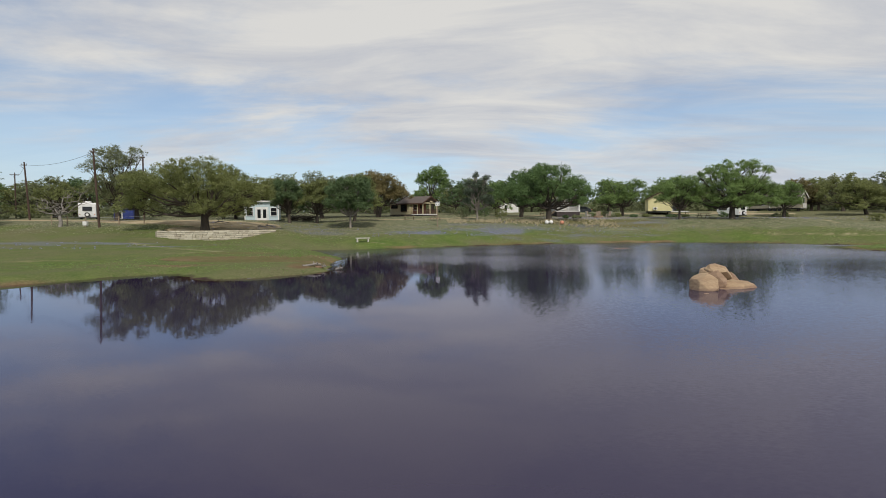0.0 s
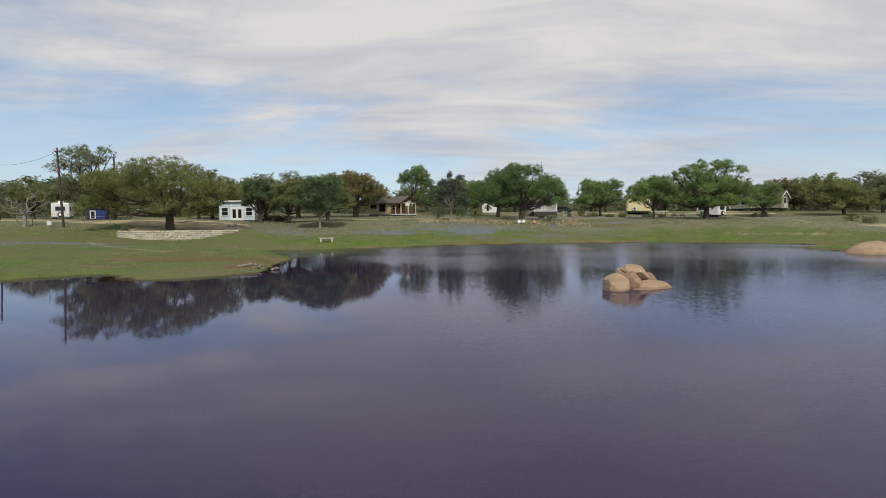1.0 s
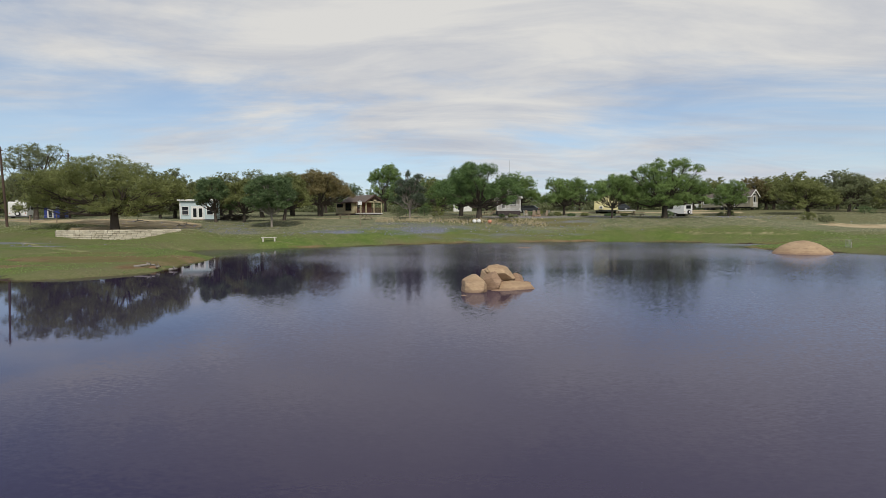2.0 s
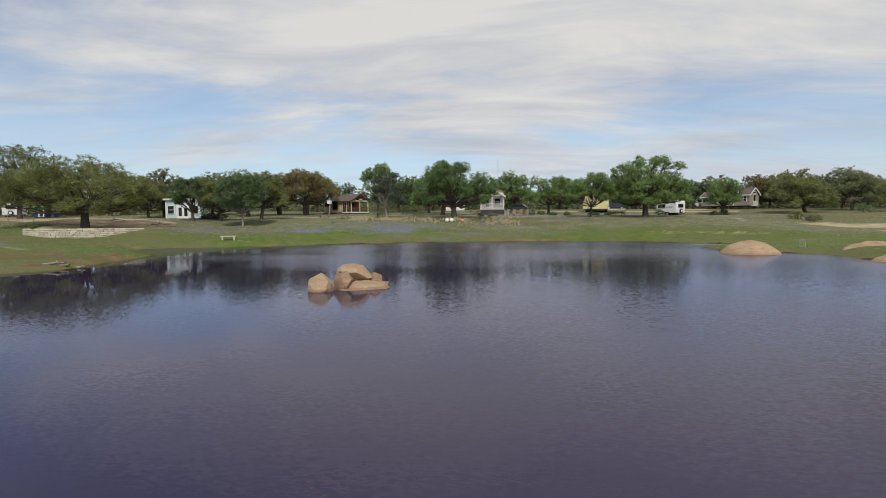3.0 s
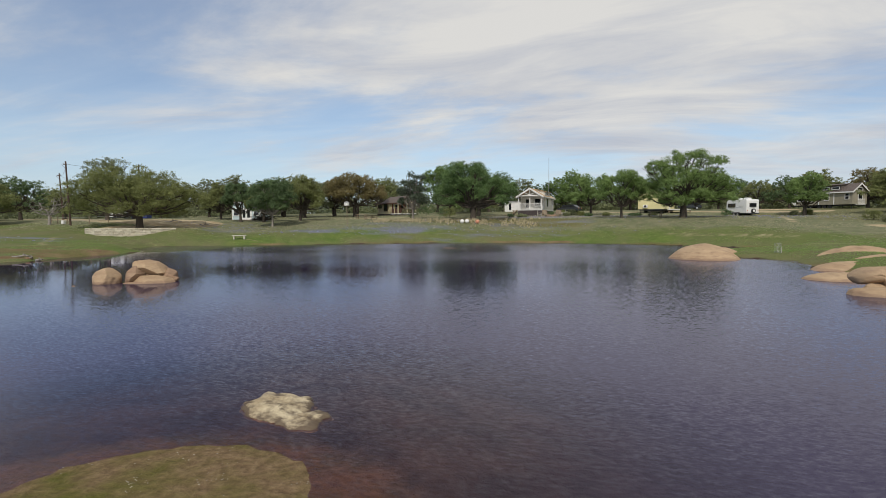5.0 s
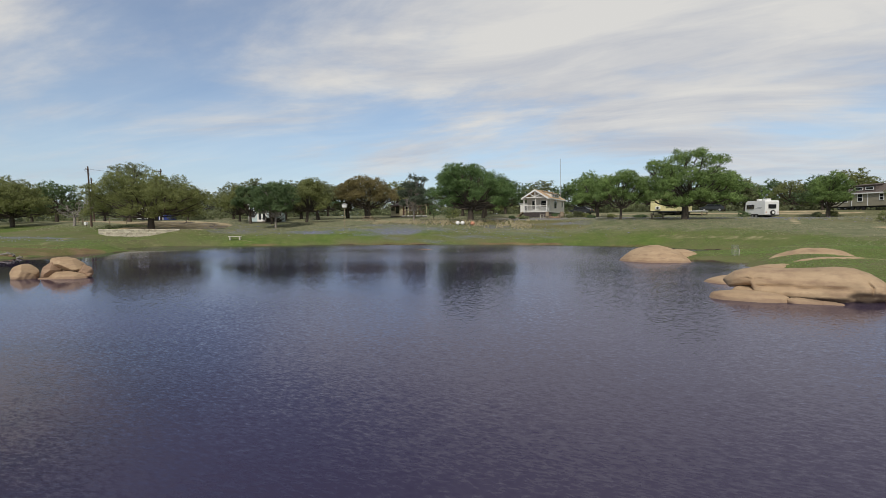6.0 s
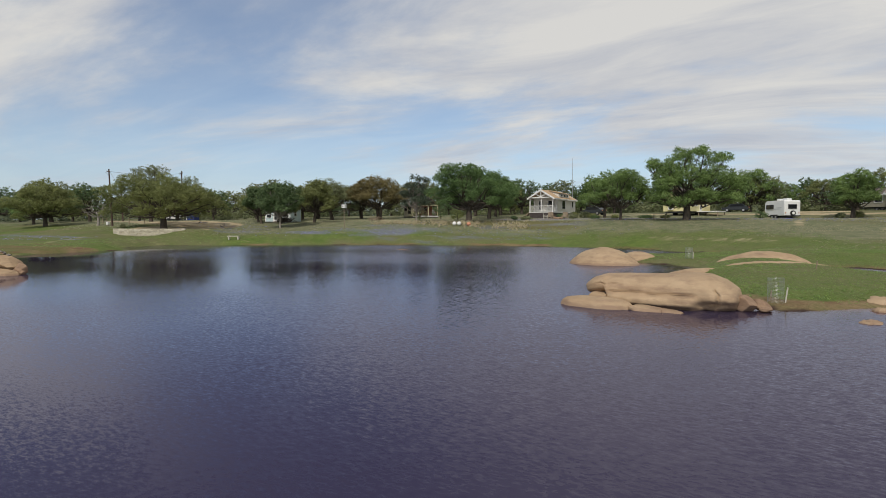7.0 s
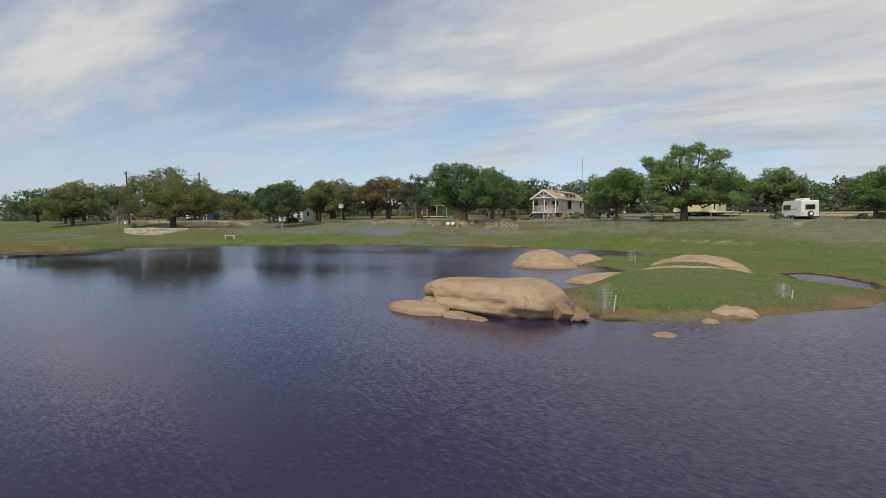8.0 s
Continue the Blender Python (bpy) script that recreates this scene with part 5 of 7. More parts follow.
def dead_tree(x, y):
    rng = random.Random(12)
    root = thing("dead_tree", "bare grey dead tree with tangled branches", "tree", x, y, gz(x, y) - 0.05)
    wood = ([], [])
    add(wood, tube([Vector((0, 0, -0.2)), Vector((0.1, 0, 0.7)), Vector((-0.1, 0.1, 1.5))], [0.26, 0.2, 0.16], 8))
    for i in range(9):
        a = rng.uniform(0, 6.28)
        goal = Vector((math.cos(a) * rng.uniform(1.6, 3.0), math.sin(a) * 1.8, rng.uniform(1.6, 4.6)))
        pts, rad = bent(Vector((-0.1, 0.1, 1.4)), goal, 0.10, 0.03, rng, 0.16, 6)
        limb = len(wood[0])
        add(wood, tube(pts, rad, 6), 16 + i % 8)
        for _ in range(5):
            at = rng.randint(2, 6)
            g2 = pts[at] + Vector((rng.uniform(-1, 1), rng.uniform(-1, 1), rng.uniform(-0.3, 1))) * 1.1
            p2, r2 = bent(pts[at], g2, 0.035, 0.012, rng, 0.15, 4)
            add(wood, tube(p2, r2, 4), limb + at * 6)
    raw("branches", wood[0], wood[1], MAT["deadwood"], root, "", True)


dead_tree(-52.0, 63.5)


def shrub(x, y, w, h, leaf="leaf_dark", seed=1, label="low rounded dark green shrub", base=None):
    rng = random.Random(seed)
    root = thing("shrub", label, "shrub", x, y, gz(x, y) if base is None else base, 0, "shrubs on the meadow")
    lobes = [(rng.uniform(-0.3, 0.3) * w, rng.uniform(-0.3, 0.3) * w, h * rng.uniform(0.3, 0.6), w * 0.3, w * 0.3, h * 0.42) for _ in range(6)]
    v, q = leaves(lobes, 1600, 0.07, seed, 0.02, 0.1, 10, 0.12)
    link_mesh("foliage", crown_mesh("foliage", v, q, MAT[leaf]), None, root)
    wood = ([], [])
    add(wood, tube([Vector((0, 0, -0.1)), Vector((0.02, 0, h * 0.3)), Vector((0, 0.03, h * 0.6))], [0.05, 0.04, 0.02], 5))
    raw("stem", wood[0], wood[1], MAT["bark"], root)
    return root


for i, (x, y, w, h) in enumerate([(47.8, 105.6, 1.9, 1.2), (21.5, 96.5, 1.4, 0.9), (23.0, 97.5, 1.6, 1.0), (19.8, 95.2, 1.1, 0.7), (24.6, 95.5, 1.2, 0.7), (22.6, 92.0, 1.3, 0.6), (26.0, 91.0, 1.2, 0.5),
                                  (29.0, 92.5, 1.6, 0.5), (16.2, 89.2, 1.4, 0.5), (14.4, 88.8, 1.0, 0.5), (3.6, 90.5, 2.2, 1.9), (-2.8, 88.8, 2.6, 2.2), (1.2, 95.0, 2.4, 2.0), (60.0, 82.5, 1.9, 1.4), (61.2, 80.6, 2.0, 1.1),
                                  (78, 96, 3.0, 1.5), (59.8, 105.8, 1.4, 0.9), (57.6, 105.2, 1.2, 0.8), (33.0, 92.5, 1.8, 0.5), (35.5, 93.2, 1.4, 0.4), (-36.2, 58.3, 0.6, 0.7), (-2.0, 94.8, 2.8, 2.4)]):
    shrub(x, y, w, h, ("leaf_dark", "leaf_live", "leaf_grey")[i % 3], 100 + i)


# ---- cabins and trailers ----
def window(parent, m, w, h, trim="white_paint", bars=1, name="window"):
    """A sash window lying on the local wall plane y = 0 of m, looking towards -y: frame, pane, glazing bar."""
    t = 0.08
    bm = B((-w / 2 - t / 2, -0.02, 0, t, 0.08, h + 2 * t), (w / 2 + t / 2, -0.02, 0, t, 0.08, h + 2 * t), (0, -0.02, h / 2 + t / 2, w, 0.08, t), (0, -0.03, -h / 2 - t / 2, w, 0.12, t))
    bmesh.ops.transform(bm, matrix=m, verts=bm.verts)
    fr = part(name, bm, MAT[trim], parent)
    bm = B((0, 0.0, 0, w, 0.03, h))
    bmesh.ops.transform(bm, matrix=m, verts=bm.verts)
    part("pane", bm, MAT["glass"], fr, "dark window glass")
    for k in range(bars):
        bm = B((0, -0.022, -h / 2 + h * (k + 1) / (bars + 1), w, 0.03, 0.045))
        bmesh.ops.transform(bm, matrix=m, verts=bm.verts)
        part("glazing_bar", bm, MAT[trim], fr)
    return fr


def door(parent, m, w, h, mat="white_paint", glazed=True):
    bm = B((0, -0.02, h / 2, w, 0.06, h))
    bmesh.ops.transform(bm, matrix=m, verts=bm.verts)
    d = part("door", bm, MAT[mat], parent)
    if glazed:
        bm = B((0, -0.056, h * 0.54, w * 0.62, 0.012, h * 0.72))
        bmesh.ops.transform(bm, matrix=m, verts=bm.verts)
        part("pane", bm, MAT["glass"], d, "dark door glass")
    bm = B((w * 0.42, -0.075, h * 0.5, 0.035, 0.05, 0.12))
    bmesh.ops.transform(bm, matrix=m, verts=bm.verts)
    part("handle", bm, MAT["metal_dark"], d)
    return d


def gable_roof(parent, x0, x1, half, eave, ridge, yc, mat, thick=0.12, over=0.3, trim="white_paint"):
    """Two roof slabs over a body that runs along x, with barge boards at both ends."""
    k = (ridge - eave) / half
    lo = eave - k * over
    for s in (-1, 1):
        prof = [(yc, ridge), (yc + s * (half + over), lo), (yc + s * (half + over), lo + thick), (yc, ridge + thick)]
        part("roof_slope", prism_x(prof, x0 - over, x1 + over), MAT[mat], parent)
        for xe in (x0 - over - 0.03, x1 + over + 0.03):
            prof2 = [(yc, ridge - 0.12), (yc + s * (half + over), lo - 0.12), (yc + s * (half + over), lo + thick + 0.02), (yc, ridge + thick + 0.02)]
            part("barge_board", prism_x(prof2, xe - 0.028, xe + 0.028), MAT[trim], parent)
        part("fascia", B(((x0 + x1) / 2, yc + s * (half + over + 0.025), lo + 0.02, x1 - x0 + 2 * over, 0.04, 0.2)), MAT[trim], parent)


def house_body(parent, x0, x1, half, floor, eave, ridge, yc, mat, name="wall"):
    """Walls with gable ends, running along x."""
    prof = [(yc - half, floor), (yc + half, floor), (yc + half, eave), (yc, ridge), (yc - half, eave)]
    return part(name, prism_x(prof, x0, x1), MAT[mat], parent)


def rail(parent, a, b, z, mat, h=0.95, gap=0.14, balusters=True):
    """Porch rail: top and bottom rail and slim balusters."""
    a, b = Vector(a), Vector(b)
    bm = bmesh.new()
    d = b - a
    for zz, r in ((z + h, 0.045), (z + 0.12, 0.03)):
        rod(bm, (a.x, a.y, zz), (b.x, b.y, zz), r, 4)
    part("handrail", bm, MAT[mat], parent)
    if balusters:
        bm = bmesh.new()
        n = max(2, int(d.length / gap))
        for i in range(n + 1):
            p = a + d * (i / n)
            rod(bm, (p.x, p.y, z + 0.12), (p.x, p.y, z + h), 0.022, 4)
        part("balusters", bm, MAT[mat], parent)["kind"] = "stuff"


def posts(parent, pts, z0, z1, mat, w=0.12, name="porch_post"):
    for x, y in pts:
        part(name, B((x, y, (z0 + z1) / 2, w, w, z1 - z0)), MAT[mat], parent)


def pale_cabin():
    x, y = -37.0, 90.2
    c = thing("cabin", "small pale grey flat-roofed cabin with white trim and glass doors", "cabin", x, y, gz(x, y), 15)
    f, w, dpt = 0.42, 5.6, 4.4
    part("skirting", B((0, dpt / 2, f / 2 - 0.1, w - 0.1, dpt - 0.1, f + 0.2)), MAT["skirt"], c)
    prof = [(0, f), (dpt, f), (dpt, 3.15), (0, 3.55)]
    part("wall", prism_x(prof, -w / 2, w / 2), MAT["pale_siding"], c)
    prof = [(-0.35, 3.6), (dpt + 0.2, 3.17), (dpt + 0.2, 3.32), (-0.35, 3.76)]
    part("roof", prism_x(prof, -w / 2 - 0.25, w / 2 + 0.25), MAT["roof_grey"], c, "grey flat roof with white fascia")
    part("fascia", B((0, -0.385, 3.66, w + 0.56, 0.05, 0.26)), MAT["white_paint"], c)
    for s in (-1, 1):
        part("corner_board", B((s * (w / 2 - 0.06), -0.014, (f + 3.5) / 2, 0.16, 0.03, 3.5 - f)), MAT["white_paint"], c)
    for s in (-0.45, 0.45):
        door(c, pose(s, -0.01, f, 0, 0, 0), 0.86, 2.05, "white_paint")
    part("door_surround", B((0, -0.012, f + 2.14, 2.1, 0.03, 0.16), (-1.0, -0.012, f + 1.03, 0.14, 0.03, 2.06), (1.0, -0.012, f + 1.03, 0.14, 0.03, 2.06)), MAT["white_paint"], c)
    for s in (-1.95, 1.95):
        window(c, pose(s, -0.01, f + 1.45), 0.95, 1.3)
    window(c, pose(w / 2 + 0.01, 2.0, f + 1.6, 0, 0, 90), 0.9, 0.9)
    window(c, pose(-w / 2 - 0.01, 2.0, f + 1.6, 0, 0, -90), 0.9, 0.9)
    for i in range(2):
        part("entry_step", B((0, -0.25 - 0.3 * i, f - 0.1 - 0.19 * i, 2.0 + 0.2 * i, 0.32, 0.19), bevel=0.01), MAT["wood"], c)
    return c


def white_cabin():
    """Park cabin: gabled porch with an open truss, long clapboard body, dormer."""
    x, y = 16.2, 96.2
    c = thing("cabin", "white park cabin with a tan shingle roof and a gabled porch", "cabin", x, y, gz(x, y), -2.6)
    w, L, f, e, r = 4.1, 12.0, 0.95, 3.35, 4.6
    h = w / 2
    bodyfront = 2.3

    def along(bm):
        for v in bm.verts:
            v.co = Vector((v.co.y, v.co.x, v.co.z))
        bmesh.ops.recalc_face_normals(bm, faces=bm.faces)
        return bm

    part("skirting", B((0, L / 2, f / 2 - 0.15, w - 0.05, L - 0.05, f + 0.3)), MAT["skirt"], c, "dark skirting boards")
    part("deck", B((0, L / 2, f + 0.03, w + 0.12, L + 0.06, 0.16)), MAT["white_paint"], c)
    prof = [(-h, f + 0.11), (h, f + 0.11), (h, e), (0, r - 0.12), (-h, e)]
    part("wall", prism(prof, bodyfront, L), MAT["white_siding"], c)
    k = (r - e) / h
    for s in (-1, 1):
        lo = e - k * 0.3
        prof = [(0, r), (s * (h + 0.3), lo), (s * (h + 0.3), lo + 0.11), (0, r + 0.11)]
        part("roof_slope", prism(prof, -0.35, L + 0.3), MAT["roof_tan"], c)
        for ye in (-0.375, L + 0.325):
            prof = [(0, r - 0.16), (s * (h + 0.3), lo - 0.16), (s * (h + 0.3), lo + 0.12), (0, r + 0.12)]
            part("barge_board", prism(prof, ye - 0.024, ye + 0.024), MAT["white_paint"], c)
        part("fascia", B((s * (h + 0.325), L / 2, lo, 0.045, L + 0.6, 0.2)), MAT["white_paint"], c)
    # porch: posts, plate beam, truss, rails
    posts(c, [(-h + 0.08, 0.08), (0, 0.08), (h - 0.08, 0.08), (h - 0.08, bodyfront - 0.3), (-h + 0.08, bodyfront - 0.3)], f + 0.11, e, "white_paint", 0.15)
    part("plate_beam", B((0, 0.08, e + 0.02, w, 0.16, 0.2), (h - 0.08, bodyfront / 2, e + 0.02, 0.16, bodyfront, 0.2), (-h + 0.08, bodyfront / 2, e + 0.02, 0.16, bodyfront, 0.2)), MAT["white_paint"], c)
    bm = bmesh.new()
    for s in (-1, 1):
        rod(bm, (0, -0.2, e + 0.1), (s * h * 0.48, -0.2, e + (r - e) * 0.5), 0.07, 4)
        rod(bm, (0, -0.2, r - 0.08), (s * (h + 0.1), -0.2, e - 0.05), 0.08, 4)
    rod(bm, (0, -0.2, e), (0, -0.2, r - 0.05), 0.08, 4)
    rod(bm, (-h - 0.1, -0.2, e), (h + 0.1, -0.2, e), 0.09, 4)
    part("gable_truss", bm, MAT["white_paint"], c, "open white timber gable truss")
    rail(c, (-h + 0.1, 0.08, 0), (-0.08, 0.08, 0), f + 0.11, "white_paint")
    rail(c, (0.08, 0.08, 0), (h - 0.1, 0.08, 0), f + 0.11, "white_paint")
    rail(c, (h - 0.08, 0.1, 0), (h - 0.08, bodyfront - 0.3, 0), f + 0.11, "white_paint")
    door(c, pose(-0.9, bodyfront - 0.01, f + 0.11), 0.9, 2.0)
    window(c, pose(0.9, bodyfront - 0.01, f + 1.4), 1.0, 1.1)
    # side openings
    for yy, ww, hh, zz in ((5.3, 1.7, 1.35, f + 1.35), (10.2, 0.7, 1.0, f + 1.5)):
        window(c, pose(h + 0.01, yy, zz, 0, 0, 90), ww, hh, bars=0)
    for yy in (4.2, 8.0):
        window(c, pose(-h - 0.01, yy, f + 1.5, 0, 0, -90), 1.0, 1.0)
    # dormer over the right slope
    prof = [(0.35, 4.42), (h - 0.15, e + 0.1), (h - 0.15, 4.12), (0.35, 4.56)]
    part("dormer", prism(prof, 3.4, 8.6), MAT["white_siding"], c)
    prof = [(0.05, 4.66), (h + 0.12, 4.16), (h + 0.12, 4.24), (0.05, 4.76)]
    part("dormer_roof", prism(prof, 3.2, 8.8), MAT["roof_tan"], c)
    for yy in (4.6, 6.2, 7.6):
        window(c, pose(h - 0.14, yy, 3.86, 0, 0, 90), 0.85, 0.34, bars=0)
    for i in range(4):
        part("entry_step", B((-h - 0.35 - 0.28 * i, 1.2, f - 0.05 - 0.2 * i, 0.3, 1.2, 0.2)), MAT["wood"], c)
    return c


def cream_cabin():
    x, y = -13.7, 103.6
    c = thing("cabin", "cream park cabin with a brown roof and dark porch rails", "cabin", x, y, gz(x, y) - 0.5, -38)
    f = 0.8
    part("skirting", B((0, 2.1, f / 2 - 0.15, 9.0, 4.1, f + 0.3)), MAT["skirt"], c, "dark brown skirting")
    house_body(c, -2.0, 1.5, 2.1, f, 3.0, 4.1, 2.1, "cream_siding")
    part("wing_wall", prism_x([(0.2, f), (4.0, f), (4.0, 2.75), (0.2, 2.95)], -4.5, -2.0), MAT["cream_siding"], c)
    part("wing_roof", prism_x([(0.0, 3.0), (4.15, 2.78), (4.15, 2.88), (0.0, 3.12)], -4.65, -2.03), MAT["roof_brown"], c)
    gable_roof(c, -2.0, 4.4, 2.1, 3.0, 4.2, 2.1, "roof_brown", trim="brown_wood", over=0.32)
    part("deck", B((3.05, 2.1, f - 0.02, 3.0, 4.3, 0.16)), MAT["white_paint"], c, "pale deck edge")
    posts(c, [(1.7, 0.1), (3.0, 0.1), (4.4, 0.1), (4.4, 2.1), (4.4, 4.1)], f, 3.0, "cream_siding", 0.16)
    part("plate_beam", B((3.05, 0.1, 2.95, 2.9, 0.18, 0.22), (4.45, 2.1, 2.95, 0.18, 4.2, 0.24)), MAT["cream_siding"], c)
    bm = bmesh.new()
    rod(bm, (4.6, 2.1, 3.0), (4.6, 2.1, 4.1), 0.07, 4)
    for s in (-1, 1):
        rod(bm, (4.6, 2.1, 3.05), (4.6, 2.1 + s * 1.0, 3.6), 0.06, 4)
    part("gable_truss", bm, MAT["brown_wood"], c, "dark timber gable truss")
    for a, b in (((1.7, 0.1, 0), (4.4, 0.1, 0)), ((4.4, 0.1, 0), (4.4, 4.1, 0))):
        rail(c, a, b, f, "brown_wood", 1.0, 0.075)
    part("porch_wall", B((1.52, 2.1, f + 1.12, 0.04, 4.1, 2.24)), MAT["rust_siding"], c, "rust red boarded porch wall")
    window(c, pose(-0.5, -0.01, f + 1.3), 1.5, 1.4, "brown_wood", 0)
    window(c, pose(-3.3, 0.19, f + 1.55), 1.7, 0.6, "brown_wood", 0)
    window(c, pose(1.56, 1.1, f + 1.3, 0, 0, 90), 0.9, 1.1, "white_paint", 1)
    door(c, pose(1.56, 2.6, f, 0, 0, 90), 0.9, 2.0, "rust_siding")
    part("gable_sign", B((4.75, 2.1, 3.25, 0.05, 0.7, 0.22)), MAT["cream_siding"], c)
    return c


def yellow_cabin():
    x, y = 36.0, 106.0
    c = thing("cabin", "pale yellow gabled cabin on a wheeled frame with a side deck", "cabin", x, y, gz(x, y), -15)
    w, L, f, e, r = 4.4, 9.5, 0.75, 3.25, 4.45
    h = w / 2
    prof = [(-h, f), (h, f), (h, e), (0, r - 0.1), (-h, e)]
    part("wall", prism(prof, 0, L), MAT["yellow_siding"], c)
    for s in (-1, 1):
        k = (r - e) / h
        lo = e - k * 0.3
        part("roof_slope", prism([(0, r), (s * (h + 0.3), lo), (s * (h + 0.3), lo + 0.12), (0, r + 0.12)], -0.3, L + 0.3), MAT["roof_brown"], c)
        part("barge_board", prism([(0, r - 0.1), (s * (h + 0.3), lo - 0.1), (s * (h + 0.3), lo + 0.13), (0, r + 0.13)], -0.35, -0.302), MAT["brown_wood"], c)
    part("chassis", B((0, L / 2, f - 0.12, w - 0.5, L, 0.2)), MAT["metal_dark"], c)
    for yy in (3.8, 4.9):
        for s in (-1, 1):
            part("wheel", R((s * 1.7, yy, 0.33), (s * 1.92, yy, 0.33), 0.34, 14), MAT["rubber"], c)
    for s in (-1.8, 1.8):
        part("corner_jack", R((s, 0.4, -0.1), (s, 0.4, f - 0.1), 0.06, 6), MAT["metal_dark"], c)
        part("corner_jack", R((s, L - 0.4, -0.1), (s, L - 0.4, f - 0.1), 0.06, 6), MAT["metal_dark"], c)
    ac = part("air_conditioner", B((-0.9, -0.2, f + 0.5, 0.75, 0.38, 0.5), bevel=0.03), MAT["white_paint"], c, "beige outdoor air conditioner")
    part("grille", R((-0.9, -0.392, f + 0.5), (-0.9, -0.405, f + 0.5), 0.2, 18), MAT["metal_dark"], ac)
    window(c, pose(h + 0.01, 2.4, f + 1.45, 0, 0, 90), 1.1, 1.1)
    window(c, pose(h + 0.01, 6.8, f + 1.45, 0, 0, 90), 1.1, 1.1)
    door(c, pose(h + 0.01, 4.6, f, 0, 0, 90), 0.9, 2.0)
    part("deck", B((h + 1.7, 4.6, f - 0.06, 3.3, 4.0, 0.14)), MAT["white_paint"], c, "pale timber side deck")
    posts(c, [(h + 0.3, 2.8), (h + 3.2, 2.8), (h + 0.3, 6.4), (h + 3.2, 6.4)], -0.15, f - 0.13, "wood", 0.14, "deck_post")
    return c


def taupe_cabin():
    x, y = 66.6, 122.0
    c = thing("cabin", "taupe lofted cabin on wheels with white gable trim", "cabin", x, y, gz(x, y), -52)
    f, e, r, half = 0.65, 3.0, 4.3, 1.9
    house_body(c, -0.6, 5.4, half, f, e, r - 0.12, half, "taupe_siding")
    house_body(c, -5.2, -0.6, half - 0.25, f, e - 0.25, r - 0.75, half, "taupe_siding", "rear_wall")
    gable_roof(c, -0.6, 5.4, half, e, r, half, "roof_brown")
    gable_roof(c, -5.2, -1.0, half - 0.25, e - 0.25, r - 0.6, half, "roof_brown", over=0.25)
    part("dormer", prism_x([(0.1, e), (1.7, e + 0.9), (1.7, r + 0.05), (0.1, r - 0.15)], -0.2, 3.4), MAT["roof_brown"], c)
    part("dormer_roof", prism_x([(-0.15, r - 0.16), (2.0, r + 0.1), (2.0, r + 0.2), (-0.15, r - 0.06)], -0.4, 3.6), MAT["roof_brown"], c)
    for xx in (0.6, 2.4):
        window(c, pose(xx, 0.09, e + 0.62), 1.25, 0.36, bars=0)
    for xx, ww in ((-4.2, 1.2), (-2.2, 1.4)):
        window(c, pose(xx, 0.24, f + 1.35), ww, 1.1, bars=0)
    window(c, pose(0.9, -0.01, f + 1.45), 0.8, 1.2)
    window(c, pose(4.5, -0.01, f + 1.45), 0.6, 1.0)
    for xx in (-0.55, 2.2):
        part("corner_board", B((xx, -0.014, (f + e) / 2, 0.14, 0.03, e - f)), MAT["white_paint"], c)
    window(c, pose(5.41, half, e + 0.35, 0, 0, 90), 1.3, 0.32, bars=0)
    window(c, pose(5.41, half + 0.1, f + 1.5, 0, 0, 90), 1.0, 1.4, bars=0)
    rail(c, (5.7, half - 0.9, 0), (5.7, half + 0.9, 0), f, "white_paint", 0.9)
    part("balcony", B((5.6, half, f - 0.04, 0.4, 2.0, 0.1)), MAT["white_paint"], c)
    part("chassis", B((0.1, half, f - 0.12, 10.4, 2.6, 0.22)), MAT["metal_dark"], c)
    for xx in (-0.6, 0.4, 1.4):
        part("wheel", R((xx, 0.15, 0.32), (xx, 0.42, 0.32), 0.34, 14), MAT["rubber"], c)
    for xx in (-4.8, -3.0, 3.4, 5.0):
        part("corner_jack", R((xx, 0.5, -0.2), (xx, 0.5, f - 0.1), 0.06, 6), MAT["metal_dark"], c)
    return c


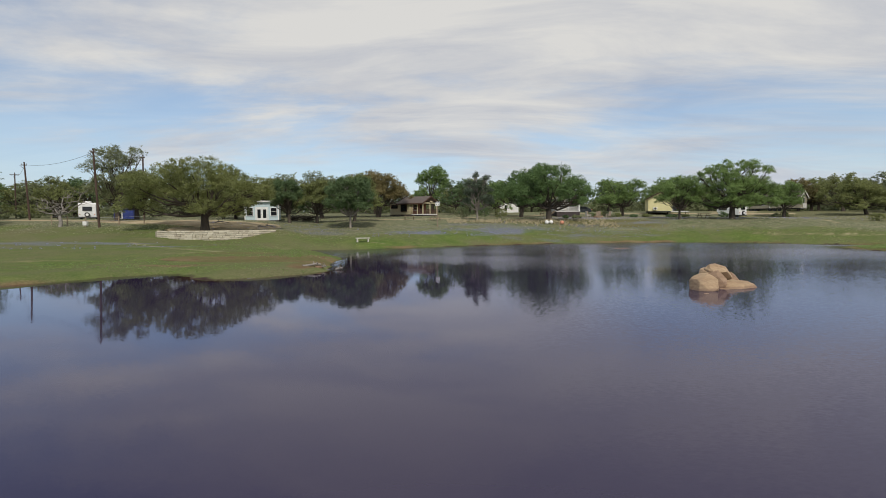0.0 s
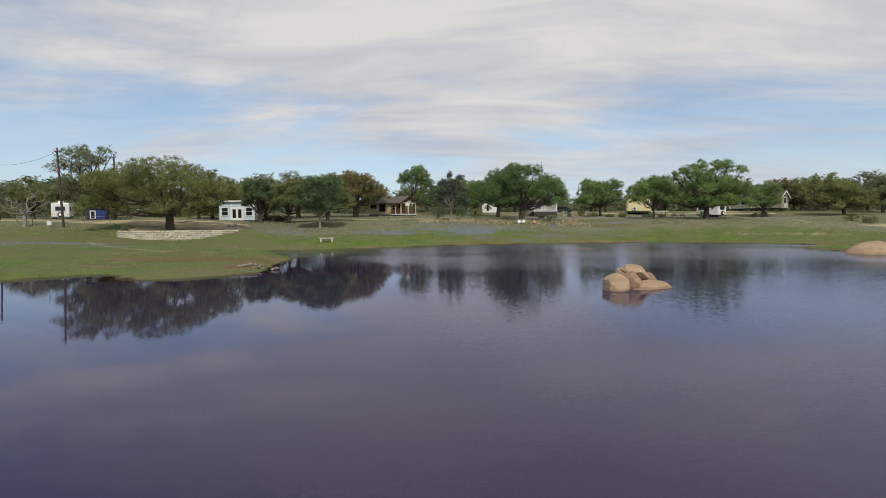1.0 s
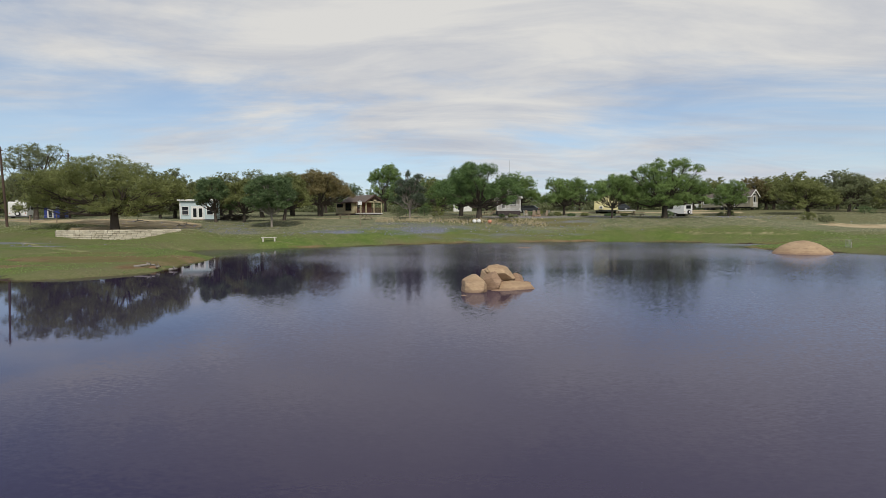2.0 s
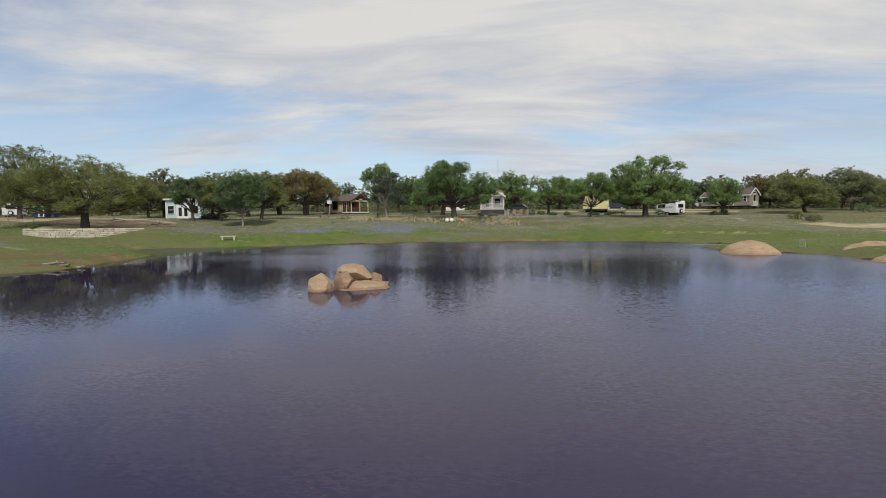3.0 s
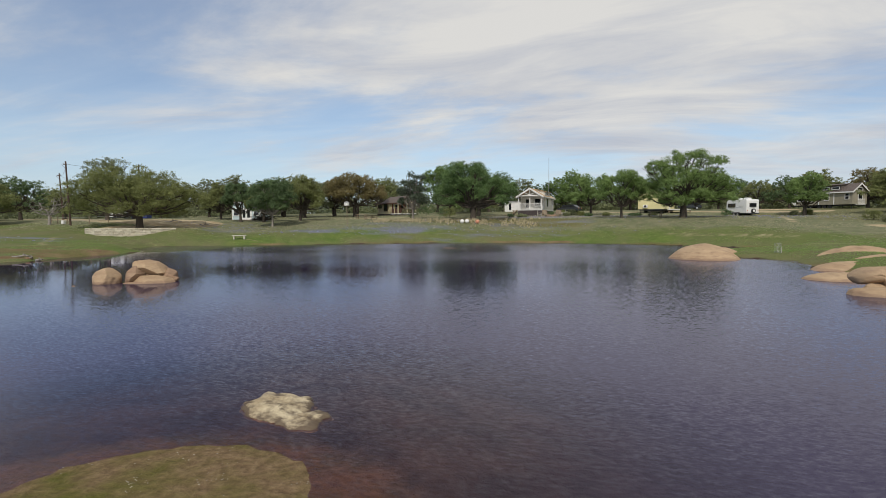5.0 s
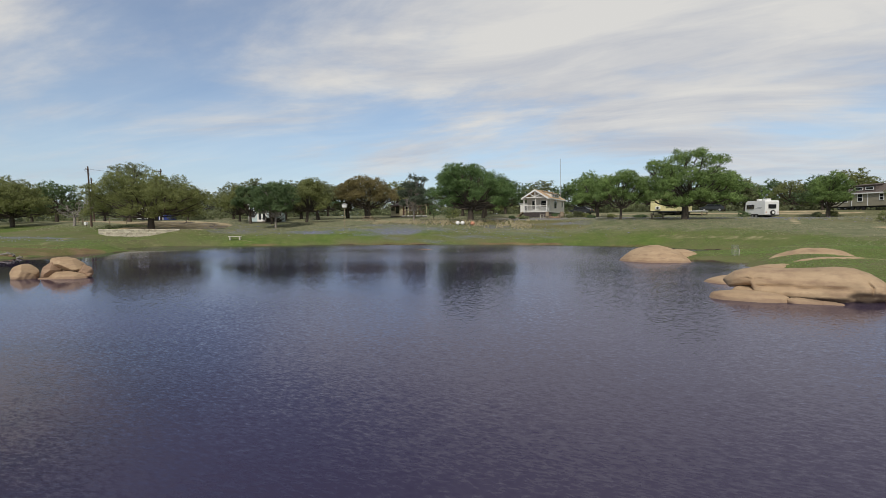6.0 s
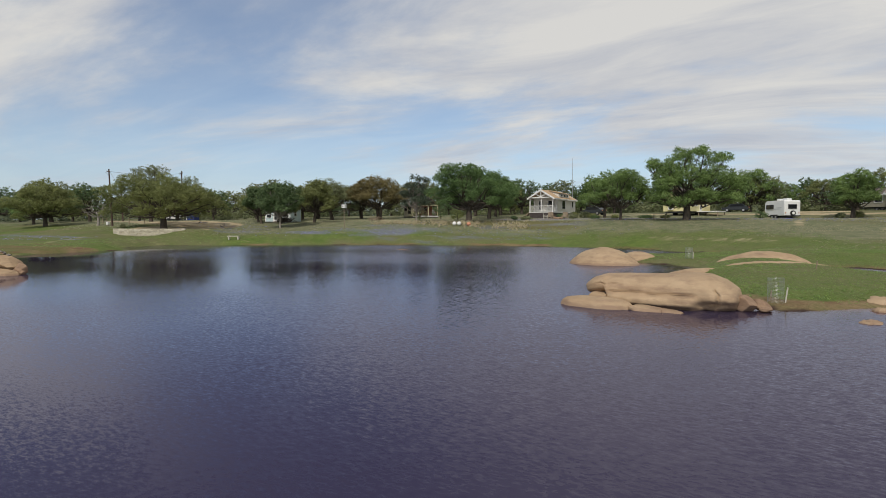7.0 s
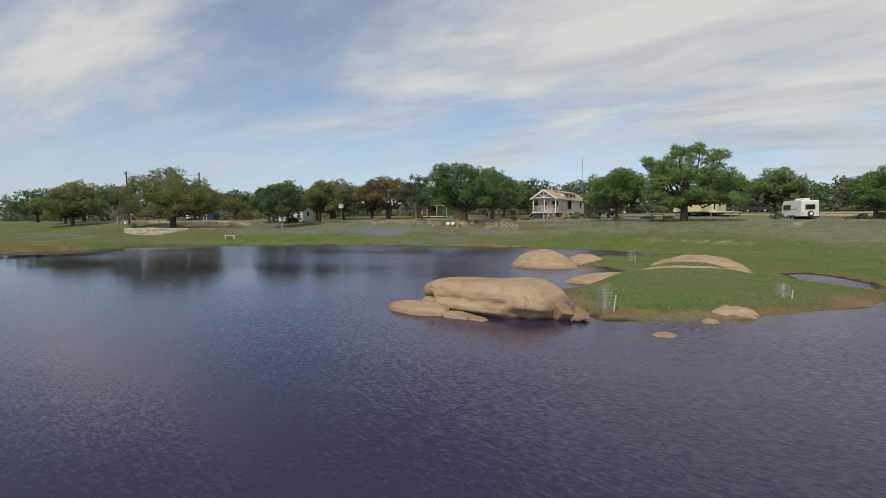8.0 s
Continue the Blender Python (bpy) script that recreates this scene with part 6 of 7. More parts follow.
def travel_trailer(x, y, turn, L=5.4, label="white travel trailer with a spare wheel on its rear wall", group=""):
    """Rear wall at local y = 0 looking towards -y, hitch at the far end."""
    c = thing("travel_trailer", label, "trailer", x, y, gz(x, y), turn, group)
    w, f, top = 2.45, 0.55, 2.85
    bm = prism_x([(0.0, f), (L - 0.7, f), (L, f + 0.7), (L - 0.1, top - 0.25), (L - 0.5, top), (0.18, top), (0.0, top - 0.16)], -w / 2, w / 2)
    bmesh.ops.bevel(bm, geom=list(bm.edges), offset=0.05, segments=2, affect="EDGES")
    part("body", bm, MAT["rv_white"], c)
    part("bumper", B((0, -0.12, f - 0.02, w - 0.1, 0.12, 0.12)), MAT["metal_dark"], c)
    part("chassis", B((0, L / 2, f - 0.08, 1.8, L + 0.6, 0.12)), MAT["metal_dark"], c)
    part("hitch", R((0, L, f - 0.08), (0, L + 1.1, f - 0.1), 0.06, 6), MAT["metal_dark"], c)
    for yy in (L * 0.42, L * 0.42 + 0.85):
        for s in (-1, 1):
            wh = part("wheel", R((s * 1.0, yy, 0.34), (s * 1.24, yy, 0.34), 0.36, 18), MAT["rubber"], c)
            part("rim", R((s * 1.2, yy, 0.34), (s * 1.26, yy, 0.34), 0.2, 14), MAT["metal_grey"], wh)
    sp = part("spare_wheel", R((0, -0.06, f + 0.38), (0, -0.28, f + 0.38), 0.37, 20), MAT["rubber"], c, "black spare wheel on the rear wall")
    part("rim", R((0, -0.27, f + 0.38), (0, -0.30, f + 0.38), 0.22, 14), MAT["rv_white"], sp)
    window(c, pose(0.0, -0.01, f + 1.35), 1.15, 0.5, "metal_dark", 0)
    for s, a in ((1, 90), (-1, -90)):
        for yy, ww in ((L * 0.62, 0.7), (L * 0.8, 0.75)) if s < 0 else ((L * 0.2, 0.7), (L * 0.75, 0.9)):
            window(c, pose(s * (w / 2 + 0.01), yy, f + 1.35, 0, 0, a), ww, 0.5, "metal_dark", 0)
        part("stripe", B((s * (w / 2 + 0.006), L * 0.34, f + 1.02, 0.008, L * 0.3, 0.07)), MAT["rv_grey"], c, "grey swoosh stripe")
        part("stripe", B((s * (w / 2 + 0.006), L * 0.26, f + 1.2, 0.008, L * 0.24, 0.05)), MAT["rv_grey"], c)
        # flat dark strip stands for the shade inside the wheel opening
        part("wheel_well_shade", B((s * (w / 2 + 0.004), L * 0.42 + 0.42, 0.62, 0.012, 1.75, 0.2)), MAT["skirt"], c)
        part("tail_light", B((s * 1.02, -0.015, f + 0.42, 0.12, 0.03, 0.2)), MAT["orange_paint"], c)
    for yy, ww in ((1.2, 0.8), (2.9, 0.55)):
        part("roof_unit", B((0, yy, top + 0.16, ww, ww * 1.15, 0.3), bevel=0.06), MAT["rv_white"], c, "white rooftop air conditioner")
    return c


pale_cabin()
white_cabin()
cream_cabin()
yellow_cabin()
taupe_cabin()
travel_trailer(51.9, 106.0, 30, 4.7)
TRAILERS = "trailers parked under the trees"
travel_trailer(-63.7, 84.8, 28, 4.4, "white camper trailer with dark windows under the trees", TRAILERS)
travel_trailer(70.0, 130.0, 60, 6.0, "white camper trailer parked behind the field", TRAILERS)


def shed(x, y, turn, w, d, h, wall, roof, label, name="shed"):
    c = thing(name, label, "shed", x, y, gz(x, y), turn)
    part("wall", prism_x([(0, -0.1), (d, -0.1), (d, h), (0, h + 0.15)], -w / 2, w / 2), MAT[wall], c)
    part("roof", prism_x([(-0.25, h + 0.18), (d + 0.25, h), (d + 0.25, h + 0.09), (-0.25, h + 0.27)], -w / 2 - 0.2, w / 2 + 0.2), MAT[roof], c)
    door(c, pose(-w * 0.2, -0.01, 0), 0.8, min(1.9, h - 0.15), "white_paint", True)
    return c


shed(8.2, 124.0, 0, 4.2, 2.6, 2.1, "white_paint", "roof_grey", "small white painted shed behind the oaks")
shed(-57.8, 85.0, 25, 2.8, 2.2, 1.7, "blue_tarp", "roof_grey", "open shelter hung with blue tarpaulin", "tarp_shelter")


# ---- parked cars ----
def car(x, y, turn, paint, label):
    c = thing("car", label, "car", x, y, gz(x, y), turn, "parked cars")
    bm = prism_x([(-2.2, 0.35), (2.2, 0.35), (2.25, 0.8), (1.35, 0.95), (0.75, 1.48), (-1.2, 1.5), (-1.9, 1.0), (-2.25, 0.9)], -0.86, 0.86)
    bmesh.ops.bevel(bm, geom=list(bm.edges), offset=0.07, segments=2, affect="EDGES")
    part("body", bm, MAT[paint], c)
    for s in (-1, 1):
        part("window", prism_x([(-1.55, 1.02), (1.1, 1.02), (0.66, 1.4), (-1.15, 1.41)], s * 0.87 - 0.008, s * 0.87 + 0.008), MAT["glass"], c)
        for yy in (-1.35, 1.35):
            wh = part("wheel", R((s * 0.66, yy, 0.33), (s * 0.9, yy, 0.33), 0.33, 16), MAT["rubber"], c)
            part("rim", R((s * 0.88, yy, 0.33), (s * 0.915, yy, 0.33), 0.2, 12), MAT["metal_grey"], wh)
    part("windscreen", B((0, 1.09, 1.22, 1.4, 0.02, 0.62)), MAT["glass"], c)
    for s in (-0.62, 0.62):
        part("headlight", B((s, 2.24, 0.72, 0.3, 0.05, 0.14)), MAT["white_paint"], c)
        part("tail_light", B((s, -2.25, 0.85, 0.25, 0.05, 0.14)), MAT["orange_paint"], c)
    return c


car(21.5, 110.5, 70, "car_dark", "dark estate car parked beside the white cabin")
car(-15.0, 112.0, 80, "car_silver", "silver saloon car parked in the grove")
car(44.5, 126.0, 85, "car_dark", "dark car parked behind the field")


# ---- stone wall, bench and small things of the bank ----
def stone_wall():
    """A curved dry-laid retaining wall of cream limestone blocks."""
    rng = random.Random(4)
    root = thing("retaining_wall", "curved retaining wall of rough cream limestone blocks", "stone wall", 0, 0, 0)
    pts = [Vector((x, y, 0)) for x, y in WALL_LINE]
    fine = []
    for i in range(len(pts) - 1):
        for k in range(8):
            fine.append(pts[i].lerp(pts[i + 1], k / 8))
    fine.append(pts[-1])
    cum = [0.0]
    for a, b in zip(fine, fine[1:]):
        cum.append(cum[-1] + (b - a).length)

    def at(s):
        for i in range(len(fine) - 1):
            if s <= cum[i + 1] or i == len(fine) - 2:
                k = (s - cum[i]) / (cum[i + 1] - cum[i])
                d = (fine[i + 1] - fine[i]).normalized()
                return fine[i].lerp(fine[i + 1], k), d

    total = cum[-1]
    # hearting behind the face stones
    v, f = [], []
    n = 60
    for i in range(n + 1):
        p, d = at(total * i / n)
        side = Vector((-d.y, d.x, 0))
        for off, z in ((-0.10, 0.4), (-0.10, 2.03), (0.32, 2.03), (0.32, 0.4)):
            q = p + side * off
            v.append((q.x, q.y, z))
    for i in range(n):
        for k in range(4):
            m = (k + 1) % 4
            f.append((i * 4 + k, i * 4 + m, i * 4 + 4 + m, i * 4 + 4 + k))
    f += [(0, 1, 2, 3), (n * 4 + 3, n * 4 + 2, n * 4 + 1, n * 4)]
    raw("hearting", v, f, MAT["mortar"], root, "dark joints behind the blocks")
    shapes = []
    for i in range(8):
        bm = bmesh.new()
        box(bm, 0, 0, 0, 1, 1, 1)
        bmesh.ops.bevel(bm, geom=list(bm.edges), offset=0.07, segments=1, affect="EDGES")
        for w in bm.verts:
            w.co += Vector((rng.uniform(-0.05, 0.05), rng.uniform(-0.06, 0.06), rng.uniform(-0.05, 0.05)))
        me = bpy.data.meshes.new("stone")
        bm.to_mesh(me)
        bm.free()
        me.materials.append(MAT["limestone"])
        shapes.append(me)
    count = 0
    zc = 0.72
    for row in range(7):
        h = 0.20
        s = rng.uniform(0, 0.3)
        while s < total - 0.1:
            ln = rng.uniform(0.22, 0.75)
            p, d = at(min(s + ln / 2, total))
            if zc + h > gz(p.x, p.y - 0.6) - 0.05 and count < 300:
                side = Vector((-d.y, d.x, 0))
                q = p - side * (0.02 + rng.uniform(-0.02, 0.03))
                st = new("stone", shapes[rng.randrange(8)])
                st.parent = root
                st.matrix_world = Matrix.LocRotScale((q.x, q.y, zc + h / 2 + rng.uniform(-0.012, 0.012)), Euler((0, 0, math.atan2(d.y, d.x) + rng.uniform(-0.03, 0.03))), (ln - 0.03, 0.34, h - 0.022 + rng.uniform(-0.02, 0.01)))
                count += 1
            s += ln
        zc += h


def bench(x, y, turn):
    c = thing("bench", "pale cast stone slab bench on two block legs", "bench", x, y, gz(x, y), turn)
    part("seat", B((0, 0, 0.44, 1.65, 0.42, 0.10), bevel=0.015), MAT["stone_pale"], c)
    for s in (-0.62, 0.62):
        part("leg", B((s, 0, 0.19, 0.16, 0.34, 0.42), bevel=0.012), MAT["stone_pale"], c)
    return c


def picnic_table(x, y, turn, label="grey weathered picnic table on the grass"):
    c = thing("picnic_table", label, "picnic table", x, y, gz(x, y), turn, "picnic tables")
    for i in range(5):
        part("board", B((0, -0.3 + i * 0.15, 0.75, 1.9, 0.135, 0.045)), MAT["wood"], c)
    for s in (-1, 1):
        part("seat_board", B((0, s * 0.7, 0.45, 1.9, 0.26, 0.045)), MAT["wood"], c)
        part("cross_beam", B((s * 0.7, 0, 0.40, 0.05, 1.5, 0.1)), MAT["wood"], c)
        for t in (-1, 1):
            part("leg", R((s * 0.7, t * 0.68, 0.0), (s * 0.7, t * 0.2, 0.74), 0.05, 4), MAT["wood"], c)
    return c


def utility_pole(x, y, top, lean=0.0, arm=1.6, turn=20):
    z = gz(x, y)
    c = thing("utility_pole", "tall dark timber utility pole with a short crossarm", "utility pole", x, y, z, turn, "utility poles")
    h = top - z
    part("pole", R((0, 0, -0.3), (lean, 0, h), 0.15, 10, 0.10), MAT["pole_wood"], c)
    a = part("crossarm", B((lean, -0.14, h - 0.45, arm, 0.1, 0.12)), MAT["pole_wood"], c)
    for s in (-0.45, 0.0, 0.45):
        part("insulator", R((lean + s * arm, -0.14, h - 0.38), (lean + s * arm, -0.14, h - 0.2), 0.05, 8, 0.03), MAT["metal_grey"], a)
    part("brace", R((lean - 0.5, -0.14, h - 0.5), (lean, -0.12, h - 1.0), 0.025, 4), MAT["metal_dark"], c)
    return c


def wire(a, b, sag, label="thin sagging overhead wire"):
    cu = bpy.data.curves.new("wire", "CURVE")
    cu.dimensions, cu.bevel_depth, cu.bevel_resolution = "3D", 0.018, 1
    sp = cu.splines.new("POLY")
    n = 16
    sp.points.add(n)
    a, b = Vector(a), Vector(b)
    for i in range(n + 1):
        k = i / n
        p = a.lerp(b, k) - Vector((0, 0, 4 * sag * k * (1 - k)))
        sp.points[i].co = (*p, 1)
    cu.materials.append(MAT["metal_dark"])
    tagged(new("overhead_wire", cu), label, "wire")


stone_wall()
bench(-14.1, 59.8, 24)
utility_pole(-46.6, 62.8, 11.9, -0.35, 0.55)
utility_pole(-66.4, 76.4, 11.9, -0.4, 0.7)
utility_pole(-50.5, 78.5, 13.1, 0.1, 0.6)
utility_pole(-92.0, 104.0, 13.0, 0.1)
wire((-46.9, 62.8, 11.5), (-66.8, 76.4, 11.5), 0.6)
wire((-66.8, 76.4, 11.5), (-92.0, 104.0, 12.6), 0.8)
wire((-46.9, 62.8, 11.5), (-50.5, 78.5, 12.6), 0.4)
picnic_table(35.6, 86.2, 8)
picnic_table(13.0, 102.0, 20)
picnic_table(-7.0, 82.5, 75)
picnic_table(-11.5, 88.0, 10)


def bird_house(x, y):
    c = thing("bird_house", "white bird house on a tall slim pole", "bird house", x, y, gz(x, y), 10)
    part("pole", R((0, 0, -0.2), (0, 0, 3.0), 0.05, 8), MAT["wood"], c)
    b = part("box", B((0, 0, 3.12, 0.55, 0.5, 0.42), bevel=0.01), MAT["white_paint"], c)
    part("roof", prism([(-0.36, 3.32), (0.36, 3.32), (0, 3.5)], -0.32, 0.32), MAT["roof_grey"], c)
    # dark discs stand for the shade inside the two entry holes
    for k in (-0.14, 0.14):
        part("entrance_shade", R((k, -0.251, 3.12), (k, -0.262, 3.12), 0.05, 10), MAT["skirt"], b)


bird_house(-6.2, 73.0)


def mast(x, y, top):
    c = thing("radio_mast", "thin grey radio mast behind the white cabin", "mast", x, y, gz(x, y))
    part("tube", R((0, 0, 0), (0, 0, top - gz(x, y)), 0.06, 6, 0.035), MAT["metal_grey"], c)
    part("foot", R((0, 0, -0.05), (0, 0, 0.1), 0.3, 10), MAT["metal_grey"], c)


mast(17.6, 110.5, 14.9)


def ornament(x, y, r, mat, label, squash=0.95):
    bm = bmesh.new()
    bmesh.ops.create_uvsphere(bm, u_segments=20, v_segments=12, radius=r)
    for v in bm.verts:
        a = math.atan2(v.co.y, v.co.x)
        v.co = Vector((v.co.x * (1 + 0.03 * math.cos(8 * a)), v.co.y * (1 + 0.03 * math.cos(8 * a)), v.co.z * squash))
    ob = part("garden_ball", bm, MAT[mat], None, "", True)
    ob.matrix_world = pose(x, y, gz(x, y) + r * squash * 0.92)
    tagged(ob, label, "garden ornament", "garden balls")


ornament(9.5, 77.9, 0.31, "white_paint", "white painted garden ball beside the oak")
ornament(10.15, 78.1, 0.31, "white_paint", "white painted garden ball beside the oak")
ornament(11.7, 78.0, 0.31, "orange_paint", "faded orange garden ball beside the oak")


def box_post(x, y):
    c = thing("utility_box", "small white utility box on a short post", "utility box", x, y, gz(x, y))
    part("box", B((0, 0, 0.45, 0.5, 0.35, 0.5), bevel=0.03), MAT["white_paint"], c)
    part("post", B((0, 0, 0.1, 0.12, 0.12, 0.5)), MAT["wood"], c)


box_post(-48.6, 63.2)


def rail_fence(pts, label):
    c = thing("rail_fence", label, "fence", 0, 0, 0)
    for x, y in pts:
        part("post", R((x, y, gz(x, y) - 0.2), (x, y, gz(x, y) + 1.15), 0.07, 7), MAT["wood"], c)
    for (ax, ay), (bx, by) in zip(pts, pts[1:]):
        for h in (0.55, 1.0):
            part("wire_strand", R((ax, ay, gz(ax, ay) + h), (bx, by, gz(bx, by) + h), 0.012, 4), MAT["metal_grey"], c)


rail_fence([(-55.0, 66.0), (-52.2, 65.0), (-49.5, 64.5), (-45.6, 65.0), (-43.0, 66.0)], "old timber fence posts with wire by the pole")


def tree_guard(x, y, h, r, lean=0.0, label="wire mesh tree guard with a pale timber stake"):
    """A cylinder of thin welded wire round a stake."""
    c = thing("tree_guard", label, "tree guard", x, y, gz(x, y), 0, "tree guards on the grassy point")
    bm = bmesh.new()
    n = 40
    for i in range(n):
        a = 2 * math.pi * i / n
        rod(bm, (r * math.cos(a), r * math.sin(a), 0), (r * math.cos(a), r * math.sin(a), h), 0.0012, 3)
    for k in range(19):
        z = 0.02 + (h - 0.03) * k / 18
        for i in range(n):
            a, b = 2 * math.pi * i / n, 2 * math.pi * (i + 1) / n
            rod(bm, (r * math.cos(a), r * math.sin(a), z), (r * math.cos(b), r * math.sin(b), z), 0.0012, 3)
    part("wire_mesh", bm, MAT["metal_grey"], c, "galvanised wire mesh")["kind"] = "stuff"
    part("stake", R((r + 0.02, 0, -0.15), (r + 0.04 + lean, 0, h * 0.62), 0.022, 6), MAT["stone_pale"], c, "pale timber stake")


tree_guard(45.3, 30.5, 0.80, 0.23, 0.05)
tree_guard(41.6, 48.6, 0.75, 0.22)
tree_guard(49.7, 35.7, 0.45, 0.22, 0.02)


def stake(x, y, h, label="short pale timber stake in the grass"):
    ob = part("stake", R((0, 0, -0.1), (0.03, 0, h), 0.022, 6), MAT["wood"], None)
    ob.matrix_world = pose(x, y, gz(x, y))
    tagged(ob, label, "stake")


stake(47.4, 39.6, 0.40)
stake(45.2, 31.3, 0.22)


def driftwood(x, y, turn, ln, seed, label):
    rng = random.Random(seed)
    wood = ([], [])
    pts, rad = bent(Vector((-ln / 2, 0, 0.05)), Vector((ln / 2, 0.1, 0.12)), 0.10, 0.05, rng, 0.08, 7)
    add(wood, tube(pts, rad, 7))
    for i in range(4):
        at = rng.randint(2, 6)
        p2, r2 = bent(pts[at], pts[at] + Vector((rng.uniform(-0.4, 0.5), rng.uniform(-0.4, 0.4), rng.uniform(0.05, 0.45))) * (0.35 + 0.25 * ln), 0.045, 0.015, rng, 0.12, 4)
        add(wood, tube(p2, r2, 5), at * 7)
    ob = raw("driftwood", wood[0], wood[1], MAT["deadwood"], None, "", True)
    ob.matrix_world = pose(x, y, max(0.0, gz(x, y)), 0, 0, turn)
    tagged(ob, label, "driftwood")


driftwood(-12.4, 33.0, 20, 1.15, 3, "bleached driftwood log at the tip of the spit")
driftwood(-11.9, 33.4, -30, 0.65, 5, "short forked driftwood branch on the spit")
driftwood(-10.7, 33.2, 10, 0.45, 8, "small driftwood stick at the waterline")
# flat rock dome stands in for a dark half-sunk log
dome("rock", "low dark stand-in for a half-sunk log off the far bank", 14.1, 57.2, -0.03, 2.0, 0.5, 0.09, 0, 35, "granite_dark", power=0.6, rough=0.01)
boulder("rock", "small brown rock on the muddy spit", -12.1, 33.4, 0.12, 0.6, 0.45, 0.35, 0, 51, "granite_dark", chip=3, sub=3)
boulder("rock", "small brown rock at the spit's edge", -13.2, 32.6, 0.12, 0.7, 0.45, 0.3, 30, 52, "granite_dark", chip=3, sub=3)


def brush_pile(x, y):
    rng = random.Random(31)
    wood = ([], [])
    add(wood, tube([Vector((-1.2, 0, 0.1)), Vector((1.2, 0.1, 0.4))], [0.06, 0.04], 5))
    for i in range(60):
        a, z = rng.uniform(0, 6.28), rng.uniform(0.1, 1.1)
        c0 = Vector((rng.uniform(-0.9, 0.9), rng.uniform(-0.6, 0.6), z * 0.8))
        d = Vector((math.cos(a), math.sin(a), rng.uniform(-0.5, 0.6))) * rng.uniform(0.5, 1.1)
        add(wood, tube([c0 - d, c0 + d], [0.035, 0.02], 4), 0)
    ob = raw("brush_pile", wood[0], wood[1], MAT["bark"])
    ob.matrix_world = pose(x, y, gz(x, y))
    tagged(ob, "heap of dark cut branches under the oaks", "brush pile")


brush_pile(-26.3, 81.5)
brush_pile(-29.0, 83.5)
driftwood(-36.0, 71.5, 20, 2.6, 14, "grey fallen limb beside the dirt yard")
driftwood(-29.5, 70.5, -15, 3.0, 15, "grey fallen limb on the bare dirt")


def garden_chair(x, y, turn, mat="wood", label="weathered timber garden chair by the fire ring"):
    c = thing("garden_chair", label, "chair", x, y, gz(x, y), turn, "chairs round the fire ring")
    part("seat", B((0, 0, 0.36, 0.55, 0.55, 0.05)), MAT[mat], c)
    for i in range(5):
        part("back_slat", B((-0.22 + 0.11 * i, 0.34, 0.68, 0.095, 0.03, 0.72), bevel=0.008), MAT[mat], c)
    for sx in (-0.28, 0.28):
        part("arm", B((sx, 0.0, 0.58, 0.11, 0.7, 0.035)), MAT[mat], c)
        for sy in (-0.26, 0.26):
            part("leg", B((sx, sy, 0.28, 0.06, 0.07, 0.58)), MAT[mat], c)


for i in range(6):
    a = radians(i * 60 + 12)
    garden_chair(20.4 + 1.9 * math.cos(a), 91.6 + 1.9 * math.sin(a), i * 60 + 12 - 90, "wood" if i % 3 else "stone_pale", "weathered timber garden chair by the fire ring" if i % 3 else "pale painted garden chair by the fire ring")


def fire_ring(x, y):
    rng = random.Random(6)
    c = thing("fire_ring", "ring of rough stones round a fire pit", "fire pit", x, y, gz(x, y))
    for i in range(12):
        a = 2 * math.pi * i / 12
        bm = bmesh.new()
        bmesh.ops.create_icosphere(bm, subdivisions=2, radius=0.2)
        for v in bm.verts:
            v.co = v.co * (1 + 0.25 * noise.noise(v.co * 6 + Vector((i, 0, 0)))) + Vector((0.65 * math.cos(a), 0.65 * math.sin(a), 0.1))
        part("stone", bm, MAT["granite_dark"], c)


fire_ring(20.4, 91.6)


# ---- grass and flowers ----
def tufts(name, label, mat, places, height, blades=4, width=0.05, splay=0.5, seed=1, category="grass"):
    """Many small clumps of single-blade triangles in one sheet of stuff."""
    rng = np.random.RandomState(seed)
    P = np.repeat(places, blades, axis=0)
    n = len(P)
    a = rng.uniform(0, 2 * np.pi, n)
    h = height * rng.uniform(0.5, 1.3, n)
    root = P + np.stack([rng.normal(0, 0.06, n), rng.normal(0, 0.06, n), np.zeros(n)], -1)
    side = np.stack([np.cos(a), np.sin(a), np.zeros(n)], -1) * (width * rng.uniform(0.6, 1.4, n))[:, None]
    tip = root + np.stack([rng.normal(0, splay, n) * h, rng.normal(0, splay, n) * h, h], -1)
    v = np.stack([root - side, root + side, tip], 1).reshape(-1, 3)
    me = bpy.data.meshes.new(name)
    me.vertices.add(len(v))
    me.vertices.foreach_set("co", v.ravel())
    me.loops.add(n * 3)
    me.loops.foreach_set("vertex_index", np.arange(n * 3))
    me.polygons.add(n)
    me.polygons.foreach_set("loop_start", np.arange(0, n * 3, 3))
    me.polygons.foreach_set("loop_total", np.full(n, 3))
    me.update(calc_edges=True)
    tagged(link_mesh(name, me, MAT[mat]), label, category, kind="stuff")


def scatter(n, x0, x1, y0, y1, seed, keep):
    rng = np.random.RandomState(seed)
    x, y = rng.uniform(x0, x1, n), rng.uniform(y0, y1, n)
    s = shore_distance(x, y, POND)
    k = (s > 0.15) & (shore_distance(x, y, PUDDLE) > 0.2) & keep(x, y, s, rng)
    x, y = x[k], y[k]
    return np.stack([x, y, land(x, y) - 0.01], -1)


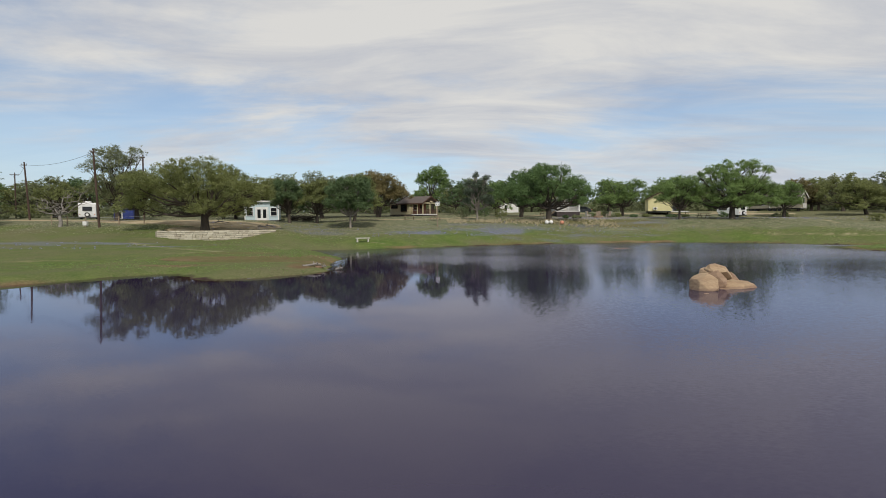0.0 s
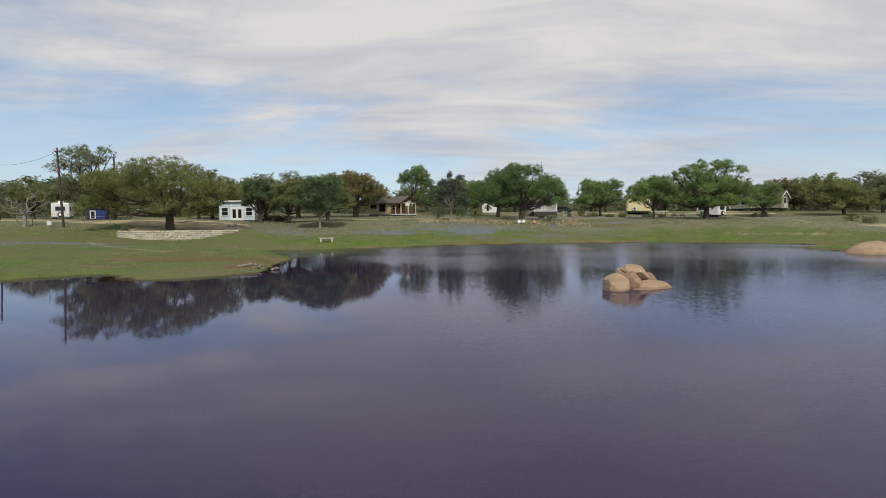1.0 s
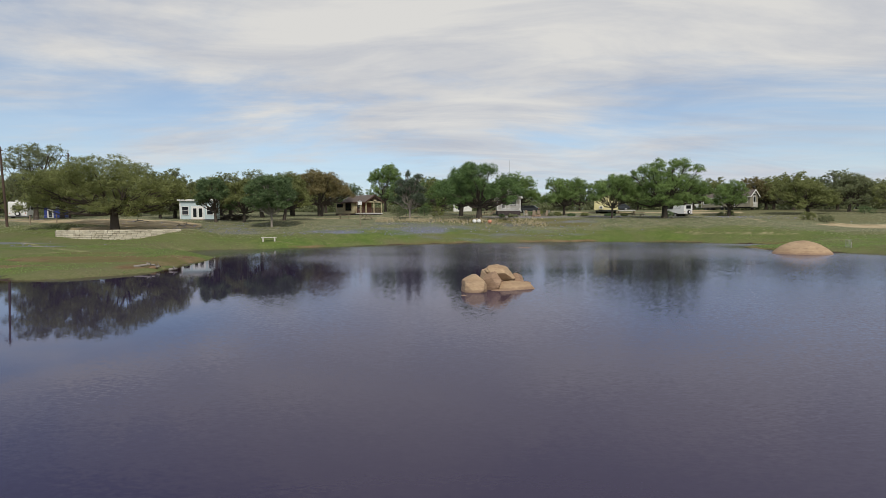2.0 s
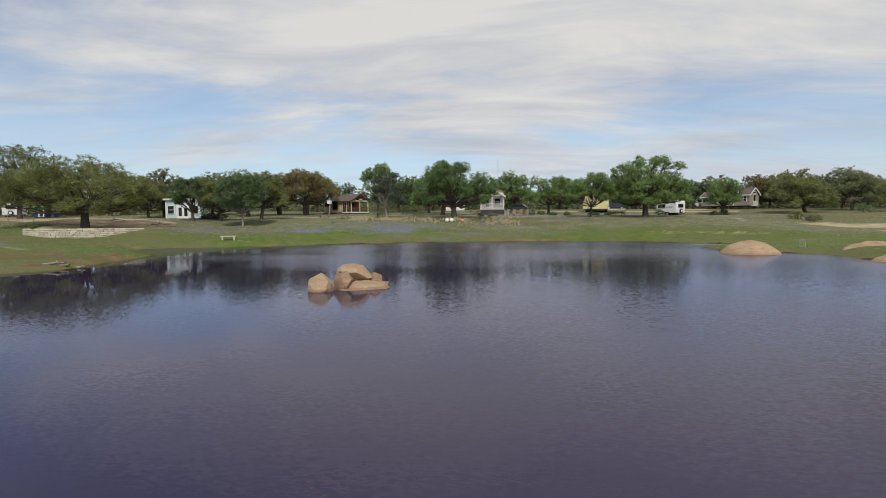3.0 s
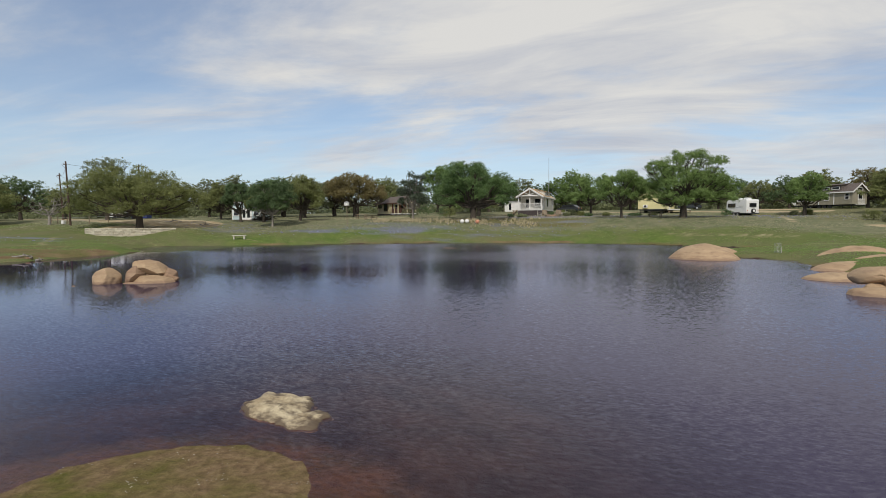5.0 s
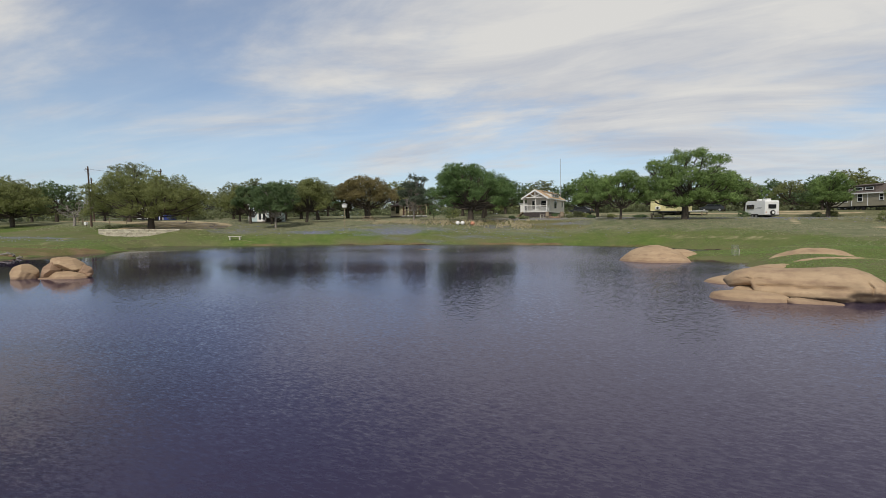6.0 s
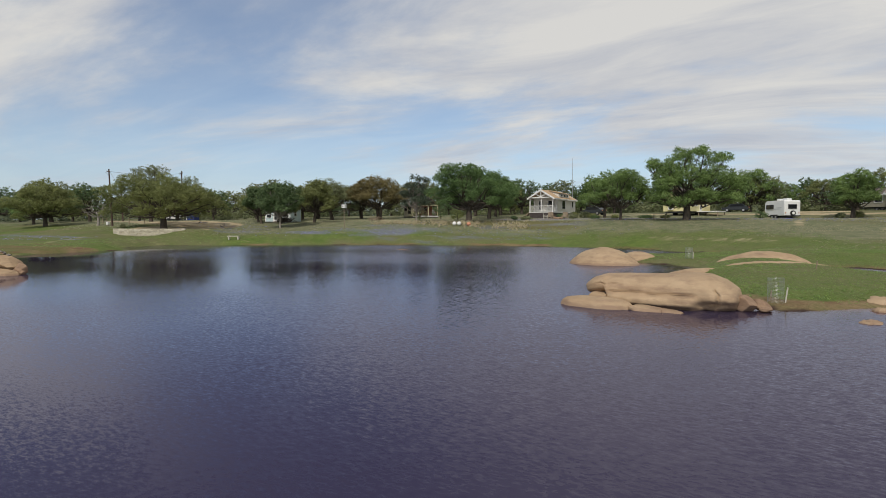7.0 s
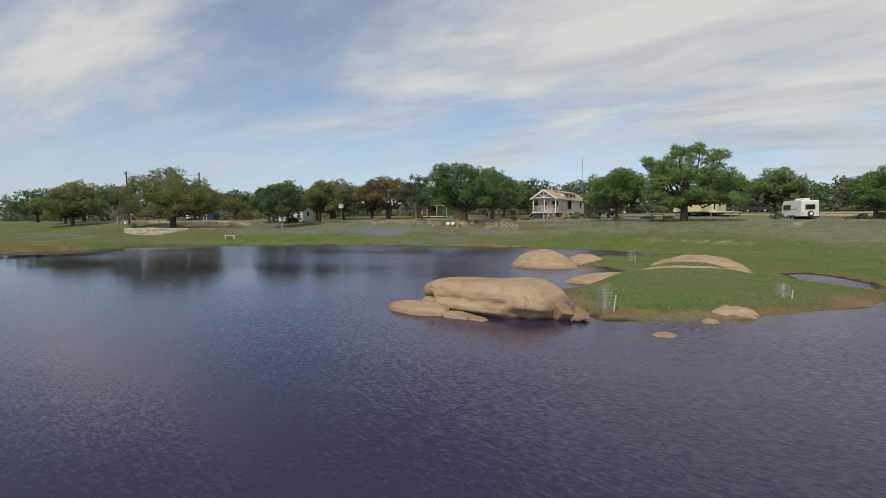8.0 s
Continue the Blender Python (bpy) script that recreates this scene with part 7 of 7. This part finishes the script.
def silt(x, y):
    """Bare silt of the spit's end, where hardly any grass grows."""
    line = np.abs(y - np.interp(x, [-23, -18, -14, -12.9], [37.2, 36.4, 36.8, 38.5]))
    return (x < -11) & (x > -24) & ((line < 1.5) | ((x > -14.4) & (y > 31) & (y < 37)))


def bare(x, y):
    """Trodden yards and sand where no tufts stand."""
    out = np.zeros(np.shape(x), bool)
    for cx, cy, rx, ry in ((-31.5, 62.5, 6.4, 3.8), (-35, 71.5, 6.5, 4.6), (64.0, 76.5, 6.8, 2.5), (57, 119, 5.5, 3.0)):
        out |= np.hypot((x - cx) / rx, (y - cy) / ry) < 1
    return out


near = scatter(60000, 36, 62, 29, 62, 1, lambda x, y, s, r: (s > 0.9 + 0.5 * ripple(x, y, 1.1)) & (r.rand(len(x)) < 0.75 + 0.4 * ripple(x, y, 0.6)))
tufts("bank_grass", "short lush green grass on the low point", "grass", near, 0.035, 3, 0.020, 1.5, 3)
bank = scatter(60000, -60, 60, 30, 80, 2, lambda x, y, s, r: (s > 0.3) & (s < 9) & ~silt(x, y) & (r.rand(len(x)) < 0.5 + 0.5 * ripple(x, y, 0.5)))
tufts("shore_grass", "green grass along the pond's bank", "grass", bank, 0.05, 3, 0.035, 1.4, 4)
mead = scatter(60000, -60, 85, 58, 110, 3, lambda x, y, s, r: (s > 5) & ~bare(x, y) & (r.rand(len(x)) < 0.5 + 0.6 * ripple(x, y, 0.3, 2.0)))
tufts("meadow_grass", "dull green meadow grass on the slope", "grass_dull", mead, 0.06, 3, 0.05, 1.5, 5)
dry = scatter(9000, -5, 20, 76, 83, 4, lambda x, y, s, r: r.rand(len(x)) < 0.17 * np.exp(-((y - 79.5) / 2.0) ** 2) * (0.5 + 0.8 * ripple(x, y, 0.9, 4.0)))
tufts("dry_grass", "tall pale clumps of dry bunch grass", "grass_dry", dry, 0.36, 16, 0.018, 0.36, 6)


def blue(x, y, s, r):
    d = np.maximum.reduce([0.62 * np.exp(-((x + 3.5) / 7.5) ** 2 - ((y - 69.7 - 0.41 * (x + 3.5)) / 1.9) ** 2), 0.42 * np.exp(-((x - 14) / 12) ** 2 - ((y - 77) / 3.0) ** 2),
                           0.30 * np.exp(-((x + 24) / 7) ** 2 - ((y - 71) / 4) ** 2), 0.08 * np.exp(-((x + 40) / 11) ** 2 - ((y - 49) / 3.5) ** 2), 0.28 * np.exp(-((x - 47) / 14) ** 2 - ((y - 88) / 4.5) ** 2)])
    return (s > 2.0) & (r.rand(len(x)) < d * (0.7 + 0.6 * ripple(x, y, 0.5, 6.0)))


bonnets = scatter(50000, -60, 66, 40, 98, 5, blue)
tufts("bluebonnets", "drifts of blue wild flowers in the grass", "bluebonnet", bonnets, 0.10, 6, 0.022, 0.9, 7, "flowers")


def shoal_pebbles():
    """Pale pebbles and bits of shell strewn over the weedy shoal."""
    rng = np.random.RandomState(15)
    n = 240
    c = rng.randint(0, 26, n)
    cx, cy = rng.normal(26.0, 1.0, 26), rng.normal(9.0, 0.7, 26)
    x, y = cx[c] + rng.normal(0, 0.09, n), cy[c] + rng.normal(0, 0.06, n)
    z = land(x, y)
    k = z > 0.0
    x, y, z = x[k], y[k], z[k]
    ring = np.array([(1, 0, 0), (0.3, 0.9, 0), (-0.8, 0.6, 0), (-0.7, -0.7, 0), (0.4, -0.9, 0), (0, 0, 0.6)])
    v, f = [], []
    for a, b, c in zip(x, y, z):
        r, t = rng.uniform(0.006, 0.017), rng.uniform(0, 6.28)
        base = len(v)
        for p in ring:
            v.append((a + r * (p[0] * math.cos(t) - p[1] * math.sin(t)), b + r * (p[0] * math.sin(t) + p[1] * math.cos(t)), c - 0.004 + r * p[2]))
        f += [(base + i, base + (i + 1) % 5, base + 5) for i in range(5)]
    tagged(raw("pebbles", v, f, MAT["pebble"]), "pale pebbles and shell bits on the weedy shoal", "pebbles", kind="stuff")


shoal_pebbles()
